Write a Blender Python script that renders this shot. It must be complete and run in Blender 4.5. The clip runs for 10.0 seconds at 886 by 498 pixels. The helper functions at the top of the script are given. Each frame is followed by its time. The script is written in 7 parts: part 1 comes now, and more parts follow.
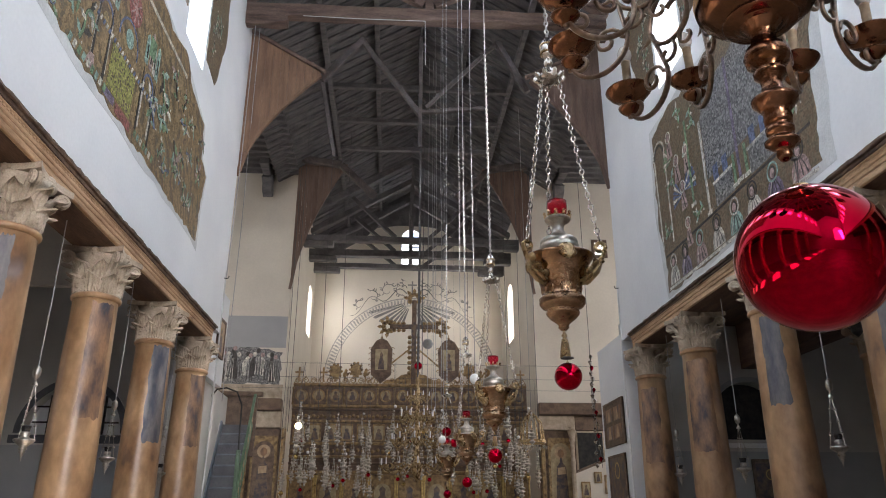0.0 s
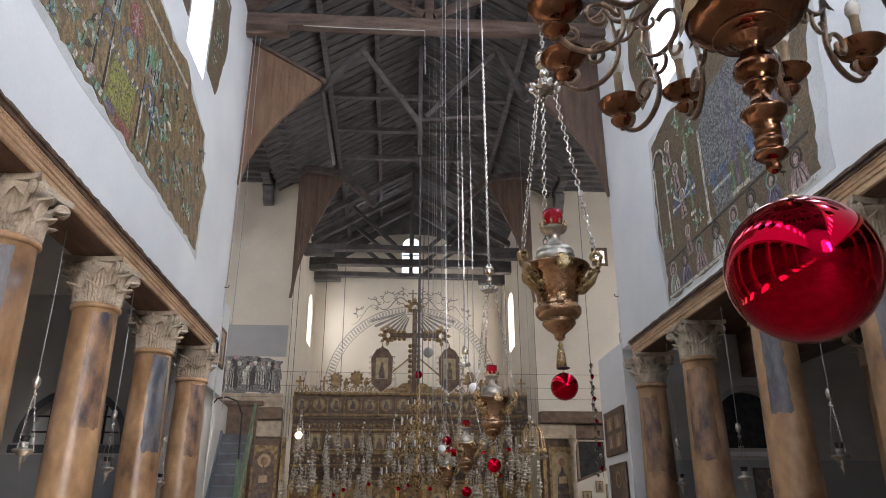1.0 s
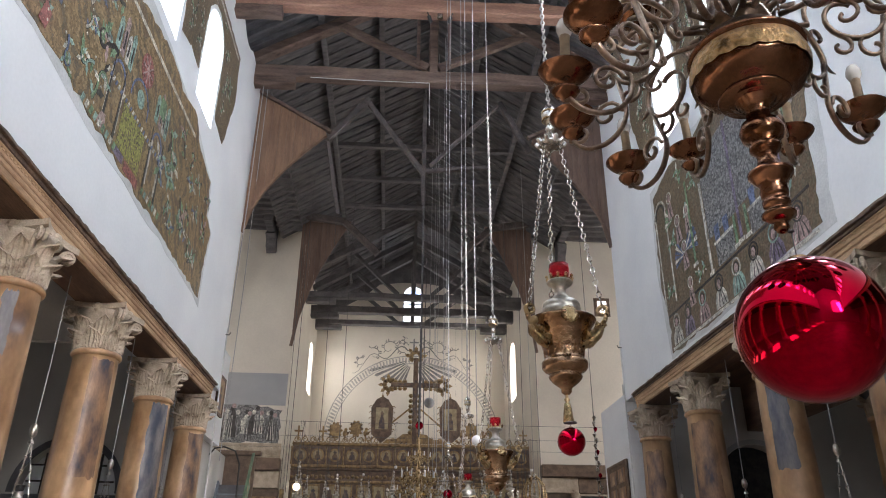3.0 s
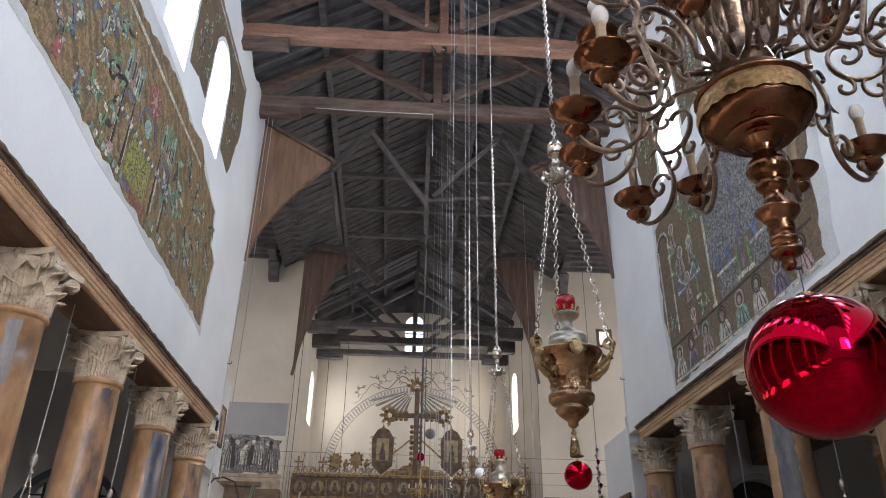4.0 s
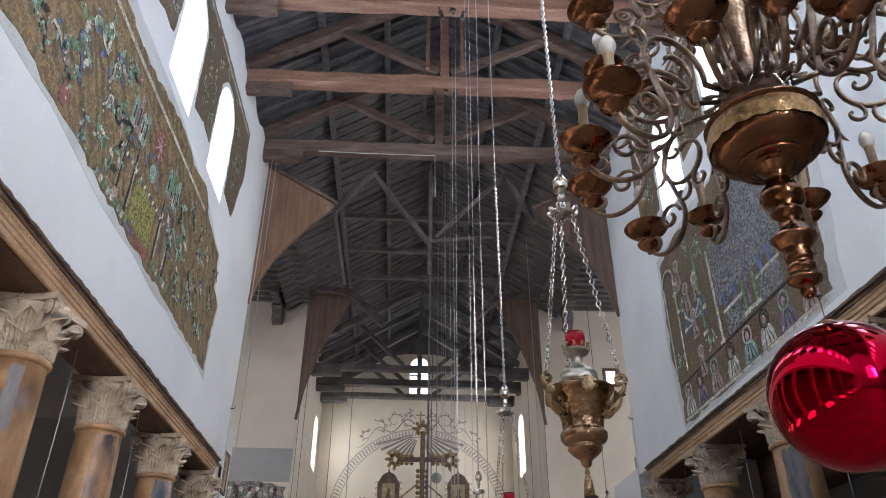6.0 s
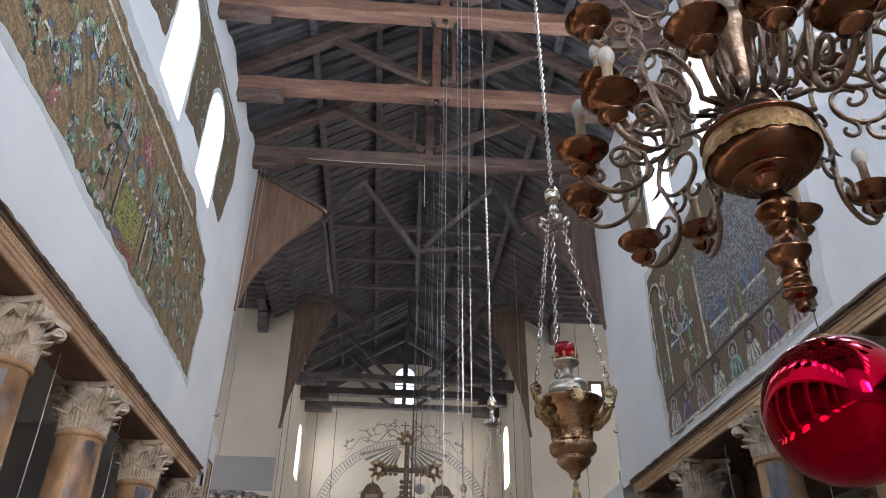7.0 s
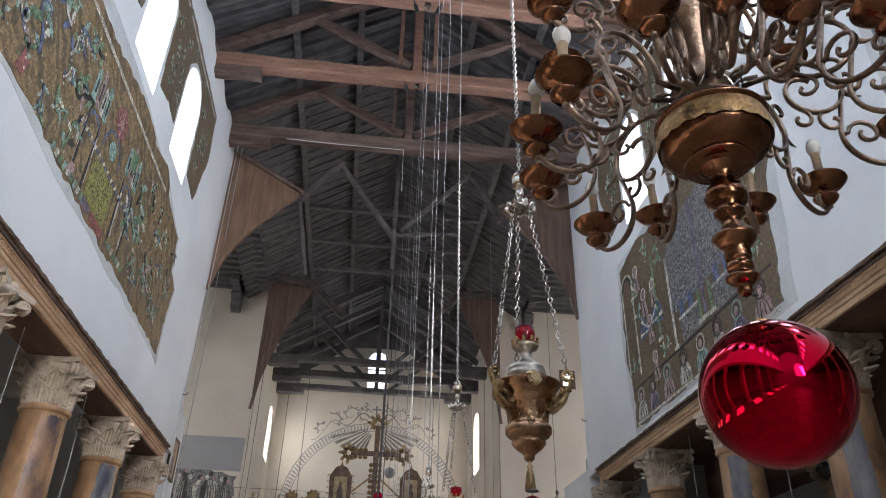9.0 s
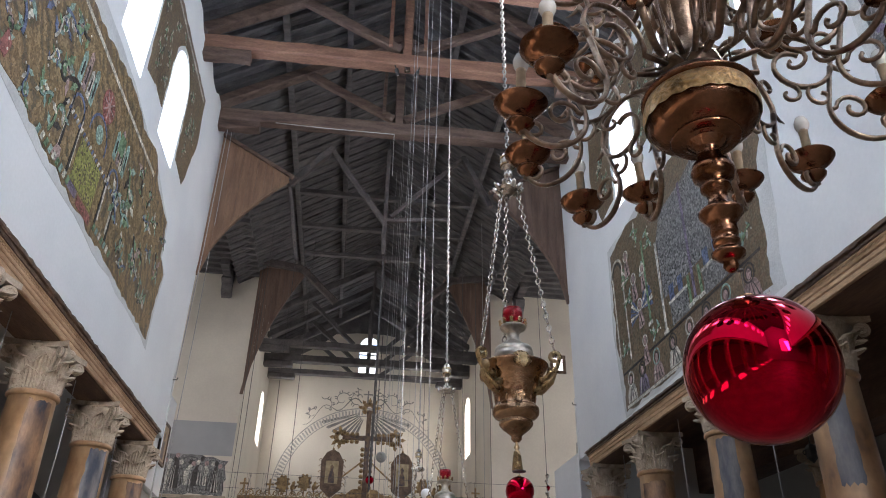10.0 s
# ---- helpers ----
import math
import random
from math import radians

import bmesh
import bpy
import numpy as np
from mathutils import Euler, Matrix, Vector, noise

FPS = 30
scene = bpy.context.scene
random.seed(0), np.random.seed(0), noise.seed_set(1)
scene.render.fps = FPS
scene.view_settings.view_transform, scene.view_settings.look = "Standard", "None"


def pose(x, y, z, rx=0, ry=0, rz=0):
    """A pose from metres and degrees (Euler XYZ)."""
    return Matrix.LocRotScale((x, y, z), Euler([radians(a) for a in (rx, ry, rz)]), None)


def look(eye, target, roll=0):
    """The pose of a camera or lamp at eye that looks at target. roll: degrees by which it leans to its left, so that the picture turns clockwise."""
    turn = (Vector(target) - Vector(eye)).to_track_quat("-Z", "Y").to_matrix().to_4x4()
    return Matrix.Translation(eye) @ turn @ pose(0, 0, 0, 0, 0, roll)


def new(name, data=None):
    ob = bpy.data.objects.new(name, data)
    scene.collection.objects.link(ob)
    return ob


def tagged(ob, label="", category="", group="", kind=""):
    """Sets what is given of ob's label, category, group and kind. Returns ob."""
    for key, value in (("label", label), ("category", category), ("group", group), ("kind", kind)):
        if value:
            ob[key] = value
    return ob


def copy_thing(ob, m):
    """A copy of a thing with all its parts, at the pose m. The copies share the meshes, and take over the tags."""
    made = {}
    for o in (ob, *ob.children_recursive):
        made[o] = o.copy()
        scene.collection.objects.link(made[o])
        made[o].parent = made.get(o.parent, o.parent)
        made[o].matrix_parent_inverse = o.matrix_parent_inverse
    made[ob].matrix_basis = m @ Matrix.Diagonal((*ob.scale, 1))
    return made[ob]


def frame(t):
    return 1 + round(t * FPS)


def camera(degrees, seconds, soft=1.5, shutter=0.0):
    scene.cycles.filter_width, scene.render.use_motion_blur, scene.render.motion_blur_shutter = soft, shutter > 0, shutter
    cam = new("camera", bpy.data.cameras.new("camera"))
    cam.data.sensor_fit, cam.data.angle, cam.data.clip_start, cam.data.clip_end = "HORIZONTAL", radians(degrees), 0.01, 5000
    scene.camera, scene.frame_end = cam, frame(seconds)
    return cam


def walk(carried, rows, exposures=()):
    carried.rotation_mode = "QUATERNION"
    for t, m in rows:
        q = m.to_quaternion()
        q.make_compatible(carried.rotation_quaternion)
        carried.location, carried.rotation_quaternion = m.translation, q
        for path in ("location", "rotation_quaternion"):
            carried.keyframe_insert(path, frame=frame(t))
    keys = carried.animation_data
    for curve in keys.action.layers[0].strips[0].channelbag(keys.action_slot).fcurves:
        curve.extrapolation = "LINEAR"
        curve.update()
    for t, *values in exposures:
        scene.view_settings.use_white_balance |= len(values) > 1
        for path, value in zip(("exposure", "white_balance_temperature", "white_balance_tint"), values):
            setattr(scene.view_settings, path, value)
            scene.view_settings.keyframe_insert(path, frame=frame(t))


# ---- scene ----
cam = camera(62.6, 10.0, 1.0)
PATH = [
    (0, (0.004, 0.176, 1.656), (0.136, 2.046, 2.354), -0.0),
    (0.5, (0.019, 0.171, 1.659), (0.148, 2.038, 2.364), -0.1),
    (1, (0.025, 0.164, 1.662), (0.154, 2.026, 2.381), -0.1),
    (1.5, (0.026, 0.163, 1.664), (0.156, 2.019, 2.4), -0.0),
    (2, (0.024, 0.165, 1.669), (0.153, 2.01, 2.429), -0.0),
    (2.5, (0.016, 0.159, 1.67), (0.141, 1.988, 2.469), 0.2),
    (4, (-0.03, 0.112, 1.668), (0.083, 1.887, 2.582), 0.9),
    (4.5, (-0.027, 0.129, 1.667), (0.079, 1.89, 2.608), 0.8),
    (5, (-0.035, 0.132, 1.665), (0.061, 1.876, 2.638), 0.4),
    (5.5, (-0.037, 0.139, 1.665), (0.056, 1.872, 2.66), 0.2),
    (7, (-0.063, 0.162, 1.664), (0.07, 1.867, 2.701), 0.7),
    (7.5, (-0.056, 0.162, 1.661), (0.094, 1.864, 2.701), 1.0),
    (8, (-0.037, 0.162, 1.657), (0.13, 1.866, 2.691), 1.3),
    (8.5, (-0.019, 0.163, 1.65), (0.161, 1.872, 2.674), 1.5),
    (9, (0.008, 0.174, 1.646), (0.203, 1.891, 2.652), 1.5),
    (9.5, (0.026, 0.187, 1.644), (0.232, 1.913, 2.633), 1.3),
    (10, (0.033, 0.206, 1.639), (0.254, 1.94, 2.612), 1.1),
]
walk(cam, [(t, look(eye, aim, lean)) for t, eye, aim, lean in PATH], [(0, 3.33, 6050, 14), (2.5, 3.36, 6050, 14), (5.5, 3.22, 5900, 14), (7.0, 3.13, 5900, 14), (8.5, 3.08, 5900, 14), (10, 3.13, 5900, 14)])

POWER_LEFT, POWER_RIGHT, POWER_CHOIR, POWER_TRANSEPT, POWER_WEST = 7.8, 8.0, 17, 68, 32

# ---- world, sun, window light, added fill ----
world = bpy.data.worlds.new("sky")
scene.world = world
world.use_nodes = True
wn = world.node_tree
sky = wn.nodes.new("ShaderNodeTexSky")
sky.sky_type = "NISHITA"
sky.sun_disc = False
sky.sun_elevation, sky.sun_rotation = radians(50), radians(52)
wn.links.new(sky.outputs[0], wn.nodes["Background"].inputs[0])
wn.nodes["Background"].inputs[1].default_value = 0.1

sun = new("sun", bpy.data.lights.new("sun", "SUN"))
sun.data.energy, sun.data.angle, sun.data.color = 5.0, radians(0.5), (1.0, 0.93, 0.82)
sun.matrix_world = look((9.0, 2.4, 11.0), (0, 0, 0))


def window_or_fill_light(name, eye, target, width, height, power, colour=(0.66, 0.83, 1.0)):
    lamp = new(name, bpy.data.lights.new(name, "AREA"))
    lamp.data.shape, lamp.data.size, lamp.data.size_y = "RECTANGLE", width, height
    lamp.data.energy, lamp.data.color = power, colour
    lamp.matrix_world = look(eye, target)
    return lamp


WIN_Y = [13.38 - 2.93 * k for k in range(10)]      # middles of the clerestory windows
MIDX = 0.82
LX, RX = -4.28, 5.92                                # faces of the nave walls
for k, wy in enumerate(WIN_Y):
    window_or_fill_light("window_light_left", (LX - 0.52, wy, 12.1), (LX + 1, wy, 12.1), 1.3, 2.4, POWER_LEFT)
    window_or_fill_light("window_light_right", (RX + 0.52, wy, 12.1), (RX - 1, wy, 12.1), 1.3, 2.4, POWER_RIGHT)
window_or_fill_light("window_light_choir", (LX - 0.48, 36.6, 11.8), (LX + 1, 36.6, 11.8), 1.6, 2.6, POWER_CHOIR * 0.55, (1.0, 0.95, 0.86))
window_or_fill_light("window_light_choir", (RX + 0.48, 35.6, 11.5), (RX - 1, 35.6, 11.5), 1.6, 2.9, POWER_CHOIR, (1.0, 0.95, 0.86))
# Transept ends have no window: two unseen lamps added to fill the crossing.
window_or_fill_light("window_light_transept", (-16.3, 24, 9.0), (0, 24, 8.0), 3.0, 3.0, POWER_TRANSEPT * 0.72, (1.0, 0.95, 0.88))
window_or_fill_light("window_light_transept", (18.0, 24, 9.0), (0, 24, 8.0), 3.0, 3.0, POWER_TRANSEPT * 1.1, (1.0, 0.95, 0.88))
window_or_fill_light("window_light_gable", (0.95, 38.9, 16.1), (0.95, 30, 15.5), 1.0, 1.8, 8)
# Unseen warm fill added behind the camera to light columns and roof.
window_or_fill_light("window_light_west", (MIDX + 2.8, -16.6, 6.5), (-3.6, 9, 4.5), 2.6, 4.0, POWER_WEST, (1.0, 0.94, 0.86)).data.spread = radians(52)
# Outer aisle walls have no window; fill lamps added to lift the aisles.
window_or_fill_light("window_light_aisle", (-12.2, 12, 4.5), (-6, 15, 4.0), 2.0, 2.0, 2.2, (0.9, 0.95, 1.0))
window_or_fill_light("window_light_aisle", (13.8, 12, 4.5), (8, 15, 4.0), 2.0, 2.0, 1.3, (0.9, 0.95, 1.0))

# ---- materials ----
def mat(name, c1, c2, scale=2.0, rough=0.8, metal=0.0, bump=0.15, fine=40.0, dark=None, stretch=(1, 1, 1), spread=0.18, local=False, detail=6.0):
    """Two colours mixed by a broad noise, a fine grain over it, wear and relief."""
    m = bpy.data.materials.new(name)
    m.use_nodes = True
    nt = m.node_tree
    n, l = nt.nodes, nt.links
    bs = n["Principled BSDF"]
    if local:
        src = n.new("ShaderNodeTexCoord").outputs["Object"]
    else:
        src = n.new("ShaderNodeNewGeometry").outputs["Position"]
    mp = n.new("ShaderNodeMapping")
    mp.inputs["Scale"].default_value = stretch
    l.new(src, mp.inputs["Vector"])
    big = n.new("ShaderNodeTexNoise")
    big.inputs["Scale"].default_value, big.inputs["Detail"].default_value = scale, detail
    l.new(mp.outputs[0], big.inputs["Vector"])
    small = n.new("ShaderNodeTexNoise")
    small.inputs["Scale"].default_value, small.inputs["Detail"].default_value = fine, 4.0
    l.new(mp.outputs[0], small.inputs["Vector"])
    ramp = n.new("ShaderNodeValToRGB")
    ramp.color_ramp.elements[0].position, ramp.color_ramp.elements[1].position = 0.36, 0.64
    ramp.color_ramp.elements[0].color, ramp.color_ramp.elements[1].color = (*c1, 1), (*c2, 1)
    if dark:
        e = ramp.color_ramp.elements.new(0.3)
        e.color = (*dark, 1)
    l.new(big.outputs[0], ramp.inputs[0])
    vary = n.new("ShaderNodeMapRange")
    vary.inputs[1].default_value, vary.inputs[2].default_value = 0.3, 0.7
    vary.inputs[3].default_value, vary.inputs[4].default_value = 1 - spread, 1 + spread
    l.new(small.outputs[0], vary.inputs[0])
    mul = n.new("ShaderNodeVectorMath")
    mul.operation = "SCALE"
    l.new(ramp.outputs[0], mul.inputs[0])
    l.new(vary.outputs[0], mul.inputs["Scale"])
    l.new(mul.outputs[0], bs.inputs["Base Color"])
    rr = n.new("ShaderNodeMapRange")
    rr.inputs[3].default_value, rr.inputs[4].default_value = max(rough - 0.12, 0.02), min(rough + 0.12, 1)
    l.new(big.outputs[0], rr.inputs[0])
    l.new(rr.outputs[0], bs.inputs["Roughness"])
    bs.inputs["Metallic"].default_value = metal
    if bump:
        b = n.new("ShaderNodeBump")
        b.inputs["Strength"].default_value, b.inputs["Distance"].default_value = bump, 0.02
        l.new(small.outputs[0], b.inputs["Height"])
        l.new(b.outputs[0], bs.inputs["Normal"])
    return m


def glow(name, colour, strength):
    m = bpy.data.materials.new(name)
    m.use_nodes = True
    bs = m.node_tree.nodes["Principled BSDF"]
    bs.inputs["Base Color"].default_value = (*colour, 1)
    bs.inputs["Emission Color"].default_value = (*colour, 1)
    bs.inputs["Emission Strength"].default_value = strength
    return m


def mosaic(name, grounds, scale=1.3, tess=32.0):
    """Glass tesserae: small cells whose colours follow winding ornament bands."""
    m = bpy.data.materials.new(name)
    m.use_nodes = True
    nt = m.node_tree
    n, l = nt.nodes, nt.links
    bs = n["Principled BSDF"]
    pos = n.new("ShaderNodeNewGeometry").outputs["Position"]
    cell = n.new("ShaderNodeTexVoronoi")
    cell.inputs["Scale"].default_value = tess
    l.new(pos, cell.inputs["Vector"])
    # each tessera takes one colour: look the ornament up at the cell's own point
    warp = n.new("ShaderNodeTexNoise")
    warp.inputs["Scale"].default_value, warp.inputs["Detail"].default_value = scale, 3.0
    l.new(cell.outputs["Position"], warp.inputs["Vector"])
    add = n.new("ShaderNodeMix")
    add.data_type = "VECTOR"
    add.inputs[0].default_value = 0.45
    l.new(cell.outputs["Position"], add.inputs[4])
    l.new(warp.outputs["Color"], add.inputs[5])
    rings = n.new("ShaderNodeTexWave")
    rings.wave_type, rings.rings_direction = "RINGS", "SPHERICAL"
    rings.inputs["Scale"].default_value, rings.inputs["Distortion"].default_value = scale * 1.6, 9.0
    rings.inputs["Detail"].default_value, rings.inputs["Detail Scale"].default_value = 2.0, 1.4
    l.new(add.outputs[1], rings.inputs["Vector"])
    ramp = n.new("ShaderNodeValToRGB")
    ramp.color_ramp.interpolation = "CONSTANT"
    els = ramp.color_ramp.elements
    els[0].position, els[0].color = 0.0, (*grounds[0][1], 1)
    els[1].position, els[1].color = grounds[1][0], (*grounds[1][1], 1)
    for p, c in grounds[2:]:
        els.new(p).color = (*c, 1)
    blot = n.new("ShaderNodeTexNoise")
    blot.inputs["Scale"].default_value, blot.inputs["Detail"].default_value = scale * 1.7, 5.0
    l.new(cell.outputs["Position"], blot.inputs["Vector"])
    mx = n.new("ShaderNodeMath")
    mx.operation = "MULTIPLY_ADD"
    mx.inputs[1].default_value = 0.42
    l.new(rings.outputs["Fac"], mx.inputs[0])
    sh = n.new("ShaderNodeMath")
    sh.operation = "MULTIPLY_ADD"
    sh.inputs[1].default_value, sh.inputs[2].default_value = 1.5, -0.45
    l.new(blot.outputs[0], sh.inputs[0])
    l.new(sh.outputs[0], mx.inputs[2])
    l.new(mx.outputs[0], ramp.inputs[0])
    hue = n.new("ShaderNodeHueSaturation")
    hue.inputs["Saturation"].default_value = 0.9
    sep = n.new("ShaderNodeSeparateColor")
    l.new(cell.outputs["Color"], sep.inputs[0])
    val = n.new("ShaderNodeMapRange")
    val.inputs[3].default_value, val.inputs[4].default_value = 0.66, 1.34
    l.new(sep.outputs[0], val.inputs[0])
    l.new(val.outputs[0], hue.inputs["Value"])
    l.new(ramp.outputs[0], hue.inputs["Color"])
    l.new(hue.outputs[0], bs.inputs["Base Color"])
    bs.inputs["Roughness"].default_value = 0.45
    b = n.new("ShaderNodeBump")
    b.inputs["Strength"].default_value, b.inputs["Distance"].default_value = 0.5, 0.01
    l.new(sep.outputs[1], b.inputs["Height"])
    l.new(b.outputs[0], bs.inputs["Normal"])
    return m


M_PLASTER = mat("white_plaster", (0.78, 0.78, 0.78), (0.84, 0.84, 0.83), 0.6, 0.9, bump=0.1, fine=18, spread=0.02)
M_PLASTER_OLD = mat("grey_plaster_edge", (0.6, 0.6, 0.585), (0.7, 0.7, 0.68), 2.0, 0.95, bump=0.4, fine=30, spread=0.08)
M_CREAM = mat("cream_plaster", (0.68, 0.62, 0.53), (0.76, 0.7, 0.6), 0.5, 0.9, bump=0.1, fine=14, spread=0.03)
M_GREYWALL = mat("grey_painted_plaster", (0.36, 0.36, 0.37), (0.42, 0.42, 0.42), 0.8, 0.9, bump=0.1, spread=0.04)
M_AISLE = mat("aisle_plaster", (0.5, 0.48, 0.45), (0.58, 0.56, 0.52), 0.8, 0.9, bump=0.1, spread=0.04)
M_FLOOR = mat("stone_floor", (0.22, 0.17, 0.13), (0.32, 0.26, 0.2), 1.2, 0.55, spread=0.1)
M_COLUMN = mat("honey_limestone", (0.25, 0.135, 0.066), (0.46, 0.285, 0.15), 2.3, 0.36, bump=0.06, fine=9, dark=(0.14, 0.08, 0.048), stretch=(1, 1, 0.55), spread=0.16, detail=10)
M_FRESCO = mat("faded_painted_fresco", (0.11, 0.07, 0.055), (0.34, 0.19, 0.1), 3.6, 0.4, bump=0.05, fine=26, dark=(0.05, 0.045, 0.055), stretch=(1.6, 1.6, 0.6), spread=0.14, detail=10)
M_FRESCO_BLUE = mat("faded_blue_fresco", (0.05, 0.055, 0.075), (0.17, 0.15, 0.145), 3.2, 0.4, bump=0.05, fine=26, stretch=(1.5, 1.5, 0.5), spread=0.12, detail=10)
M_CAPITAL = mat("carved_limestone", (0.37, 0.295, 0.215), (0.54, 0.45, 0.345), 4.0, 0.85, bump=0.25, fine=45, dark=(0.22, 0.165, 0.115), spread=0.14)
M_ARCHI = mat("carved_cedar", (0.42, 0.255, 0.135), (0.6, 0.4, 0.235), 2.5, 0.6, bump=0.3, fine=22, dark=(0.24, 0.125, 0.06), stretch=(3, 0.5, 3), spread=0.2)
M_ARCHI_DARK = mat("dark_cedar_cornice", (0.1, 0.062, 0.042), (0.21, 0.13, 0.086), 3.0, 0.7, bump=0.5, fine=18, stretch=(2, 1, 2), spread=0.3)
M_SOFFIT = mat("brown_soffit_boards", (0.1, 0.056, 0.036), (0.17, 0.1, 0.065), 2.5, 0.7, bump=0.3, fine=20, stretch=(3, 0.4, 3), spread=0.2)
M_TIMBER = mat("old_roof_timber", (0.11, 0.07, 0.055), (0.2, 0.135, 0.105), 2.2, 0.75, bump=0.5, fine=24, dark=(0.07, 0.045, 0.035), stretch=(0.5, 3, 3), spread=0.25)
M_TIMBER_RED = mat("reddish_roof_timber", (0.21, 0.105, 0.07), (0.32, 0.175, 0.115), 2.2, 0.7, bump=0.4, fine=24, stretch=(0.5, 3, 3), spread=0.25)
M_RAFTER = mat("dark_rafter", (0.092, 0.087, 0.088), (0.165, 0.152, 0.151), 2.0, 0.85, bump=0.3, fine=20, stretch=(1, 3, 1), spread=0.16)
M_BOARD = mat("brown_boarding", (0.17, 0.095, 0.056), (0.26, 0.155, 0.095), 2.2, 0.65, bump=0.25, fine=26, stretch=(3, 3, 0.35), spread=0.15)
# Same boarding as M_BOARD, darkened to stand for shade.
M_BOARD_SHADED = mat("shaded_boarding", (0.12, 0.075, 0.055), (0.19, 0.125, 0.095), 2.2, 0.65, bump=0.25, fine=26, stretch=(3, 3, 0.35), spread=0.15)
M_GOLDW = mat("gilded_carved_wood", (0.17, 0.108, 0.05), (0.4, 0.27, 0.125), 7.0, 0.5, 0.25, bump=0.5, fine=50, dark=(0.07, 0.045, 0.03), spread=0.3)
M_GOLD = mat("old_gold_leaf", (0.4, 0.27, 0.1), (0.62, 0.45, 0.18), 9.0, 0.42, 0.7, bump=0.4, fine=60, dark=(0.15, 0.09, 0.04), spread=0.25)
M_STRUT = mat("smoky_strut", (0.062, 0.052, 0.049), (0.12, 0.098, 0.09), 3.0, 0.8, bump=0.4, fine=24, spread=0.25)
M_DARKWOOD = mat("dark_carved_wood", (0.1, 0.064, 0.043), (0.19, 0.125, 0.082), 5.0, 0.6, bump=0.4, fine=40, spread=0.3)
M_PAINT_GREY = mat("grey_wall_painting", (0.3, 0.285, 0.265), (0.46, 0.44, 0.405), 4.0, 0.9, bump=0.05, spread=0.12)
M_PAINT_DARK = mat("dark_grey_wall_painting", (0.15, 0.145, 0.14), (0.29, 0.275, 0.255), 3.0, 0.9, bump=0.05, spread=0.15)
M_ICON = mat("icon_painting", (0.06, 0.05, 0.06), (0.2, 0.13, 0.08), 6.0, 0.4, bump=0.05, spread=0.2)
M_ICON_GROUND = mat("icon_gold_ground", (0.3, 0.23, 0.13), (0.46, 0.37, 0.22), 6.0, 0.5, 0.1, bump=0.05, spread=0.15)
M_SKIN = mat("icon_ochre", (0.4, 0.27, 0.16), (0.5, 0.36, 0.22), 9.0, 0.5, bump=0.05)
M_WHITE = mat("white_enamel", (0.75, 0.75, 0.76), (0.85, 0.85, 0.85), 5.0, 0.35, bump=0.0, spread=0.03)
M_IRON = mat("black_iron", (0.02, 0.02, 0.02), (0.05, 0.045, 0.04), 6.0, 0.55, 0.5, bump=0.2)
M_ROPE = mat("pale_rope", (0.3, 0.3, 0.3), (0.48, 0.47, 0.46), 30.0, 0.7, bump=0.3, fine=200)
M_ROPE_DARK = mat("dark_cord", (0.06, 0.06, 0.06), (0.13, 0.12, 0.12), 30.0, 0.7, bump=0.2, fine=200)
M_SILVER = mat("tarnished_silver", (0.5, 0.47, 0.42), (0.78, 0.75, 0.7), 12.0, 0.25, 1.0, bump=0.15, fine=90, dark=(0.25, 0.22, 0.18), spread=0.15)
M_SILVER_DULL = mat("dull_smoky_silver", (0.38, 0.35, 0.3), (0.64, 0.6, 0.53), 9.0, 0.34, 1.0, bump=0.15, fine=60, dark=(0.2, 0.17, 0.14), spread=0.2)
M_BRASSLAMP = mat("embossed_silver_gilt", (0.3, 0.175, 0.095), (0.56, 0.38, 0.24), 11.0, 0.17, 1.0, bump=0.28, fine=48, dark=(0.13, 0.075, 0.04), spread=0.15, local=True)
M_GILT = mat("gilt_ornament", (0.36, 0.245, 0.115), (0.6, 0.45, 0.25), 18.0, 0.28, 1.0, bump=0.4, fine=120, dark=(0.16, 0.1, 0.045), spread=0.2)
M_COPPER = mat("coppery_brass_cup", (0.17, 0.08, 0.042), (0.3, 0.15, 0.085), 10.0, 0.16, 1.0, bump=0.1, fine=90, dark=(0.2, 0.09, 0.04), spread=0.15)
M_BRASS_DULL = mat("dull_brass_scroll", (0.19, 0.13, 0.095), (0.36, 0.27, 0.2), 14.0, 0.33, 1.0, bump=0.2, fine=90, dark=(0.12, 0.08, 0.06), spread=0.2)
M_BRASSBAND = mat("embossed_brass_band", (0.42, 0.26, 0.11), (0.68, 0.47, 0.24), 16.0, 0.36, 1.0, bump=0.9, fine=70, dark=(0.2, 0.13, 0.06), spread=0.3)
M_REDBALL = mat("red_mirror_glass", (0.5, 0.0, 0.02), (0.56, 0.002, 0.026), 3.0, 0.12, 1.0, bump=0.0, spread=0.0)
for node in M_REDBALL.node_tree.nodes:
    if node.type == "MAP_RANGE" and abs(node.inputs[4].default_value - 0.24) < 0.01:
        node.inputs[3].default_value, node.inputs[4].default_value = 0.03, 0.07
M_GOLDBALL = mat("gold_mirror_glass", (0.75, 0.55, 0.2), (0.8, 0.6, 0.25), 3.0, 0.1, 1.0, bump=0.0, spread=0.0)
M_REDGLASS = bpy.data.materials.new("ruby_glass")
M_REDGLASS.use_nodes = True
_b = M_REDGLASS.node_tree.nodes["Principled BSDF"]
_b.inputs["Base Color"].default_value = (0.75, 0.012, 0.04, 1)
_b.inputs["Roughness"].default_value = 0.08
_b.inputs["Transmission Weight"].default_value = 0.75
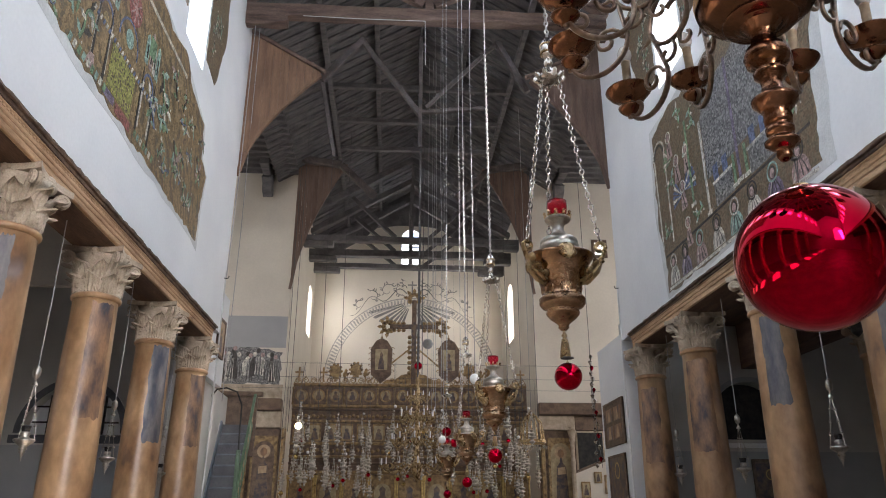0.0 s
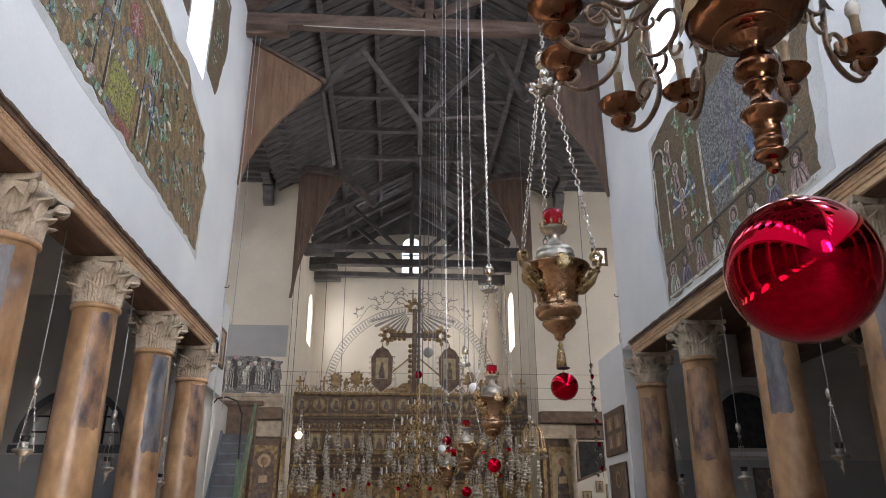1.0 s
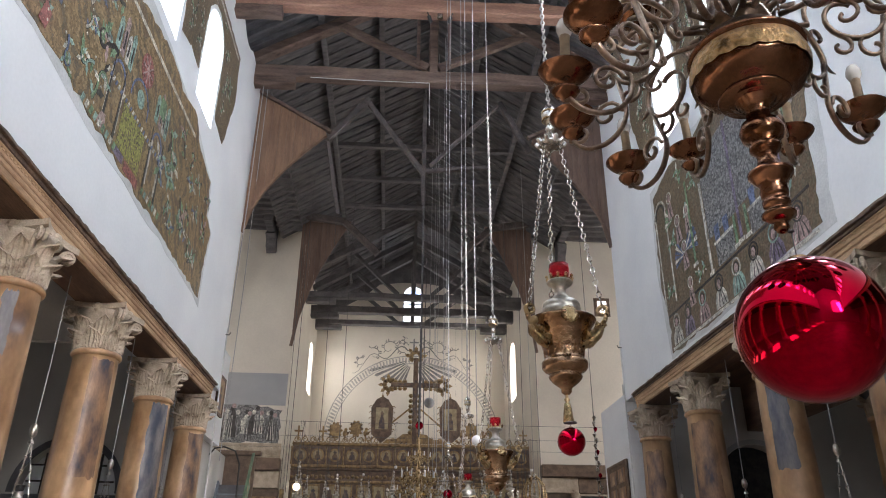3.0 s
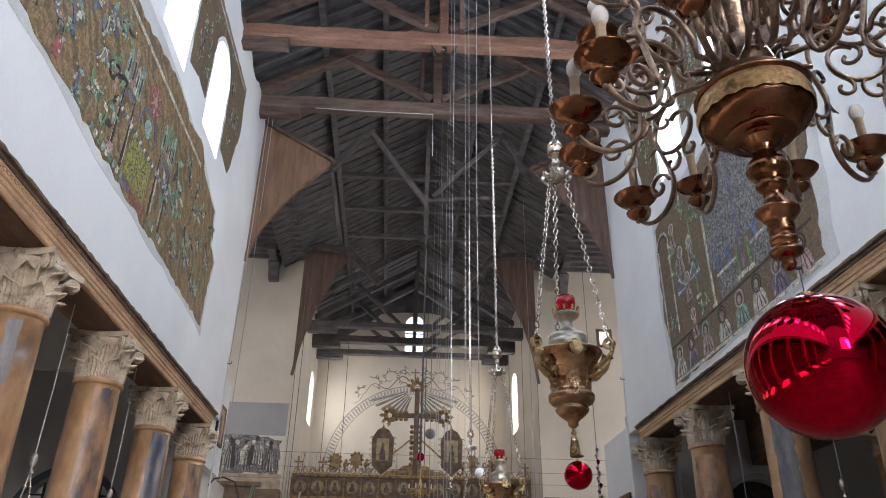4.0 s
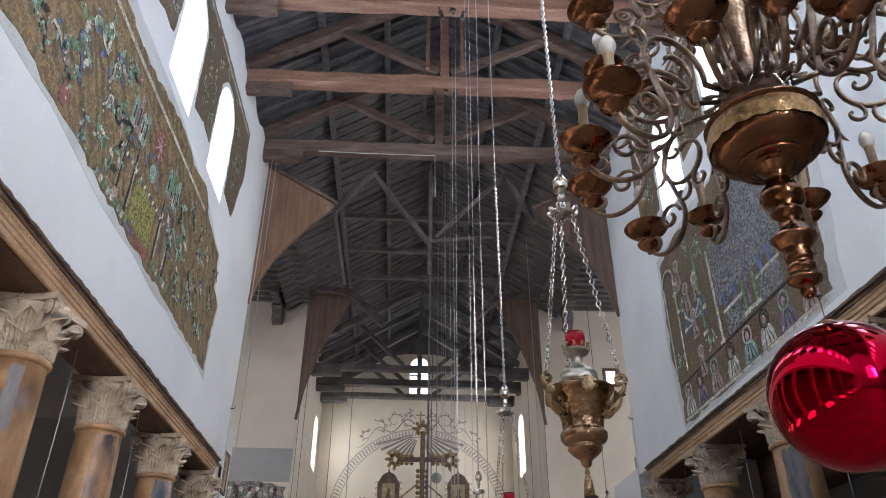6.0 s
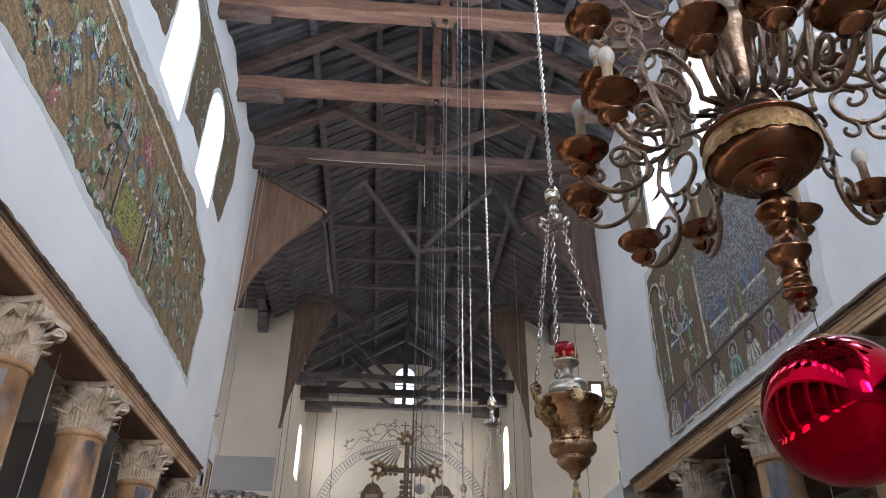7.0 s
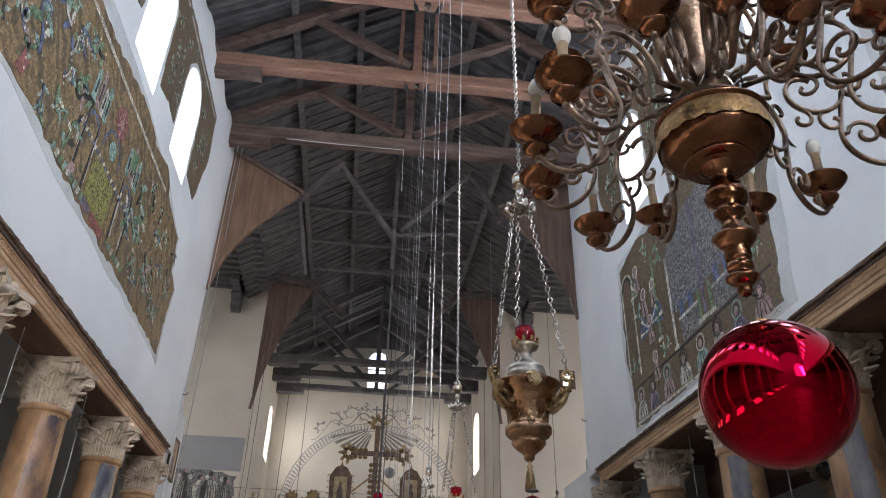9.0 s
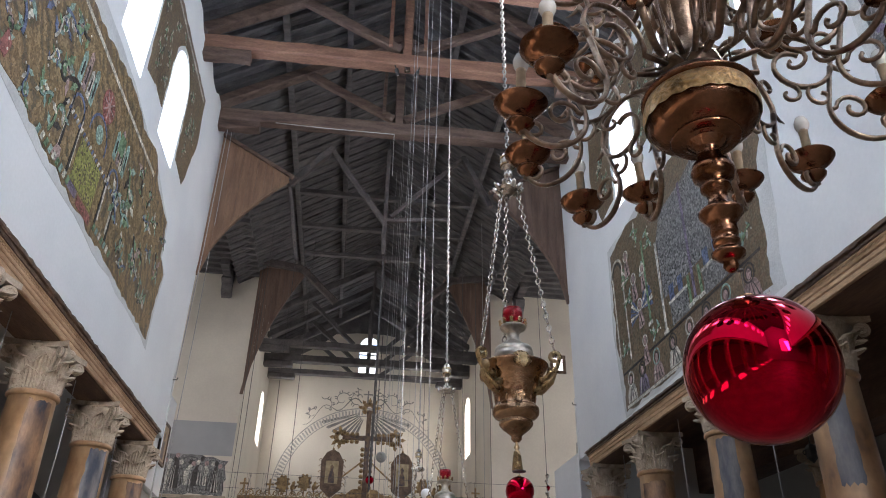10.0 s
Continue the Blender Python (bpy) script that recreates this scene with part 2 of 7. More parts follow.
M_BULB = mat("opal_bulb_glass", (0.5, 0.48, 0.44), (0.58, 0.56, 0.52), 5.0, 0.25, bump=0.0, spread=0.02)
M_CANDLE = mat("candle_sleeve", (0.24, 0.17, 0.1), (0.36, 0.27, 0.17), 12.0, 0.6, bump=0.1)
M_STAIR = mat("slate_blue_stair", (0.12, 0.14, 0.17), (0.2, 0.22, 0.25), 2.0, 0.7, bump=0.2)
M_GREENRAIL = mat("green_painted_rail", (0.1, 0.16, 0.1), (0.16, 0.24, 0.15), 3.0, 0.5, bump=0.1)
M_SLATE = mat("slate_grey_paint", (0.1, 0.1, 0.11), (0.15, 0.15, 0.16), 2.0, 0.8, bump=0.1)
M_PANE = glow("bright_window_pane", (1.0, 0.99, 0.97), 0.5)
GOLD, GOLD2, OLIVE, BROWN = (0.25, 0.158, 0.064), (0.33, 0.215, 0.092), (0.16, 0.122, 0.07), (0.18, 0.115, 0.062)
GREEN, TEAL, BLUE, DARK, PALE, RED = (0.1, 0.17, 0.09), (0.13, 0.24, 0.2), (0.1, 0.13, 0.2), (0.045, 0.04, 0.035), (0.4, 0.39, 0.33), (0.3, 0.1, 0.07)
M_MOSAIC = mosaic("scroll_mosaic", [(0, BROWN), (0.22, OLIVE), (0.34, GOLD), (0.52, GOLD2), (0.74, GOLD), (0.9, BROWN)])
M_MOSAIC_R = mosaic("figured_mosaic", [(0, OLIVE), (0.25, BROWN), (0.42, (0.2, 0.14, 0.075)), (0.62, OLIVE), (0.8, BROWN)], 1.6)
M_MOSAIC_GREY = mosaic("inscribed_silver_mosaic", [(0, (0.09, 0.085, 0.085)), (0.3, (0.2, 0.195, 0.19)), (0.48, (0.3, 0.29, 0.28)), (0.62, (0.12, 0.115, 0.11)), (0.75, (0.3, 0.29, 0.27))], 9.0, 30)
M_MOSAIC_GREEN = mosaic("inscribed_yellow_mosaic", [(0, OLIVE), (0.3, (0.3, 0.29, 0.06)), (0.45, (0.38, 0.36, 0.08)), (0.6, OLIVE), (0.65, (0.33, 0.32, 0.07))], 9.0, 30)
M_TESS = {k: mosaic("tesserae_" + k, [(0, tuple(0.6 * q for q in c)), (0.4, c), (0.7, tuple(min(1, 1.25 * q) for q in c))], 3.0, 34) for k, c in
          dict(pale=(0.6, 0.57, 0.49), blue=(0.13, 0.17, 0.31), green=(0.19, 0.31, 0.16), red=(0.33, 0.1, 0.085), dark=(0.06, 0.05, 0.045), teal=(0.27, 0.42, 0.36), rose=(0.42, 0.28, 0.26), gold=(0.3, 0.21, 0.08), violet=(0.22, 0.17, 0.26)).items()}

# ---- mesh helpers ----
def mesh_of(name, bm, material, smooth=False):
    me = bpy.data.meshes.new(name)
    bmesh.ops.recalc_face_normals(bm, faces=bm.faces)
    bm.to_mesh(me)
    bm.free()
    me.materials.append(material)
    if smooth:
        me.shade_smooth()
    return me


def part(name, bm, material, parent=None, label="", smooth=False, m=None):
    """Links a bmesh (or a ready mesh) as one mesh object under its thing or part."""
    me = bm if isinstance(bm, bpy.types.Mesh) else mesh_of(name, bm, material, smooth)
    ob = new(name, me)
    if parent is not None:
        ob.parent = parent
    if m is not None:
        ob.matrix_basis = m
    return tagged(ob, label)


def thing(name, m, label, category, group="", kind=""):
    ob = new(name)
    ob.matrix_basis = m
    ob.empty_display_size = 0.1
    return tagged(ob, label, category, group, kind)


def solid(name, bm, material, label, category, group="", kind="", smooth=False, m=None):
    return tagged(part(name, bm, material, None, "", smooth, m), label, category, group, kind)


def box(lo, hi, bm=None, bevel=0.0, m=None):
    b = bmesh.new() if (bm is None or bevel) else bm
    x0, y0, z0 = lo
    x1, y1, z1 = hi
    v = [b.verts.new(p) for p in ((x0, y0, z0), (x1, y0, z0), (x1, y1, z0), (x0, y1, z0), (x0, y0, z1), (x1, y0, z1), (x1, y1, z1), (x0, y1, z1))]
    for f in ((0, 3, 2, 1), (4, 5, 6, 7), (0, 1, 5, 4), (1, 2, 6, 5), (2, 3, 7, 6), (3, 0, 4, 7)):
        b.faces.new([v[i] for i in f])
    if bevel:
        bmesh.ops.bevel(b, geom=list(b.edges), offset=bevel, segments=1, affect="EDGES")
    if m is not None:
        bmesh.ops.transform(b, matrix=m, verts=v if not bevel else list(b.verts))
    if bm is not None and bevel:
        join(bm, b)
        return bm
    return b


def join(a, b):
    """Adds the bmesh b to a and frees b."""
    made = {v: a.verts.new(v.co) for v in b.verts}
    for f in b.faces:
        a.faces.new([made[v] for v in f.verts])
    b.free()
    return a


def lathe(profile, segs=24, bm=None, m=None):
    """Turns a profile of (radius, height) round z."""
    b = bm if bm is not None else bmesh.new()
    rings = []
    for r, z in profile:
        if r < 1e-5:
            rings.append([b.verts.new((0, 0, z))])
        else:
            rings.append([b.verts.new((r * math.cos(2 * math.pi * k / segs), r * math.sin(2 * math.pi * k / segs), z)) for k in range(segs)])
    for a, c in zip(rings, rings[1:]):
        for k in range(segs):
            q = [a[k % len(a)], a[(k + 1) % len(a)], c[(k + 1) % len(c)], c[k % len(c)]]
            q = list(dict.fromkeys(q))
            if len(q) > 2:
                b.faces.new(q)
    if m is not None:
        bmesh.ops.transform(b, matrix=m, verts=[v for r in rings for v in r])
    return b


def tube(points, radius, sides=6, bm=None, flat=1.0, taper=1.0):
    """A round or flattened bar along points."""
    b = bm if bm is not None else bmesh.new()
    pts = [Vector(p) for p in points]
    rings, side = [], None
    for i, p in enumerate(pts):
        d = (pts[min(i + 1, len(pts) - 1)] - pts[max(i - 1, 0)]).normalized()
        if side is None:
            side = d.orthogonal().normalized() if abs(d.y) > 0.99 else d.cross(Vector((0, 1, 0))).normalized()
        side = (side - d * side.dot(d)).normalized()
        up = d.cross(side)
        r = radius * (1 + (taper - 1) * i / max(1, len(pts) - 1))
        rings.append([b.verts.new(p + side * (r * math.cos(2 * math.pi * k / sides)) + up * (r * flat * math.sin(2 * math.pi * k / sides))) for k in range(sides)])
    for a, c in zip(rings, rings[1:]):
        for k in range(sides):
            b.faces.new((a[k], a[(k + 1) % sides], c[(k + 1) % sides], c[k]))
    b.faces.new(rings[0][::-1])
    b.faces.new(rings[-1])
    return b


def timber(a, c, w, h, bm=None, rough=0.012, steps=6, seed=0):
    """A hewn beam from a to c, slightly uneven, w wide and h high."""
    b = bm if bm is not None else bmesh.new()
    rnd = random.Random(seed)
    a, c = Vector(a), Vector(c)
    d = (c - a).normalized()
    up = Vector((0, 0, 1)) if abs(d.z) < 0.95 else Vector((0, 1, 0))
    side = d.cross(up).normalized()
    up = side.cross(d).normalized()
    rings = []
    for i in range(steps + 1):
        p = a.lerp(c, i / steps)
        ch = 0.12 * min(w, h)
        prof = ((-w / 2, -h / 2 + ch), (-w / 2 + ch, -h / 2), (w / 2 - ch, -h / 2), (w / 2, -h / 2 + ch), (w / 2, h / 2 - ch), (w / 2 - ch, h / 2), (-w / 2 + ch, h / 2), (-w / 2, h / 2 - ch))
        rings.append([b.verts.new(p + side * (u + rnd.uniform(-rough, rough)) + up * (v + rnd.uniform(-rough, rough))) for u, v in prof])
    for r0, r1 in zip(rings, rings[1:]):
        for k in range(8):
            b.faces.new((r0[k], r0[(k + 1) % 8], r1[(k + 1) % 8], r1[k]))
    b.faces.new(rings[0][::-1])
    b.faces.new(rings[-1])
    return b


def slab(outline, depth, m, bm=None):
    """A flat outline in x, y, extruded by depth along z, then placed by m."""
    b = bmesh.new()
    low = [b.verts.new((x, y, 0)) for x, y in outline]
    top = [b.verts.new((x, y, depth)) for x, y in outline]
    b.faces.new(low[::-1])
    b.faces.new(top)
    for k in range(len(low)):
        j = (k + 1) % len(low)
        b.faces.new((low[k], low[j], top[j], top[k]))
    b.normal_update()
    bmesh.ops.triangulate(b, faces=[f for f in b.faces if len(f.verts) > 4])
    bmesh.ops.transform(b, matrix=m, verts=b.verts)
    return join(bm, b) if bm is not None else b


def strip(a, c, depth, m, closed=False):
    """A band between two rows of points in the plane, extruded by depth."""
    b = bmesh.new()
    n = len(a)
    rows = [[b.verts.new((x, y, z)) for x, y in row] for row, z in ((a, 0), (c, 0), (a, depth), (c, depth))]
    for k in range(n if closed else n - 1):
        j = (k + 1) % n
        for p, q in ((0, 1), (2, 3), (0, 2), (1, 3)):
            b.faces.new((rows[p][k], rows[p][j], rows[q][j], rows[q][k]))
    bmesh.ops.transform(b, matrix=m, verts=b.verts)
    return b


def ragged(outline, step=0.22, amount=0.07, seed=1):
    """A broken edge along an outline."""
    rnd = random.Random(seed)
    out = []
    for (x0, y0), (x1, y1) in zip(outline, outline[1:] + outline[:1]):
        n = max(1, int(math.hypot(x1 - x0, y1 - y0) / step))
        for i in range(n):
            out.append((x0 + (x1 - x0) * i / n + rnd.uniform(-amount, amount), y0 + (y1 - y0) * i / n + rnd.uniform(-amount, amount)))
    return out


def disc(x, y, r, n=20, squash=1.0):
    return [(x + r * math.cos(2 * math.pi * k / n), y + r * squash * math.sin(2 * math.pi * k / n)) for k in range(n)]


def spiral(cx, cz, r0, r1, a0, a1, n=14):
    """Points (r, z) on a spiral, angles in degrees."""
    return [(cx + (r0 + (r1 - r0) * i / n) * math.cos(radians(a0 + (a1 - a0) * i / n)), cz + (r0 + (r1 - r0) * i / n) * math.sin(radians(a0 + (a1 - a0) * i / n))) for i in range(n + 1)]


def arch(x, y0, w, spring, n=10):
    """The outline of a round-headed opening: middle x, sill y0, width, height of the springing."""
    return [(x - w / 2, y0), (x + w / 2, y0)] + [(x + w / 2 * math.cos(math.pi * k / n), spring + w / 2 * math.sin(math.pi * k / n)) for k in range(n + 1)]


def wall_with_holes(outline, holes, thick, m):
    """A wall in x (along), y (up) with openings through it, extruded along z by thick."""
    b = bmesh.new()
    def loop(pts):
        vs = [b.verts.new((x, y, 0)) for x, y in pts]
        return [b.edges.new((vs[k], vs[(k + 1) % len(vs)])) for k in range(len(vs))]
    es = []
    for pts in [outline] + holes:
        es += loop(pts)
    bmesh.ops.triangle_fill(b, use_beauty=True, use_dissolve=False, edges=es)
    ext = bmesh.ops.extrude_face_region(b, geom=list(b.faces))
    bmesh.ops.translate(b, vec=(0, 0, thick), verts=[g for g in ext["geom"] if isinstance(g, bmesh.types.BMVert)])
    bmesh.ops.transform(b, matrix=m, verts=b.verts)
    return b


# a plane whose x runs along the nave (world y), whose y is up and whose z points towards +x or -x
def on_left(x):
    return Matrix(((0, 0, 1, x), (1, 0, 0, 0), (0, 1, 0, 0), (0, 0, 0, 1)))


def on_right(x):
    return Matrix(((0, 0, -1, x), (1, 0, 0, 0), (0, 1, 0, 0), (0, 0, 0, 1)))


def facing(y):
    """A plane across the nave at y: x stays, y is up, z comes towards the camera's end."""
    return Matrix(((1, 0, 0, 0), (0, 0, -1, y), (0, 1, 0, 0), (0, 0, 0, 1)))


# ---- structure ----
rng = random.Random(5)
MID = (LX + RX) / 2
WALL_END = 18.2
BACK = -17.0


def top_edge(y0, y1, z, seed):
    r = random.Random(seed)
    n = int(abs(y1 - y0) / 0.3)
    return [(y0 + (y1 - y0) * k / n, z + r.uniform(-0.07, 0.07) + (0.18 if (k // 3) % 2 else 0)) for k in range(n + 1)]


for side, X, put, name in ((-1, LX, on_left, "wall_north"), (1, RX, on_right, "wall_south")):
    holes = [arch(wy, 10.85, 1.36, 12.78) for wy in WIN_Y]
    outline = [(BACK, 6.0), (WALL_END + (0.1 if side > 0 else 0), 6.0)] + top_edge(WALL_END, BACK, 15.05, 3 + side)
    bm = wall_with_holes(outline, holes, -0.62, put(X))
    w = solid(name, bm, M_PLASTER, "white plastered clerestory wall with round-headed windows", "wall", kind="structure")
    for k, wy in enumerate(WIN_Y):
        win = thing("window_%d" % (2 * k + (1 if side < 0 else 2)), Matrix(), "bright round-headed clerestory window in a white wall", "window", "clerestory windows", "structure")
        part("pane", slab(arch(wy, 10.85, 1.36, 12.78), 0.01, put(X - side * -0.56)), M_PANE, win).visible_shadow = False

solid("floor", box((-14, BACK, -0.2), (16, 46, 0)), M_FLOOR, "worn pale stone paving of the nave", "floor", kind="structure")
solid("wall_west", wall_with_holes([(-14, 0), (16, 0), (16, 19.5), (-14, 19.5)], [arch(MID + 2.2, 4.0, 4.0, 8.0)], -0.5, facing(BACK)), M_PLASTER, "plain white end wall of the nave", "wall", kind="structure")

# Unseen window added to go with the west fill; its pane glows.
w = thing("window_west", Matrix(), "large glowing west window added unseen for the column fill", "window", kind="structure")
part("pane", slab(arch(MID + 2.2, 4.0, 4.0, 8.0), 0.01, facing(BACK + 0.4)), M_PANE, w).visible_shadow = False

# aisles: outer walls, ceilings and end walls with an arch
for side, X in ((-1, -12.4), (1, 14.0)):
    solid("wall_aisle", box((min(X, X + side * 0.5), BACK, 0), (max(X, X + side * 0.5), 20.0, 9.2 if side < 0 else 7.2)), M_AISLE, "plain plastered outer wall of the side aisle", "wall", kind="structure")
    inner = LX - 0.75 if side < 0 else RX + 0.75
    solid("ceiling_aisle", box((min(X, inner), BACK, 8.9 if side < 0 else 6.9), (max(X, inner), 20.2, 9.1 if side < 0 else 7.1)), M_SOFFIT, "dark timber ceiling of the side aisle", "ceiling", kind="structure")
bm = wall_with_holes([(-12.4, 0), (LX - 0.65, 0), (LX - 0.65, 9.0), (-12.4, 9.0)], [arch(-8.2, 3.72, 2.5, 3.75, 16)], -0.5, facing(20.0))
solid("wall_aisle_end", bm, M_AISLE, "plastered end wall of the north aisle with an arched window", "wall", kind="structure")
bm = wall_with_holes([(RX + 0.65, 0), (14.0, 0), (14.0, 7.0), (RX + 0.65, 7.0)], [arch(9.95, 3.72, 2.2, 4.2, 16)], -0.5, facing(20.0))
solid("wall_aisle_end", bm, M_AISLE, "plastered end wall of the south aisle with a dark arched recess", "wall", kind="structure")
solid("wall_painted_dado", box((-12.4, 19.95, 0), (LX - 0.7, 19.985, 3.45)), M_GREYWALL, "grey painted lower wall of the aisle", "wall", kind="structure")
solid("wall_painted_dado", box((RX + 0.7, 19.95, 0), (14, 19.985, 3.4)), M_GREYWALL, "grey painted lower wall of the aisle", "wall", kind="structure")

# nave roof: planked deck over close-set rafters
RIDGE, EAVE = 18.95, 15.75
slope = (RIDGE - EAVE) / (MID - LX)


def roof_z(x):
    return RIDGE - slope * abs(x - MID)


bm = bmesh.new()
for s in (-1, 1):
    x1 = MID + s * (MID - LX + 0.9)
    y = BACK
    while y < 39:
        y1 = y + 0.235
        z0, z1 = roof_z(MID) + 0.42, roof_z(x1) + 0.42
        dz = rng.uniform(-0.02, 0.02)
        vs = [(MID, y, z0 + dz), (x1, y, z1 + dz), (x1, y1 - 0.012, z1 + dz), (MID, y1 - 0.012, z0 + dz)]
        lo = [bm.verts.new(v) for v in vs]
        hi = [bm.verts.new((v[0], v[1], v[2] + 0.04)) for v in vs]
        bm.faces.new(lo[::-1])
        bm.faces.new(hi)
        for k in range(4):
            bm.faces.new((lo[k], lo[(k + 1) % 4], hi[(k + 1) % 4], hi[k]))
        y = y1
    y = BACK
    while y < 38.6:
        low = 0.0 if y < 18.2 else 0.13
        timber((MID, y, roof_z(MID) + 0.33 + low), (x1, y, roof_z(x1) + 0.33 + low), 0.13, 0.17, bm, 0.01, 3, int(y * 10) + s)
        y += 0.47
    for f in (0.32, 0.66):
        xx = MID + s * (MID - LX) * f
        timber((xx, BACK, roof_z(xx) + 0.16), (xx, 38.5, roof_z(xx) + 0.16), 0.18, 0.2, bm, 0.01, 20, 7)
box((LX - 1.2, BACK, 19.6), (RX + 1.2, 39.2, 19.7), bm)
solid("ceiling", bm, M_RAFTER, "dark planked roof with close-set rafters", "ceiling", kind="structure")


def truss(y, wood, seed):
    t = thing("roof_truss", Matrix(), "old dark brown timber roof truss with king post", "roof truss", "nave roof trusses")
    zb, zt = 14.84, 15.36
    part("tie_beam", timber((LX - 0.2, y, zb + 0.2), (RX + 0.2, y, zb + 0.32), 0.36, 0.4, None, 0.022, 16, seed), wood, t)
    for s, xw in ((1, LX), (-1, RX)):
        part("corbel", timber((xw - s * 0.3, y, zb - 0.12), (xw + s * 1.15, y, zb - 0.1), 0.3, 0.3, None, 0.03, 5, seed + 7), M_TIMBER, t)
        part("principal_rafter", timber((xw - s * 0.1, y, 15.5), (MID, y, 18.75), 0.3, 0.32, None, 0.02, 8, seed + s), M_TIMBER, t)
        part("strut", timber((MID + s * -0.15, y, 15.5), (MID - s * 2.85, y, 16.95), 0.2, 0.24, None, 0.015, 6, seed + 3 * s), M_TIMBER, t)
        part("hanger", timber((MID - s * 0.46, y - 0.12, 15.55), (MID - s * 0.46, y - 0.12, 18.3), 0.1, 0.13, None, 0.006, 4, seed + 5 * s), wood, t)
    part("king_post", timber((MID, y, 15.3), (MID, y, 18.8), 0.24, 0.24, None, 0.012, 6, seed + 2), wood, t)
    return t


for k, (ty, wood) in enumerate(((17.35, M_TIMBER), (14.5, M_TIMBER_RED), (11.85, M_TIMBER_RED), (9.0, M_TIMBER_RED), (6.2, M_TIMBER), (3.3, M_TIMBER), (0.4, M_TIMBER), (-2.5, M_TIMBER))):
    truss(ty, wood, 10 * k + 3)

# architraves over the columns
for side, X, nm in ((-1, LX, "architrave_north"), (1, RX, "architrave_south")):
    a = thing(nm, Matrix(), "carved wooden architrave with a dark moulded cornice above columns", "architrave", kind="structure")
    o = -side
    def bar(x0, x1, z0, z1, name, material, e=17.75, lab=""):
        part(name, box((min(X + o * x0, X + o * x1), BACK, z0), (max(X + o * x0, X + o * x1), e, z1), None, 0.012), material, a, lab)
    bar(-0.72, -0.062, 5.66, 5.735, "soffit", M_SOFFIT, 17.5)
    bar(-0.06, 0.0, 5.655, 5.745, "fascia", M_ARCHI, 17.5)
    bar(-0.06, 0.01, 5.748, 5.815, "fascia", M_ARCHI, 17.5)
    bar(-0.06, 0.02, 5.818, 5.885, "fascia", M_ARCHI, 17.5)
    bar(-0.06, 0.045, 5.888, 5.918, "moulding", M_ARCHI, 17.5)
    part("cornice", timber((X + o * 0.0, BACK, 5.946), (X + o * 0.0, 17.52, 5.946), 0.11, 0.045, None, 0.006, 180, 3 + side), M_ARCHI_DARK, a)
    part("cornice", timber((X + o * 0.015, BACK, 5.995), (X + o * 0.015, 17.55, 5.995), 0.16, 0.046, None, 0.012, 260, 5 + side), M_ARCHI_DARK, a, "worn broken cornice edge")
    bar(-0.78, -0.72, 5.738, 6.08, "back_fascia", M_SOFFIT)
    y = 5.0
    tooth = mesh_of("dentil", box((-0.01, -0.026, 0), (0.012, 0.026, 0.022)), M_ARCHI)
    while y < 17.4:
        part("dentil", tooth, None, a, m=pose(X + o * 0.02, y, 5.862))
        y += 0.09

# crossing and transepts
for side in (-1, 1):
    X = LX if side < 0 else RX
    ox = -16.5 if side < 0 else 18.2
    xs = sorted((X + side * 0.0, ox))
    solid("wall_transept_east", box((xs[0], 29.6, 0), (xs[1], 30.2, 16.0)), M_CREAM, "cream plastered east wall of the transept", "wall", kind="structure")
    xs2 = sorted((X + side * 0.62, ox))
    solid("wall_transept_west", box((xs2[0], 18.0, 7.1), (xs2[1], 18.2, 16.0)), M_CREAM, "cream plastered west wall of the transept", "wall", kind="structure")
    solid("wall_transept_end", box((min(ox, ox + side * 0.4), 18, 0), (max(ox, ox + side * 0.4), 30.2, 16.0)), M_CREAM, "cream plastered end wall of the transept", "wall", kind="structure")
    bm = box((xs[0], 18.0, 16.05), (xs[1], 30.2, 16.2))
    for k in range(24):
        y = 18.3 + k * 0.5
        box((xs[0], y, 15.9), (xs[1], y + 0.14, 16.05), bm)
    solid("ceiling_transept", bm, M_RAFTER, "dark raftered transept roof", "ceiling", kind="structure")
    # choir wall with a slit window
    sy = 36.55 if side < 0 else 35.5
    sz0, sz1 = (10.4, 13.0) if side < 0 else (10.05, 12.95)
    put = on_left if side < 0 else on_right
    bm = wall_with_holes([(30.2, 0), (38.5, 0), (38.5, 16.0), (30.2, 16.0)], [arch(sy, sz0, 1.5, sz1 - 0.75)], -0.6, put(X))
    solid("wall_choir", bm, M_CREAM, "cream plastered choir wall with a slender window", "wall", kind="structure")
    win = thing("window_choir", Matrix(), "bright slender round-headed choir window", "window", "choir windows", "structure")
    part("pane", slab(arch(sy, sz0, 1.5, sz1 - 0.75), 0.01, put(X + side * 0.55)), M_PANE, win).visible_shadow = False

# wall of the apse with the gable over it
bm = wall_with_holes([(LX - 0.7, 0), (RX + 0.7, 0), (RX + 0.7, 16.0), (MID, 19.6), (LX - 0.7, 16.0)], [arch(MID + 0.1, 15.0, 1.05, 16.55)], -0.5, facing(38.5))
solid("wall_east", bm, M_CREAM, "cream plastered apse wall rising into the gable", "wall", kind="structure")

# Dark sheet added to dim the bright wall above the choir ties.
eaves = [(LX + 0.02, 15.2), (-3.1, 15.6), (-1.9, 16.3), (-1.0, 17.1), (0.2, 17.25), (1.7, 17.25), (2.6, 17.1), (3.6, 16.3), (4.75, 15.6), (RX - 0.02, 15.2)]
bm = slab(eaves + [(RX - 0.02, 16.1), (MID, 19.3), (LX + 0.02, 16.1)], 0.06, facing(38.42))
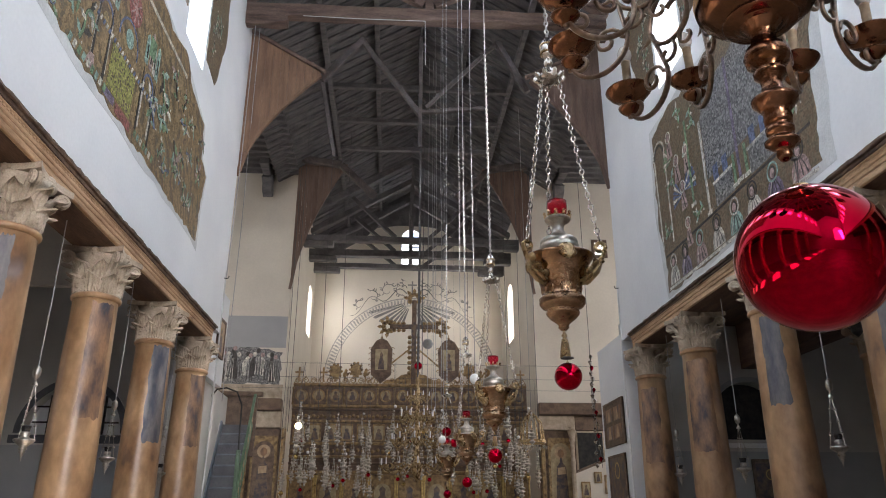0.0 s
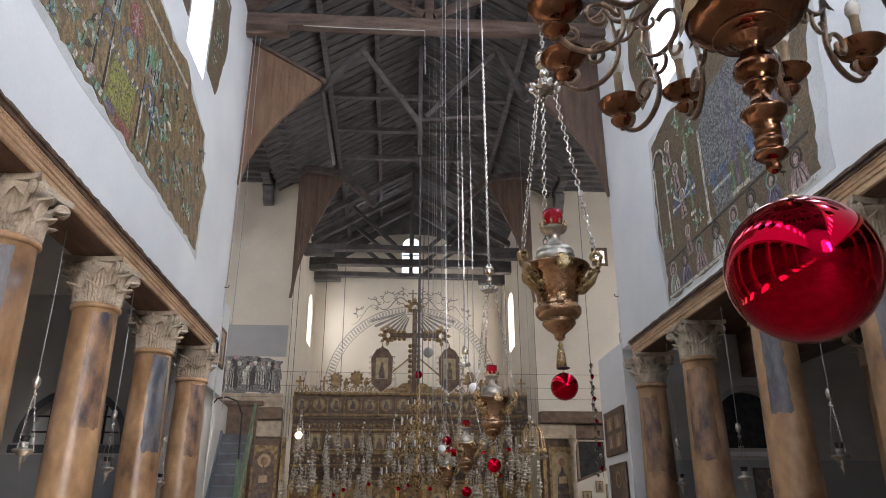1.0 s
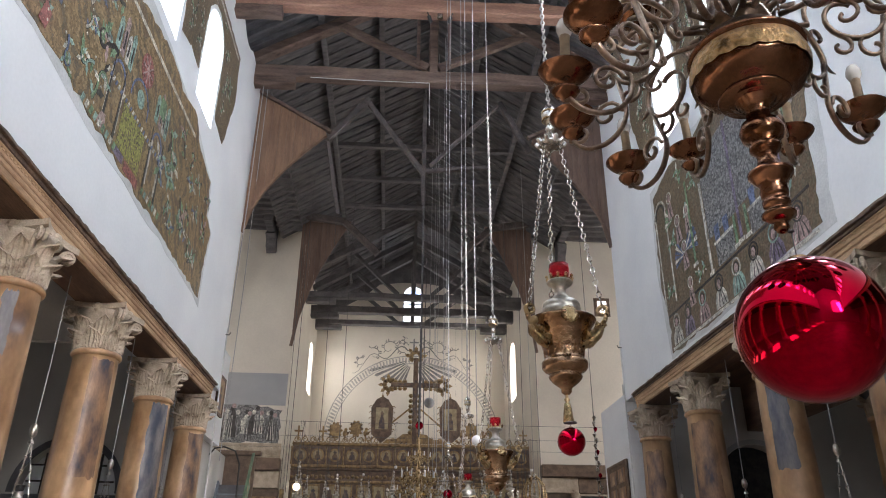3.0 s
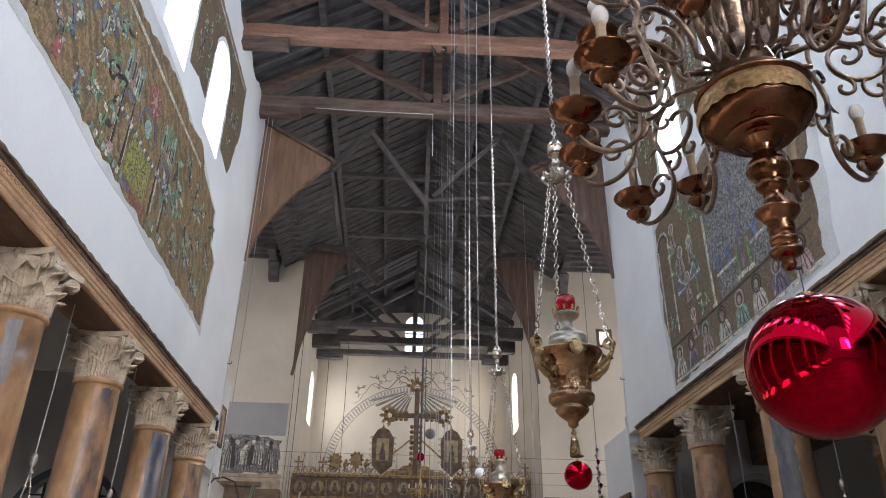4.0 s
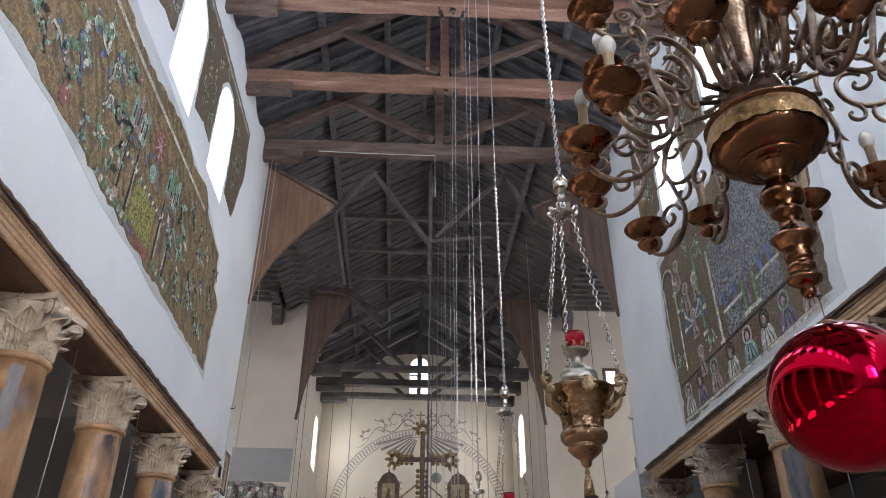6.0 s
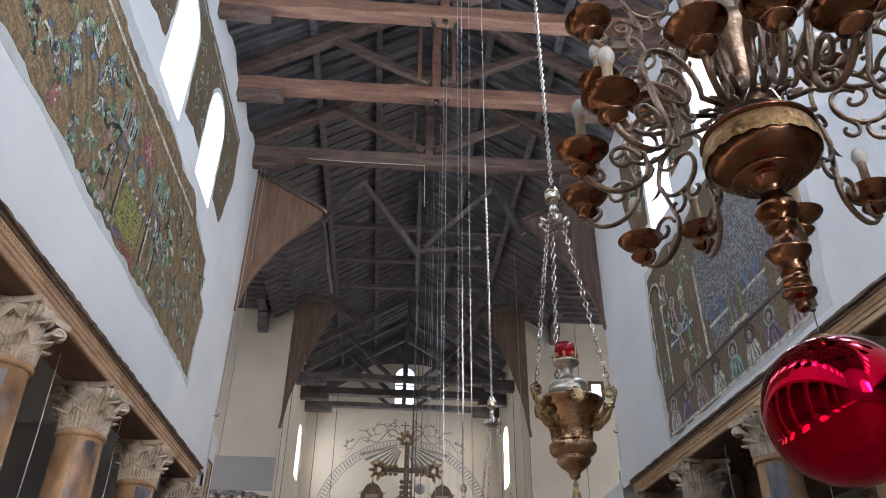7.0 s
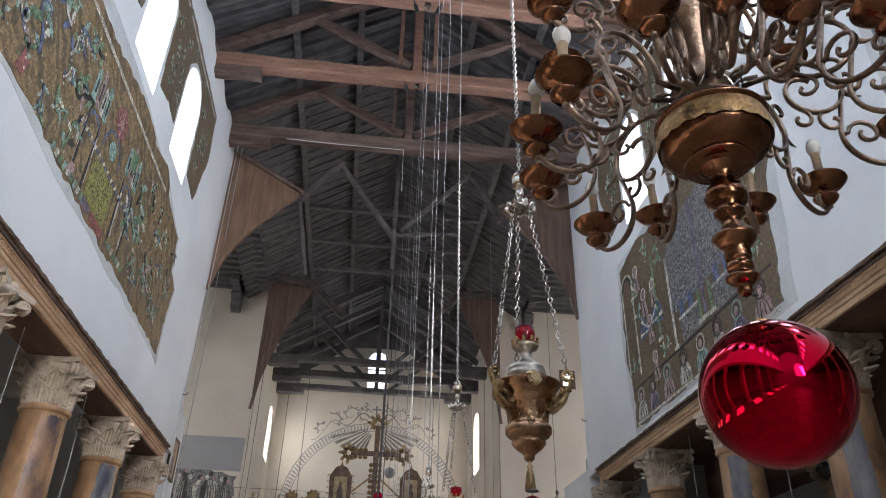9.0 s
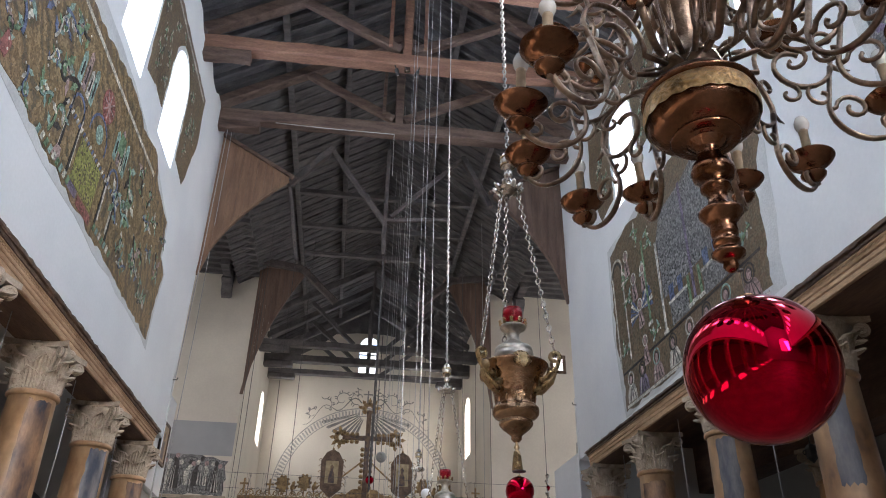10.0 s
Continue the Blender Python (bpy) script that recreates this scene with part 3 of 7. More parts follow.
solid("wall_gable_dimming", bm, M_RAFTER, "dark sheet added over the upper gable wall", "wall", kind="structure")

# ---- columns ----
def leaf_mesh(h, w, lean, curl, name):
    """An acanthus leaf: a deeply fluted, lobed strip that leans out and curls over at its tip, foot at the origin, growing up z and out along x."""
    b = bmesh.new()
    rows, cols = 11, 11
    grid = []
    for i in range(rows):
        t = i / (rows - 1)
        ang = max(0.0, (t - 0.55) / 0.45)
        out = lean * t ** 1.5 + curl * (1 - math.cos(ang * 2.3)) * 0.5
        z = h * (t if t < 0.55 else 0.55 + 0.45 * math.sin(ang * 2.15) * 0.8)
        half = w * (0.62 + 0.38 * math.sin(math.pi * min(1, t * 1.1))) * (1.0 if t < 0.7 else 1 - (t - 0.7) * 1.5)
        half *= 1 + 0.24 * (i % 2)
        row = []
        for j in range(cols):
            u = (j / (cols - 1)) * 2 - 1
            ridge = 0.03 * (1 - abs(u)) + (0.026 if j % 2 else -0.006) * (1 - 0.4 * t) - 0.03 * u * u
            row.append(b.verts.new((out + ridge, u * half, z - 0.035 * abs(u) * (1 + i % 2))))
        grid.append(row)
    for r0, r1 in zip(grid, grid[1:]):
        for k in range(cols - 1):
            b.faces.new((r0[k], r0[k + 1], r1[k + 1], r1[k]))
    ext = bmesh.ops.extrude_face_region(b, geom=list(b.faces))
    bmesh.ops.translate(b, vec=(-0.026, 0, -0.004), verts=[g for g in ext["geom"] if isinstance(g, bmesh.types.BMVert)])
    return mesh_of(name, b, M_CAPITAL)


def build_column(m, panel=None):
    c = thing("column", m, "honey-coloured limestone column with a carved Corinthian capital", "column", "nave columns")
    part("plinth", box((-0.5, -0.5, 0), (0.5, 0.5, 0.22), None, 0.02), M_CAPITAL, c)
    part("base", lathe([(0.48, 0.22), (0.5, 0.28), (0.46, 0.34), (0.41, 0.38), (0.44, 0.43), (0.4, 0.47)], 32), M_CAPITAL, c, smooth=True)
    part("shaft", lathe([(0.385, 0.47), (0.38, 1.2), (0.372, 2.2), (0.358, 3.2), (0.34, 4.2), (0.328, 4.86), (0.0, 4.87)], 40), M_COLUMN, c, smooth=True)
    part("astragal", lathe([(0.33, 4.85), (0.358, 4.86), (0.372, 4.88), (0.372, 4.91), (0.352, 4.935), (0.33, 4.95)], 40), M_COLUMN, c, smooth=True)
    cap = part("capital", lathe([(0.31, 4.94), (0.3, 5.15), (0.31, 5.35), (0.36, 5.5), (0.43, 5.56), (0.0, 5.565)], 32), M_CAPITAL, c, "weathered carved acanthus capital", smooth=True)
    for k in range(8):
        part("leaf", LEAF_LOW, None, cap, m=pose(0, 0, 4.95, 0, 0, 45 * k) @ pose(0.318, 0, 0))
        part("leaf", LEAF_HIGH, None, cap, m=pose(0, 0, 4.97, 0, 0, 45 * k + 22.5) @ pose(0.315, 0, 0))
    for k in range(4):
        part("volute", VOLUTE, None, cap, m=pose(0, 0, 0, 0, 0, 90 * k + 45))
        part("fleuron", FLEURON, None, cap, m=pose(0, 0, 0, 0, 0, 90 * k))
    # abacus with hollowed sides
    pts = []
    for k in range(4):
        for i in range(9):
            u = i / 8 * 2 - 1
            a = radians(90 * k)
            x, y = 0.37 + 0.1 * u * u, 0.47 * u
            pts.append((x * math.cos(a) - y * math.sin(a), x * math.sin(a) + y * math.cos(a)))
    part("abacus", slab(pts, 0.085, pose(0, 0, 5.575)), M_CAPITAL, cap)
    return c


LEAF_LOW = leaf_mesh(0.33, 0.14, 0.04, 0.16, "leaf")
LEAF_HIGH = leaf_mesh(0.52, 0.135, 0.07, 0.2, "leaf")
_b = bmesh.new()
for s in (-1, 1):
    tube([(r, s * 0.035, z) for r, z in [(0.33, 5.2), (0.37, 5.34), (0.44, 5.46)] + spiral(0.535, 5.475, 0.08, 0.014, 130, -420, 16)], 0.032, 6, _b)
VOLUTE = mesh_of("volute", _b, M_CAPITAL)
FLEURON = mesh_of("fleuron", lathe([(0.0, 0.07), (0.05, 0.05), (0.085, 0.0), (0.05, -0.02), (0, -0.02)], 8, None, pose(0.37, 0, 5.59, 0, 90, 0)), M_CAPITAL)


def panel_on(col, z0, z1, a0, a1, material, label, seed):
    """A painted panel as a thin curved skin on the shaft."""
    b = bmesh.new()
    rnd = random.Random(seed)
    n, rows = 10, 14
    grid = []
    for i in range(rows + 1):
        z = z0 + (z1 - z0) * i / rows
        r = 0.389 - 0.0134 * z if z < 2.5 else 0.3555 + (3.4 - z) * 0.0175
        r = max(r, np.interp(z, [0.47, 1.2, 2.2, 3.2, 4.2, 4.86], [0.385, 0.38, 0.372, 0.358, 0.34, 0.328])) + 0.004
        grid.append([b.verts.new((r * math.cos(radians(a0 + (a1 - a0) * j / n + (rnd.uniform(-3, 3) if j in (0, n) else 0))), r * math.sin(radians(a0 + (a1 - a0) * j / n)), z + (rnd.uniform(-0.03, 0.03) if i in (0, rows) else 0))) for j in range(n + 1)])
    for r0, r1 in zip(grid, grid[1:]):
        for k in range(n):
            b.faces.new((r0[k], r0[k + 1], r1[k + 1], r1[k]))
    part("painted_panel", b, material, col, label, smooth=True)


COL_Y = (8.7, 11.55, 14.6, 17.5)
first = None
for side, cx in ((-1, LX - 0.38), (1, RX + 0.38)):
    for k, cy in enumerate(COL_Y + (5.75, 2.85, -0.1, -3.0)):
        m = pose(cx, cy, 0, 0, 0, 0)
        if first is None:
            first = col = build_column(m)
            base_col = copy_thing(first, pose(cx, -5.9, 0))
        else:
            col = copy_thing(base_col, m)
        if k > 3:
            continue
        face = -60 if side < 0 else -120
        fresco = (M_FRESCO_BLUE, M_FRESCO, M_FRESCO_BLUE, M_FRESCO)[k] if side < 0 else (M_FRESCO_BLUE, M_FRESCO_BLUE, M_FRESCO, M_FRESCO)[k]
        if side < 0:
            z0, z1 = ((4.0, 4.78), (3.05, 4.78), (3.0, 4.8), (3.2, 4.78))[k]
            panel_on(col, z0, z1, face - 14, face + (46 if k else 12), fresco, "faded dark painted panel", k)
        else:
            z0, z1 = ((3.5, 4.75), (3.35, 4.8), (2.9, 4.7), (2.9, 4.6))[k]
            panel_on(col, z0, z1, face - (30, 34, 46, 40)[k], face + (16, 18, 38, 30)[k], fresco, "faded dark painted panel", 9 + k)

# second row of columns in the side aisles
for cx in (10.2,):
    for cy in (8.7, 11.55, 14.6, 17.5):
        if cx < 0 and cy > 12:
            continue
        if cx > 0 and cy > 15:
            continue
        copy_thing(base_col, pose(cx, cy, 0))
for cx in (10.2,):
    solid("beam_aisle", box((cx - 0.35, BACK, 5.66), (cx + 0.35, 20, 6.9)), M_SOFFIT, "dark timber beam over the aisle columns", "beam", kind="structure")

# ---- wall mosaics ----
def motif(parent, outline, put, X, lift, material, name="motif"):
    q = put(X) @ pose(0, 0, lift)
    if isinstance(outline, tuple):
        part(name, strip(*outline, 0.004, q), material, parent)
    else:
        part(name, slab(outline, 0.004, q), material, parent)


def turned(pts, cx, cy, deg):
    c, s = math.cos(radians(deg)), math.sin(radians(deg))
    return [(cx + (x - cx) * c - (y - cy) * s, cy + (x - cx) * s + (y - cy) * c) for x, y in pts]


def ring(cx, cy, r, w, n=22, a0=0, a1=360):
    out = [(cx + r * math.cos(radians(a0 + (a1 - a0) * k / n)), cy + r * math.sin(radians(a0 + (a1 - a0) * k / n))) for k in range(n + 1)]
    inn = [(cx + (r - w) * math.cos(radians(a0 + (a1 - a0) * k / n)), cy + (r - w) * math.sin(radians(a0 + (a1 - a0) * k / n))) for k in range(n + 1)]
    return out, inn


def rect(x0, y0, x1, y1):
    return [(x0, y0), (x1, y0), (x1, y1), (x0, y1)]


def ribbon(pts, w):
    """A band of width w along points in the plane."""
    a, b = [], []
    for i, (x, y) in enumerate(pts):
        x0, y0 = pts[max(i - 1, 0)]
        x1, y1 = pts[min(i + 1, len(pts) - 1)]
        d = math.hypot(x1 - x0, y1 - y0) or 1
        nx, ny = -(y1 - y0) / d, (x1 - x0) / d
        k = w / 2 * (1 - 0.75 * i / max(1, len(pts) - 1))
        a.append((x + nx * k, y + ny * k))
        b.append((x - nx * k, y - ny * k))
    return a, b


def acanthus(parent, put, X, x, y, size, turn, colours, rnd):
    """A scroll of mosaic foliage: a winding stem outlined in dark, broad pointed leaves and pearls along it."""
    bend, head = rnd.uniform(11, 17) * rnd.choice((-1, 1)), turn
    sp = [(x - 0.5 * size * math.cos(radians(turn)), y - 0.5 * size * math.sin(radians(turn)))]
    for i in range(22):
        head += bend * (-0.55 if i < 8 else 1.25)
        step = size * (0.13 if i < 10 else 0.09)
        sp.append((sp[-1][0] + step * math.cos(radians(head)), sp[-1][1] + step * math.sin(radians(head))))
    motif(parent, ribbon(sp, 0.16 * size + 0.03), put, X, 0.0158, M_TESS["dark"], "outline")
    motif(parent, ribbon(sp, 0.12 * size + 0.015), put, X, 0.0205, M_TESS[colours[0]], "scroll")
    for i in range(1, 20, 3):
        px, py = sp[i]
        nx, ny = sp[i + 1]
        a = math.atan2(ny - py, nx - px) + radians((55 if i % 2 else -55) + rnd.uniform(-15, 15))
        ln = size * rnd.uniform(0.45, 0.85)
        c, d = math.cos(a), math.sin(a)
        q = [(px + ln * (u * c - v * d), py + ln * (u * d + v * c)) for u, v in ((0, -0.06), (0.22, -0.2), (0.42, -0.14), (0.6, -0.22), (0.75, -0.08), (1.0, 0.05), (0.7, 0.12), (0.5, 0.22), (0.3, 0.12), (0, 0.08))]
        motif(parent, q, put, X, 0.0182 + 0.0009 * (i % 4), M_TESS[colours[1 + (i // 3) % (len(colours) - 1)]], "leaf")
        if i % 2:
            motif(parent, disc(px - 0.1 * c, py - 0.1 * d, 0.022, 6), put, X, 0.0252, M_TESS["pale"], "pearl")


rnd = random.Random(11)
frag = [(3.6, 7.55), (5.9, 7.58), (7.45, 7.53), (8.8, 7.44), (10.2, 7.4), (12.2, 7.36), (14.2, 7.3), (15.1, 7.25), (15.07, 7.9), (15.25, 8.9), (14.78, 9.1), (14.65, 9.85),
        (13.4, 10.1), (12.98, 10.5), (11.9, 10.35), (11.05, 10.5), (9.1, 10.2), (7.0, 10.3), (5.0, 10.2), (3.6, 10.3)]
mos = thing("wall_mosaic", Matrix(), "broken fragment of gold and green scroll mosaic on the wall", "mosaic", "wall mosaics")
part("plaster_edge", slab(ragged([(3.2, 7.3)] + [(y + (0.12 if y > 15 else 0), z - 0.13) for y, z in frag[1:8]] + [(y + 0.14, z) for y, z in frag[8:12]] + [(13.4, 10.28), (11.0, 10.62), (3.2, 10.45)], 0.5, 0.04, 2), 0.006, on_left(LX) @ pose(0, 0, -0.001)), M_PLASTER_OLD, mos)
part("tesserae_field", slab(ragged(frag, 0.16, 0.045, 3), 0.014, on_left(LX)), M_MOSAIC, mos)
put, X = on_left, LX
motif(mos, [(9.0, 9.93), (13.1, 10.0), (13.1, 10.08), (9.0, 10.01)], put, X, 0.015, M_TESS["pale"], "border")
motif(mos, [(3.8, 9.93), (9.0, 9.93), (9.0, 10.01), (3.8, 10.0)], put, X, 0.015, M_TESS["pale"], "border")
motif(mos, rect(9.62, 7.62, 10.62, 8.36), put, X, 0.016, M_MOSAIC_GREEN, "inscribed_panel")
motif(mos, rect(9.55, 7.46, 9.98, 7.6), put, X, 0.016, M_TESS["violet"])
motif(mos, rect(10.05, 7.42, 10.7, 7.58), put, X, 0.016, M_TESS["red"])
motif(mos, disc(10.16, 8.8, 0.16), put, X, 0.018, M_TESS["teal"], "medallion")
motif(mos, ring(10.15, 8.7, 0.42, 0.045, 20, -10, 190), put, X, 0.016, M_TESS["blue"], "arch")
motif(mos, disc(10.2, 9.4, 0.29), put, X, 0.017, M_TESS["red"], "medallion")
for a in range(0, 180, 45):
    motif(mos, turned(rect(9.95, 9.385, 10.45, 9.415), 10.2, 9.4, a), put, X, 0.022 + 0.0006 * (a / 45), M_TESS["rose"])
for ax in (9.25, 11.2):
    motif(mos, ring(ax, 8.55, 0.26, 0.05, 16, 0, 180), put, X, 0.017, M_TESS["blue"], "arch")
    for s in (-1, 1):
        motif(mos, rect(ax + s * 0.235 - 0.035, 7.7, ax + s * 0.235 + 0.035, 8.55), put, X, 0.017, M_TESS["pale"], "painted_column")
    motif(mos, disc(ax, 8.5, 0.1), put, X, 0.018, M_TESS["gold"], "medallion")
    # small buildings over the arches
    for k, (dx, w, h, c) in enumerate(((-0.28, 0.16, 0.5, "teal"), (-0.08, 0.14, 0.66, "rose"), (0.1, 0.13, 0.45, "pale"), (0.26, 0.15, 0.6, "teal"))):
        motif(mos, [(ax + dx - w / 2, 8.88), (ax + dx + w / 2, 8.88), (ax + dx + w / 2, 8.88 + h), (ax + dx, 8.96 + h), (ax + dx - w / 2, 8.88 + h)], put, X, 0.017 + 0.0007 * k, M_TESS[c], "building")
        motif(mos, rect(ax + dx - 0.02, 9.0, ax + dx + 0.02, 9.0 + h * 0.5), put, X, 0.0235, M_TESS["dark"])
motif(mos, rect(11.0, 9.12, 11.28, 9.5), put, X, 0.0245, M_TESS["green"], "building")
for bx in (9.02, 9.46, 10.9, 11.5):
    motif(mos, ribbon([(bx, 7.6 + 0.1 * i) for i in range(13)], 0.08), put, X, 0.0195, M_TESS["dark"], "border")
# twisted rope under the arches and the chequered border along the foot
for k in range(26):
    y = 8.82 + 0.11 * k
    motif(mos, [(y, 8.35), (y + 0.06, 8.35), (y + 0.1, 8.44), (y + 0.04, 8.44)], put, X, 0.0262, M_TESS[("pale", "blue")[k % 2]], "rope")
for k in range(24):
    y = 8.3 + 0.15 * k
    if not 9.5 < y < 10.75:
        motif(mos, [(y, 7.47), (y + 0.09, 7.46), (y + 0.13, 7.59), (y + 0.04, 7.6)], put, X, 0.0262, M_TESS[("teal", "pale", "green")[k % 3]], "border")
placed = []
tries = 0
while len(placed) < 46 and tries < 9000:
    tries += 1
    x, y, s = rnd.uniform(3.9, 14.8), rnd.uniform(7.75, 9.75), rnd.uniform(0.24, 0.5)
    if (8.95 < x < 11.6 and not (y > 9.3 and s < 0.2)) or y - s < 7.45 or y + s > 9.92 or (x > 13.2 and y + s > 9.6):
        continue
    if any(math.hypot(x - a, y - b) < 0.72 * (s + c) for a, b, c in placed):
        continue
    placed.append((x, y, s))
    acanthus(mos, put, X, x, y, s, rnd.uniform(0, 360), rnd.choice((("teal", "green", "pale", "teal"), ("blue", "teal", "pale", "green"), ("green", "teal", "dark", "pale"), ("pale", "blue", "teal", "green"), ("dark", "green", "teal", "rose"))), rnd)
motif(mos, [(6.95, 7.62), (7.15, 7.6), (7.2, 7.85), (7.02, 7.95)], put, X, 0.0245, M_TESS["red"])
motif(mos, [(8.85, 7.52), (9.15, 7.48), (9.1, 7.75), (8.95, 7.72)], put, X, 0.0245, M_TESS["rose"])

# the band of mosaic round the windows
for side, put, X in ((-1, on_left, LX), (1, on_right, RX)):
    for k, wy in enumerate(WIN_Y[:4]):
        y1 = wy + (2.2 if k == 0 else 1.47)
        y0 = wy - 1.47
        out = [(wy - 0.86, 11.35 + 0.1 * (k % 2)), (wy - 0.8, 12.78)] + [(wy - 0.8 * math.cos(math.pi * i / 8), 12.8 + 0.8 * math.sin(math.pi * i / 8)) for i in range(1, 8)] + [(wy + 0.8, 12.78), (wy + 0.84, 11.25)]
        out += [(wy + 1.35, 11.2), (wy + 1.7, 11.1), (wy + 2.25, 12.75), (wy + 2.12, 14.05)] if k == 0 else [(y1, 11.4), (y1, 14.0)]
        out += [(y0, 14.05), (y0, 11.45)]
        band = thing("window_mosaic", Matrix(), "worn olive and grey foliage mosaic round a clerestory window", "mosaic", "wall mosaics")
        part("tesserae_field", slab(ragged(out, 0.2, 0.035, 20 + k), 0.014, put(X)), M_MOSAIC_R, band)
        motif(band, rect(y0 + 0.03, 13.82, y1 - 0.25, 13.9), put, X, 0.016, M_TESS["pale"], "border")
        for x, y, s, t in ((wy + 1.12, 12.2, 0.24, 30), (wy - 1.12, 12.3, 0.22, 150), (wy + 1.1, 13.2, 0.25, 250), (wy - 1.1, 13.3, 0.22, 20), (wy + 1.15, 11.75, 0.2, 80), (wy - 1.15, 11.8, 0.2, 10), (wy + 0.5, 13.72, 0.12, 0), (wy - 0.5, 13.72, 0.12, 0), (wy + 1.3, 12.7, 0.2, 300), (wy - 1.3, 12.75, 0.18, 60)) + (((wy + 1.7, 12.5, 0.28, 90),) if k == 0 else ()):
            acanthus(band, put, X, x, y, s, t, ("green", "pale", "teal", "dark"), rnd)

# the figured mosaic on the south wall
frag = [(14.78, 6.2), (14.72, 7.0), (14.95, 7.6), (14.9, 8.9), (14.82, 9.95), (13.85, 10.2), (12.6, 10.0), (11.0, 10.3), (9.6, 9.9), (8.5, 9.2), (8.4, 8.65), (8.75, 7.9), (8.75, 7.3), (8.9, 6.35)]
mos = thing("wall_mosaic", Matrix(), "olive-gold wall mosaic with grey inscribed panels and haloed shapes", "mosaic", "wall mosaics")
put, X = on_right, RX
part("plaster_edge", slab(ragged([(14.9, 6.15), (15.1, 7.6), (15.0, 10.15), (12.6, 10.3), (9.3, 10.2), (8.2, 9.2), (8.45, 7.3), (8.6, 6.2)], 0.5, 0.05, 4), 0.006, put(X) @ pose(0, 0, -0.001)), M_PLASTER_OLD, mos)
part("tesserae_field", slab(ragged(frag, 0.16, 0.045, 5), 0.014, put(X)), M_MOSAIC_R, mos)
motif(mos, rect(8.95, 6.98, 14.72, 7.03), put, X, 0.017, M_TESS["dark"], "border")
motif(mos, rect(8.95, 6.25, 14.7, 6.31), put, X, 0.017, M_TESS["pale"], "border")
for out in ([(11.12, 7.72), (12.28, 7.72), (12.3, 9.0), (12.0, 9.5), (11.12, 9.55)], [(9.65, 7.75), (11.02, 7.75), (11.02, 9.55), (10.4, 9.75), (9.65, 9.5)]):
    motif(mos, out, put, X, 0.017, M_MOSAIC_GREY, "inscribed_panel")
for y0, y1 in ((11.34, 12.08), (9.92, 10.72)):
    motif(mos, rect(y0, 7.06, y1, 7.5), put, X, 0.0172, M_MOSAIC_GREY, "altar")
    motif(mos, rect(y0 - 0.03, 7.5, y1 + 0.03, 7.56), put, X, 0.0215, M_TESS["pale"], "altar")
    for q in (0.12, 0.5):
        motif(mos, rect(y0 + q, 7.56, y0 + q + 0.2, 7.86), put, X, 0.022, M_TESS["blue"], "book")
for y, z0, z1, c in ((11.07, 7.12, 9.6, "violet"), (12.36, 7.04, 9.0, "pale"), (9.55, 7.12, 9.6, "violet"), (13.0, 7.5, 9.4, "green"), (11.25, 7.1, 7.7, "green"), (10.82, 7.1, 7.7, "green")):
    motif(mos, rect(y - 0.045, z0, y + 0.045, z1), put, X, 0.0222, M_TESS[c], "painted_column")
    motif(mos, rect(y - 0.11, z0 - 0.02, y + 0.11, z0 + 0.06), put, X, 0.0265, M_TESS["pale"], "painted_base")
motif(mos, ring(14.5, 9.35, 0.36, 0.05, 16, 0, 180), put, X, 0.018, M_TESS["pale"], "arch")
motif(mos, ring(14.5, 9.35, 0.28, 0.06, 16, 0, 180), put, X, 0.0182, M_TESS["dark"], "arch")
for s0 in (14.2, 14.78):
    motif(mos, rect(s0 - 0.03, 7.2, s0 + 0.03, 9.35), put, X, 0.0183, M_TESS["pale"], "painted_column")
for i, bx in enumerate((14.35, 13.71, 12.97, 12.19, 11.46, 10.8, 10.11, 9.37)):
    motif(mos, [(bx - 0.25, 6.33), (bx + 0.25, 6.33), (bx + 0.23, 6.52), (bx + 0.16, 6.64), (bx + 0.05, 6.7), (bx - 0.05, 6.7), (bx - 0.16, 6.64), (bx - 0.23, 6.52)], put, X, 0.018, M_TESS[("pale", "violet", "rose", "pale", "teal")[i % 5]], "figure")
    motif(mos, ring(bx, 6.8, 0.17, 0.035, 18), put, X, 0.0185, M_TESS[("pale", "dark", "teal", "dark")[i % 4]], "halo")
    motif(mos, disc(bx, 6.79, 0.095, 12, 1.2), put, X, 0.0195, M_TESS["dark"], "figure")
    motif(mos, disc(bx, 6.775, 0.07, 12, 1.25), put, X, 0.0236, M_TESS["rose"], "figure")
    for q in (-0.14, -0.04, 0.07, 0.15):
        motif(mos, ribbon([(bx + q * 1.3, 6.35), (bx + q, 6.48), (bx + q * 0.4, 6.64)], 0.03), put, X, 0.0225, M_TESS["dark" if q < 0.1 else "pale"], "fold")
for bx, by, w, c in ((13.4, 8.0, -0.62, "blue"), (13.5, 7.95, 0.5, "blue"), (13.85, 8.95, 0.45, "green"), (13.3, 8.7, -0.35, "teal")):
    for f in range(6):
        a = -0.25 + f * 0.22
        motif(mos, [(bx, by), (bx + w * math.cos(a), by + abs(w) * math.sin(a)), (bx + w * 0.95 * math.cos(a + 0.17), by + abs(w) * 0.95 * math.sin(a + 0.17))], put, X, 0.0175 + f * 0.0006, M_TESS[(c, "pale", c)[f % 3]], "wing")
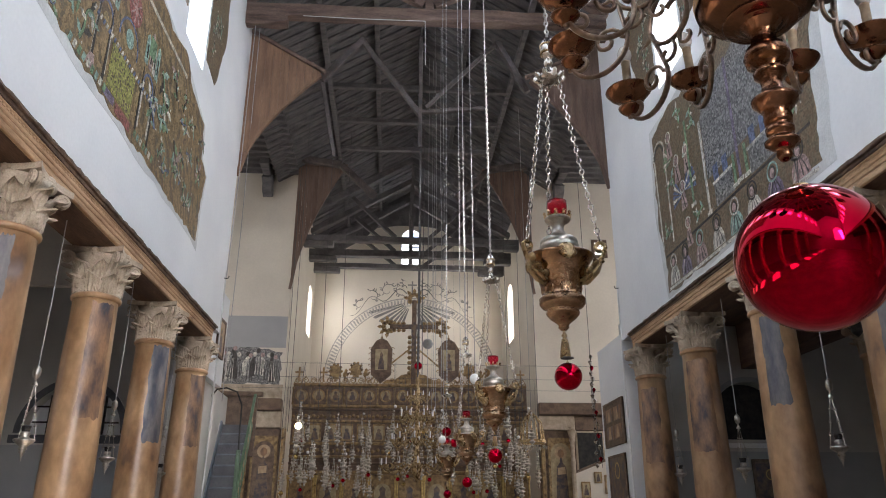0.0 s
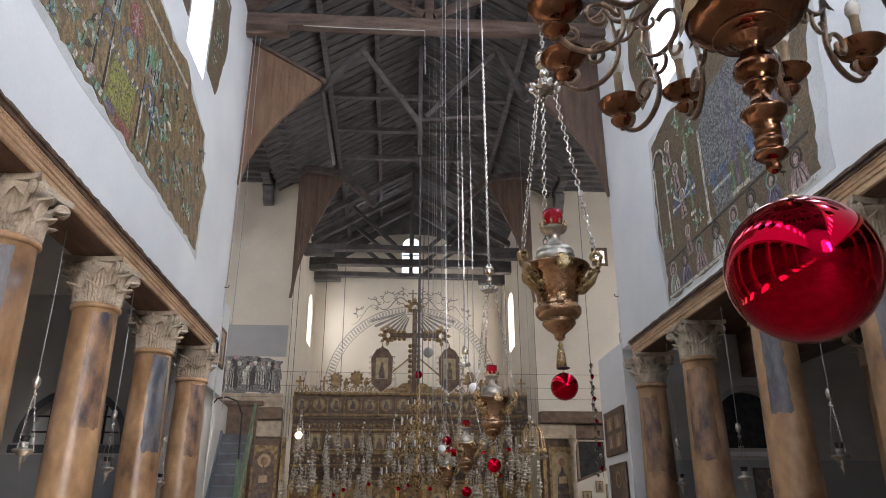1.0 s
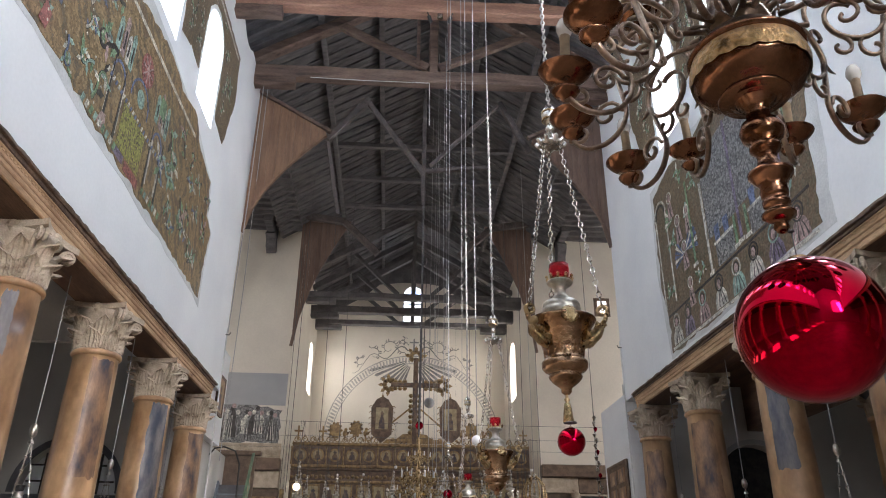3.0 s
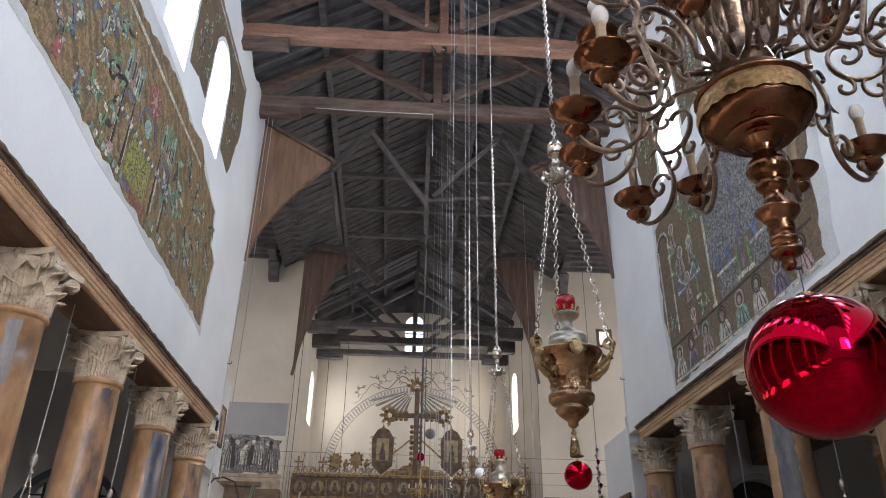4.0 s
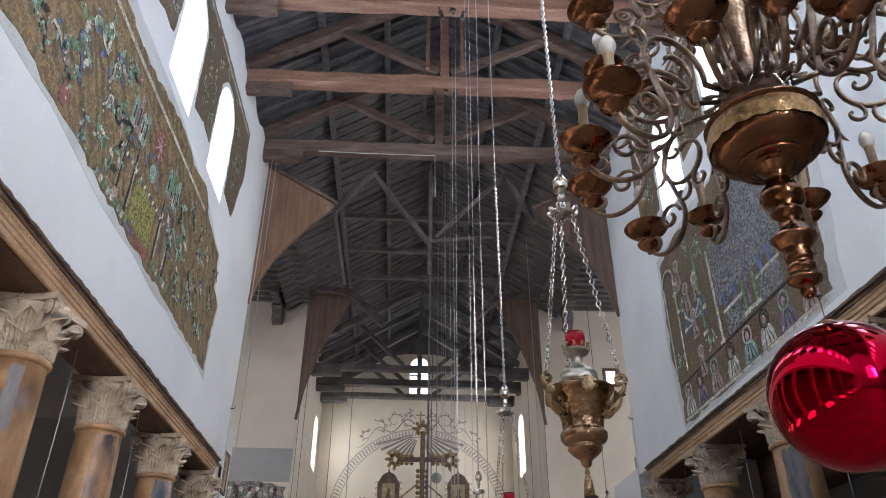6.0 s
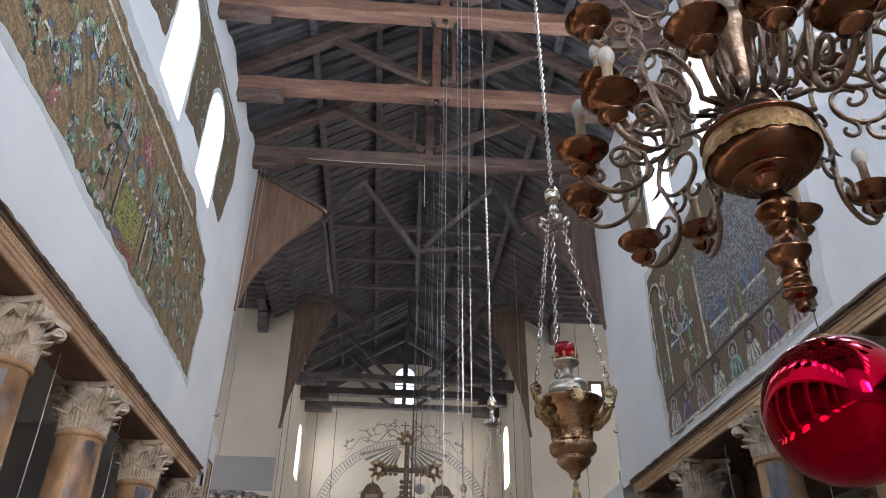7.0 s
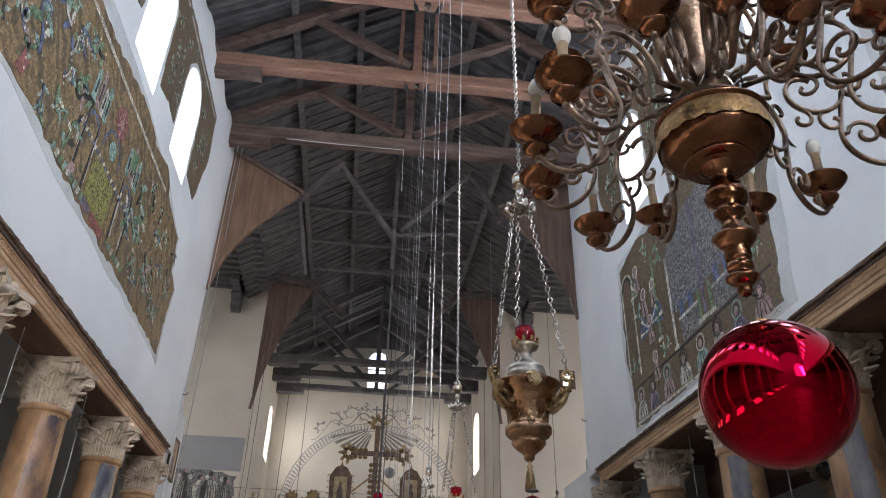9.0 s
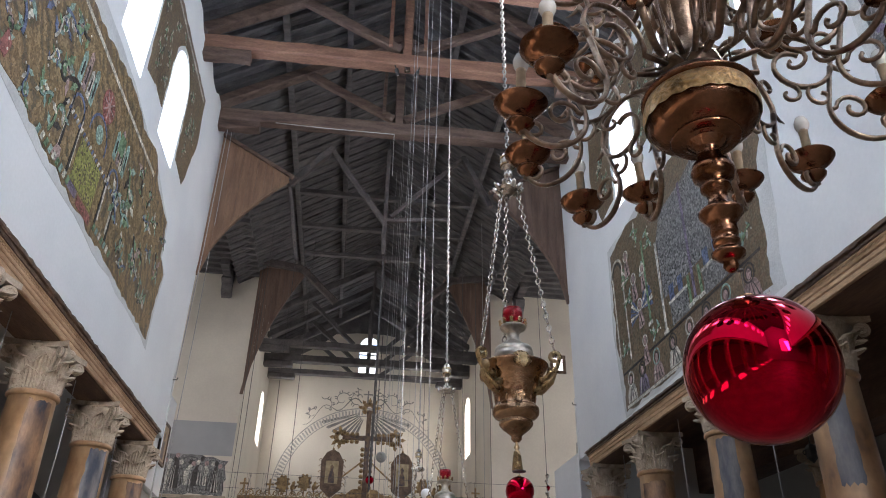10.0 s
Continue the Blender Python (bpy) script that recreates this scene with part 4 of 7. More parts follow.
for bx, bz, r in ((13.45, 8.12, 0.14), (13.12, 8.8, 0.13), (13.62, 8.8, 0.14), (13.4, 7.3, 0.13), (13.9, 9.5, 0.14)):
    motif(mos, ring(bx, bz, r, 0.03, 16), put, X, 0.0225, M_TESS["pale"], "halo")
    motif(mos, disc(bx, bz, r * 0.55, 10, 1.2), put, X, 0.023, M_TESS["rose"], "figure")
    motif(mos, [(bx - 0.16, bz - 0.5), (bx + 0.14, bz - 0.5), (bx + 0.1, bz - 0.15), (bx - 0.08, bz - 0.12)], put, X, 0.0218, M_TESS["rose"], "figure")
    motif(mos, ribbon([(bx - 0.04, bz - 0.48), (bx, bz - 0.3), (bx + 0.03, bz - 0.16)], 0.04), put, X, 0.0262, M_TESS["dark"], "fold")
for x, y, z, t in ((14.3, 7.5, 0.26, 40), (14.15, 8.4, 0.28, 200), (12.75, 7.35, 0.24, 10), (9.15, 8.3, 0.3, 30), (12.75, 9.4, 0.28, 300), (9.2, 7.5, 0.24, 0), (13.3, 9.6, 0.26, 60), (9.1, 9.0, 0.24, 200)):
    acanthus(mos, put, X, x, y, z, t, ("green", "teal", "pale", "green"), rnd)
mos = thing("wall_mosaic", Matrix(), "separate grey fragment of figured mosaic on white wall", "mosaic", "wall mosaics")
part("plaster_edge", slab(ragged([(6.05, 7.0), (6.1, 9.5), (3.0, 9.8), (3.0, 6.9)], 0.4, 0.06, 6), 0.006, put(X) @ pose(0, 0, -0.001)), M_PLASTER_OLD, mos)
part("tesserae_field", slab(ragged([(5.85, 7.2), (5.92, 8.2), (5.8, 9.3), (3.2, 9.6), (3.2, 7.1)], 0.16, 0.05, 7), 0.014, put(X)), M_MOSAIC_GREY, mos)
for x, y, s, t in ((5.3, 8.3, 0.35, 0), (4.6, 8.8, 0.35, 90), (5.2, 7.6, 0.3, 200)):
    acanthus(mos, put, X, x, y, s, t, ("pale", "dark", "pale", "violet"), rnd)

# ---- timber of the crossing and the choir roof ----
def bracket(y, flip, tip, low, top, material, label, boards=9):
    """A boarded triangle between wall and truss: upright planks with a curved lower edge and a frame strip."""
    t = thing("boarded_bracket", Matrix(), label, "bracket", "boarded brackets")
    xw = LX if not flip else RX
    s = 1 if not flip else -1
    def lower(u):
        return low + (tip[1] - low) * (u ** 0.62)
    def upper(u):
        return top + (tip[1] + 0.12 - top) * u
    for k in range(boards):
        u0, u1 = k / boards, (k + 1) / boards - 0.004
        x0, x1 = xw + s * tip[0] * u0, xw + s * tip[0] * u1
        pts = [(x0, lower(u0)), (x1, lower(u1)), (x1, upper(u1)), (x0, upper(u0))]
        part("board", slab(pts if s > 0 else pts[::-1], 0.035, facing(y + 0.002 * (k % 2))), material, t)
    bm = bmesh.new()
    n = 12
    for i in range(n):
        a, b = i / n, (i + 1) / n
        timber((xw + s * tip[0] * a, y - 0.05, lower(a)), (xw + s * tip[0] * b, y - 0.05, lower(b)), 0.12, 0.07, bm, 0.002, 1, i)
    part("edge_strip", bm, material, t)
    part("top_rail", timber((xw - s * 0.1, y - 0.06, top + 0.02), (xw + s * tip[0] * 1.06, y - 0.06, tip[1] + 0.12), 0.14, 0.1, None, 0.006, 4, 5), M_TIMBER, t)
    return t


bracket(18.236, False, (2.05, 13.57), 10.35, 15.02, M_BOARD, "brown boarded triangular bracket between wall and roof truss")
# The next three carry their shade in the board colour.
bracket(18.236, True, (2.1, 13.65), 10.3, 15.0, M_BOARD_SHADED, "brown boarded triangular bracket coloured darker for shade by the south wall")
bracket(29.35, False, (2.0, 16.2), 10.6, 16.35, M_BOARD_SHADED, "boarded bracket at the choir opening, shade put in its colour")
bracket(29.35, True, (2.0, 16.2), 10.6, 16.35, M_BOARD_SHADED, "boarded bracket at the choir opening, shade put in its colour")

t = thing("crossing_truss", Matrix(), "dark trussed timbers over the crossing", "roof truss")
for k, (a, b, w, h) in enumerate((((-1.05, 18.6, 15.2), (-2.25, 18.6, 13.7), 0.22, 0.24), ((-1.1, 18.6, 15.1), (0.64, 18.6, 12.65), 0.17, 0.18), ((2.95, 18.6, 15.3), (3.8, 18.6, 13.55), 0.2, 0.22),
                                  ((0.66, 18.6, 12.75), (2.5, 18.6, 12.95), 0.14, 0.14), ((0.64, 18.6, 11.6), (0.64, 18.6, 15.3), 0.14, 0.14), ((-2.2, 18.6, 13.6), (-1.75, 18.6, 11.2), 0.13, 0.13),
                                  ((-6.0, 28.9, 16.7), (-2.4, 28.9, 16.15), 0.3, 0.34), ((-2.4, 28.9, 16.15), (-0.9, 28.9, 14.7), 0.3, 0.34),
                                  ((7.7, 28.9, 16.7), (4.1, 28.9, 16.15), 0.3, 0.34), ((4.1, 28.9, 16.15), (2.6, 28.9, 14.7), 0.3, 0.34), ((0.8, 18.6, 12.9), (2.9, 18.6, 15.2), 0.13, 0.14),
                                  ((-2.6, 24, 17.0), (4.2, 24, 17.0), 0.24, 0.24), ((-2.6, 26.5, 17.0), (4.2, 26.5, 17.0), 0.24, 0.24), ((-2.6, 28.9, 17.0), (4.2, 28.9, 17.0), 0.24, 0.24))):
    part("strut", timber(a, b, w * 0.8, h * 0.8, None, 0.012, 6, k + 40), M_STRUT if k < 11 else M_RAFTER, t)
for s, x in ((-1, -5.55), (1, 7.2)):
    c = thing("roof_corbel", Matrix(), "dark carved timber corbel on the transept wall", "corbel", "roof corbels")
    part("block", timber((x, 29.55, 14.9), (x, 29.0, 15.6), 0.42, 0.5, None, 0.03, 3, 3), M_RAFTER, c)
    part("beam_end", timber((x, 29.6, 15.75), (x, 28.0, 15.85), 0.36, 0.36, None, 0.03, 3, 4), M_RAFTER, c)
for k, (y, zb, h) in enumerate(((37.4, 14.31, 0.25), (35.0, 14.1, 0.37), (32.6, 13.98, 0.3))):
    t = thing("choir_truss", Matrix(), "dark timber truss across the choir roof", "roof truss", "choir roof trusses")
    part("tie_beam", timber((LX - 0.1, y, zb + h / 2), (RX + 0.1, y, zb + h / 2), 0.35, h, None, 0.02, 12, k + 60), M_RAFTER, t)
    for s in (-1, 1):
        xw = LX if s < 0 else RX
        part("principal_rafter", timber((xw, y, 15.4), (MID, y, 18.4), 0.26, 0.3, None, 0.02, 6, k + 70), M_RAFTER, t)
        part("strut", timber((MID + s * 0.8, y, zb + h), (MID + s * 2.9, y, 16.3), 0.16, 0.18, None, 0.02, 4, k + 80), M_RAFTER, t)
        part("bolster", box((min(xw, xw - s * 1.4), y - 0.18, zb - 0.27), (max(xw, xw - s * 1.4), y + 0.18, zb), None, 0.04), M_RAFTER, t)
    part("king_post", timber((MID, y, zb + h), (MID, y, 18.3), 0.12, 0.12, None, 0.01, 4, k + 90), M_RAFTER, t)
# gable window with its glazing bars
g = thing("window_gable", Matrix(), "small bright gable window divided by a dark cross", "window", kind="structure")
gx = MID + 0.1
for dx in (-0.27, 0.27):
    for z0, z1 in ((15.03, 15.5), (15.55, 16.05), (16.1, 16.5)):
        part("pane", box((gx + dx - 0.23, 38.75, z0), (gx + dx + 0.23, 38.76, z1)), M_PANE, g).visible_shadow = False
part("mullion", box((gx - 0.09, 38.56, 15.0), (gx + 0.09, 38.7, 17.0), None, 0.01), M_RAFTER, g)
for z in (15.525, 16.075, 16.55):
    part("glazing_bar", box((gx - 0.52, 38.6, z - 0.03), (gx + 0.52, 38.66, z + 0.03)), M_RAFTER, g)
# spotlights under the tie beams
for y, z in ((11.85, 14.8), (14.5, 14.8)):
    for s in (-1, 1):
        sp = thing("spotlight", pose(MID + s * 0.26, y - 0.1, z - 0.08, 35, 0, s * 40), "small black spotlight under a roof beam", "spotlight", "roof spotlights")
        part("can", lathe([(0, -0.12), (0.045, -0.12), (0.05, 0.06), (0.0, 0.06)], 12), M_IRON, sp)
        part("lens", lathe([(0.0, -0.124), (0.04, -0.123), (0.04, -0.121)], 12), M_SILVER, sp)
        part("bracket", box((-0.012, -0.012, 0.05), (0.012, 0.012, 0.16)), M_IRON, sp)
    bx = thing("junction_box", pose(MID, y - 0.2, z - 0.1), "pale metal junction box under a roof beam", "junction box")
    part("case", box((-0.07, -0.05, -0.06), (0.07, 0.05, 0.06), None, 0.008), M_SILVER, bx)
    part("lid", box((-0.06, -0.058, -0.05), (0.06, -0.0505, 0.05)), M_SILVER, bx)

solid("conduit", tube([(-2.7, 17.2, 14.86), (-1.2, 17.2, 14.84), (0.7, 17.2, 14.86), (0.72, 17.2, 13.4)], 0.012, 6), M_PLASTER_OLD, "thin pale conduit along the roof beam", "conduit", "conduits")

# ---- apse wall painting ----
P = facing(38.5)
paint = thing("wall_painting", Matrix(), "grey painted arch with scrollwork and rays on the apse wall", "wall painting")
ax, az, ar = MID + 0.2, 8.45, 4.6
part("arch_band", strip(*ring(ax, az, ar, 0.06, 40, 2, 178), 0.003, P @ pose(0, 0, 0.001)), M_PAINT_GREY, paint)
part("arch_band", strip(*ring(ax, az, ar - 0.42, 0.05, 40, 2, 178), 0.003, P @ pose(0, 0, 0.001)), M_PAINT_GREY, paint)
dash = mesh_of("dash", slab([(-0.17, -0.035), (0.12, -0.085), (0.17, -0.005), (-0.12, 0.045)], 0.003, pose(0, 0, 0.0015)), M_PAINT_GREY)
for k in range(76):
    a = 4 + 172 * k / 75
    part("dash", dash, None, paint, m=P @ pose(ax + (ar - 0.24) * math.cos(radians(a)), az + (ar - 0.24) * math.sin(radians(a)), 0, 0, 0, a))
for k in range(14):
    a = 196 + 8.5 * k if k < 7 else 344 - 8.5 * (k - 7)
    c, s = math.cos(radians(a)), math.sin(radians(a))
    d, e = -s, c
    r0, r1, r2 = 0.45, 1.5 - 0.1 * (k % 7), 2.35 - 0.16 * (k % 7)
    pts = [(r0, 0.02), (r1, 0.06), (r2, 0.1), (r2 + 0.1, 0.0), (r2, -0.06), (r1, -0.05), (r0, -0.02)]
    part("ray", slab([(ax + r * c + q * d, az + 4.4 + r * s + q * e) for r, q in pts], 0.003, P @ pose(0, 0, 0.0012)), M_PAINT_DARK, paint)
for s in (-1, 1):
    for cx, cz, r, t, turn in ((0.62, 13.55, 0.36, 250, 300), (1.35, 13.45, 0.42, 150, -310), (2.15, 13.1, 0.36, 60, 300), (2.85, 12.6, 0.28, 120, -280), (0.4, 13.95, 0.2, 260, 250)):
        sp = [(ax + s * (cx + r * (1 - 0.72 * i / 20) * math.cos(radians(t + turn * i / 20))), cz + r * (1 - 0.72 * i / 20) * math.sin(radians(t + turn * i / 20))) for i in range(21)]
        part("scroll", strip(*ribbon(sp, 0.055), 0.003, P @ pose(0, 0, 0.0012)), M_PAINT_DARK, paint)
        for i in range(0, 14, 2):
            x, z = sp[i]
            g = radians(t + turn * i / 20 + (35 if i % 4 else -20))
            ux, uz = s * math.cos(g), math.sin(g)
            part("leaf", slab([(x, z), (x + 0.09 * ux - 0.035 * uz, z + 0.09 * uz + 0.035 * ux), (x + 0.2 * ux, z + 0.2 * uz), (x + 0.09 * ux + 0.035 * uz, z + 0.09 * uz - 0.035 * ux)], 0.003, P @ pose(0, 0, 0.0045)), M_PAINT_DARK, paint)
    sweep = [(ax + s * (0.3 + 3.0 * i / 16), 13.3 + 0.28 * math.sin(i * 0.75) - 1.15 * (i / 16) ** 2) for i in range(17)]
    part("scroll", strip(*ribbon(sweep, 0.07), 0.003, P @ pose(0, 0, 0.0078)), M_PAINT_DARK, paint)
part("cross", slab([(ax - 0.04, 13.2), (ax + 0.04, 13.2), (ax + 0.04, 13.75), (ax + 0.25, 13.75), (ax + 0.25, 13.83), (ax + 0.04, 13.83), (ax + 0.04, 14.0), (ax - 0.04, 14.0), (ax - 0.04, 13.83), (ax - 0.25, 13.83), (ax - 0.25, 13.75), (ax - 0.04, 13.75)], 0.003, P @ pose(0, 0, 0.0085)), M_PAINT_DARK, paint)

# ---- iconostasis ----
IY = 31.0
ic = thing("iconostasis", pose(0, 0, 0), "tall dark carved and gilded icon screen across the choir", "icon screen")
X0, X1 = -4.05, 5.72
W = X1 - X0
part("backboard", box((X0, IY, 0), (X1, IY + 0.2, 6.95)), M_DARKWOOD, ic)
for z, h, d, mt in ((6.9, 0.12, 0.16, M_GOLDW), (6.02, 0.12, 0.14, M_GOLDW), (5.9, 0.08, 0.2, M_DARKWOOD), (5.42, 0.1, 0.15, M_GOLDW), (4.52, 0.12, 0.16, M_GOLDW), (4.02, 0.1, 0.18, M_GOLDW), (3.75, 0.1, 0.14, M_DARKWOOD), (3.4, 0.12, 0.16, M_GOLDW)):
    part("cornice", box((X0, IY - d, z), (X1, IY, z + h), None, 0.02), mt, ic)
oval = mesh_of("icon", slab(disc(0, 0, 0.2, 18, 1.3), 0.02, facing(0)), M_ICON_GROUND)
ovalr = mesh_of("oval_frame", strip(*ring(0, 0, 0.26, 0.06, 24), 0.05, facing(0)), M_GOLDW)
figure = mesh_of("painted_shape", slab([(-0.13, -0.2), (0.13, -0.2), (0.1, 0.0), (0.05, 0.06), (0.07, 0.14), (0, 0.19), (-0.07, 0.14), (-0.05, 0.06), (-0.1, 0.0)], 0.004, facing(0)), M_ICON)
n = 14
for k in range(n):
    cx = X0 + W * (k + 0.5) / n
    f = part("icon_panel", box((cx - 0.31, IY - 0.03, 6.16), (cx + 0.31, IY, 6.88), None, 0.01), M_DARKWOOD, ic)
    part("oval_frame", ovalr, None, f, m=pose(cx, IY - 0.03, 6.52))
    part("icon", oval, None, f, m=pose(cx, IY - 0.03, 6.52))
    part("painted_shape", figure, None, f, m=pose(cx, IY - 0.051, 6.5))
    part("pilaster", lathe([(0.035, 0), (0.05, 0.05), (0.03, 0.1), (0.035, 0.6), (0.05, 0.68), (0.04, 0.72)], 8, None, pose(cx - W / n / 2, IY - 0.06, 6.14)), M_GOLDW, ic)
for k in range(60):
    cx = X0 + 0.08 + (W - 0.16) * k / 59
    part("carved_boss", lathe([(0, 0.045), (0.05, 0.03), (0.075, 0), (0, 0)], 7, None, pose(cx, IY - 0.005, 5.66 + 0.04 * (k % 2), 90, 0, 0)), M_GOLDW, ic)
n = 15
for k in range(n):
    cx = X0 + W * (k + 0.5) / n
    f = part("icon_panel", box((cx - 0.25, IY - 0.05, 4.68), (cx + 0.25, IY, 5.38), None, 0.012), M_GOLDW, ic)
    part("icon", box((cx - 0.19, IY - 0.056, 4.75), (cx + 0.19, IY - 0.051, 5.3)), M_ICON_GROUND, f)
    part("painted_shape", figure, None, f, m=pose(cx, IY - 0.057, 4.98) @ Matrix.Diagonal((1.1, 1, 1.15, 1)))
for k in range(48):
    cx = X0 + 0.1 + (W - 0.2) * k / 47
    part("carved_boss", lathe([(0, 0.05), (0.055, 0.03), (0.085, 0), (0, 0)], 6, None, pose(cx, IY - 0.005, 4.28 + 0.05 * (k % 2), 90, 0, 0)), M_GOLDW, ic)
n = 9
for k in range(n):
    cx = X0 + W * (k + 0.5) / n
    f = part("icon_panel", box((cx - 0.44, IY - 0.08, 1.2), (cx + 0.44, IY, 3.38), None, 0.015), M_GOLDW, ic)
    part("icon", slab(arch(cx, 1.4, 0.66, 2.7), 0.012, facing(IY - 0.08)), M_ICON_GROUND if k % 2 else M_GOLDW, f)
    part("painted_shape", figure, None, f, m=pose(cx, IY - 0.093, 2.45) @ Matrix.Diagonal((1.9, 1, 2.6, 1)))
    for s in (-1, 1):
        part("column", lathe([(0.06, 0), (0.07, 0.1), (0.045, 0.2), (0.045, 1.9), (0.075, 2.05), (0.08, 2.15)], 10, None, pose(cx + s * 0.5, IY - 0.1, 1.2)), M_GOLD, f)
# pierced crest with finials
bm = bmesh.new()
for k in range(30):
    cx = X0 + W * (k + 0.5) / 30
    s = 1 if k % 2 else -1
    tube([(cx + s * x, IY - 0.05, z) for x, z in spiral(0, 7.13, 0.14, 0.03, 200, -300, 14)], 0.02, 5, bm)
    tube([(cx - 0.16, IY - 0.05, 7.02), (cx, IY - 0.05, 7.3 + 0.03 * s), (cx + 0.16, IY - 0.05, 7.02)], 0.016, 5, bm)
part("crest", bm, M_GOLDW, ic, "pierced gilded scroll cresting")
def finial(cx, h, kind):
    f = part("finial", tube([(cx, IY - 0.05, 7.1), (cx, IY - 0.05, 7.25 + h * 0.4)], 0.03, 6), M_GOLDW, ic)
    z = 7.25 + h * 0.55
    if kind == "cross":
        part("cross", slab([(cx - 0.035, z - 0.15), (cx + 0.035, z - 0.15), (cx + 0.035, z + 0.0), (cx + 0.17, z), (cx + 0.17, z + 0.07), (cx + 0.035, z + 0.07), (cx + 0.035, z + 0.25), (cx - 0.035, z + 0.25), (cx - 0.035, z + 0.07), (cx - 0.17, z + 0.07), (cx - 0.17, z), (cx - 0.035, z)], 0.05, facing(IY - 0.02)), M_GOLDW, f)
    elif kind == "bird":
        part("bird", lathe([(0, -0.15), (0.07, -0.1), (0.1, 0), (0.06, 0.12), (0.07, 0.18), (0.0, 0.24)], 8, None, pose(cx, IY - 0.05, z, 0, 12, 0)), M_GOLDW, f)
        part("wing", slab([(cx - 0.02, z), (cx + 0.22, z + 0.1), (cx + 0.1, z - 0.1)], 0.03, facing(IY - 0.03)), M_GOLDW, f)
    else:
        part("medallion", slab(disc(cx, z + 0.06, 0.24, 16, 1.2), 0.05, facing(IY - 0.02)), M_GOLDW, f)
        for a in range(0, 360, 36):
            part("petal", lathe([(0, 0.06), (0.05, 0.02), (0.06, 0), (0, -0.02)], 6, None, pose(cx + 0.25 * math.cos(radians(a)), IY - 0.05, z + 0.06 + 0.3 * math.sin(radians(a)), 90, 0, 0)), M_GOLDW, f)
for cx, h, kind in ((-3.85, 0.35, "cross"), (-2.85, 0.35, "cross"), (-2.35, 0.4, "medal"), (-1.95, 0.3, "bird"), (-1.5, 0.55, "medal"), (-1.1, 0.35, "bird"), (2.9, 0.35, "bird"), (3.3, 0.55, "medal"), (3.75, 0.3, "bird"), (4.2, 0.4, "medal"), (5.5, 0.35, "cross")):
    finial(cx, h, kind)
# two framed icons standing on the screen
for cx in (-0.45, 2.42):
    fi = thing("framed_icon", Matrix(), "upright dark-framed icon standing on the icon screen", "icon", "framed icons")
    part("frame", slab([(cx - 0.42, 7.4), (cx + 0.42, 7.4), (cx + 0.46, 8.5), (cx + 0.25, 8.85), (cx, 8.98), (cx - 0.25, 8.85), (cx - 0.46, 8.5)], 0.07, facing(IY - 0.05)), M_DARKWOOD, fi)
    part("mat", box((cx - 0.26, IY - 0.13, 7.6), (cx + 0.26, IY - 0.121, 8.5)), M_ICON_GROUND, fi)
    part("painted_shape", figure, None, fi, m=pose(cx, IY - 0.132, 8.0) @ Matrix.Diagonal((1.0, 1, 1.9, 1)))
    part("pendant", slab([(cx - 0.42, 7.4), (cx, 7.05), (cx + 0.42, 7.4)], 0.06, facing(IY - 0.05)), M_DARKWOOD, fi)
    part("finial", lathe([(0.03, 0), (0.05, 0.06), (0.02, 0.1), (0.015, 0.2), (0, 0.22)], 8, None, pose(cx, IY - 0.08, 8.95)), M_GOLDW, fi)
    for s in (-1, 1):
        for q in range(5):
            part("scroll", tube([(cx + s * (0.45 + x), IY - 0.08, z) for x, z in spiral(0.0, 7.55 + 0.24 * q, 0.09, 0.02, 0, 330, 10)], 0.017, 5), M_GOLDW, fi)
# the great cross over the screen
cr = thing("altar_cross", Matrix(), "large dark gilded cross with leafy ends over the icon screen", "cross")
cx, cz = 0.92, 9.5
part("upright", box((cx - 0.1, IY - 0.12, 7.0), (cx + 0.1, IY - 0.04, 10.7), None, 0.02), M_DARKWOOD, cr)
part("crossbar", box((cx - 1.05, IY - 0.121, cz - 0.1), (cx + 1.05, IY - 0.041, cz + 0.1), None, 0.02), M_DARKWOOD, cr)
part("painted_shape", slab([(cx - 0.85, cz + 0.02), (cx - 0.1, cz + 0.1), (cx, cz + 0.22), (cx + 0.1, cz + 0.1), (cx + 0.85, cz + 0.02), (cx + 0.12, cz - 0.1), (cx + 0.07, cz - 1.3), (cx - 0.07, cz - 1.3), (cx - 0.12, cz - 0.1)], 0.02, facing(IY - 0.126)), M_ICON, cr)
for x, z, a in ((cx - 1.1, cz, 180), (cx + 1.1, cz, 0), (cx, 10.75, 90)):
    for k in range(7):
        b = radians(a - 120 + 40 * k)
        part("leaf", lathe([(0, 0.16), (0.08, 0.08), (0.12, 0), (0, -0.04)], 6, None, pose(x + 0.22 * math.cos(b), IY - 0.08, z + 0.22 * math.sin(b), 90, 0, 0)), M_GOLDW, cr)
    for k in range(5):
        b = radians(a - 80 + 40 * k)
        part("leaf", slab([(x + 0.18 * math.cos(b), z + 0.18 * math.sin(b)), (x + 0.38 * math.cos(b - 0.22), z + 0.38 * math.sin(b - 0.22)), (x + 0.5 * math.cos(b), z + 0.5 * math.sin(b)), (x + 0.38 * math.cos(b + 0.22), z + 0.38 * math.sin(b + 0.22))], 0.03, facing(IY - 0.03)), M_GOLDW, cr)
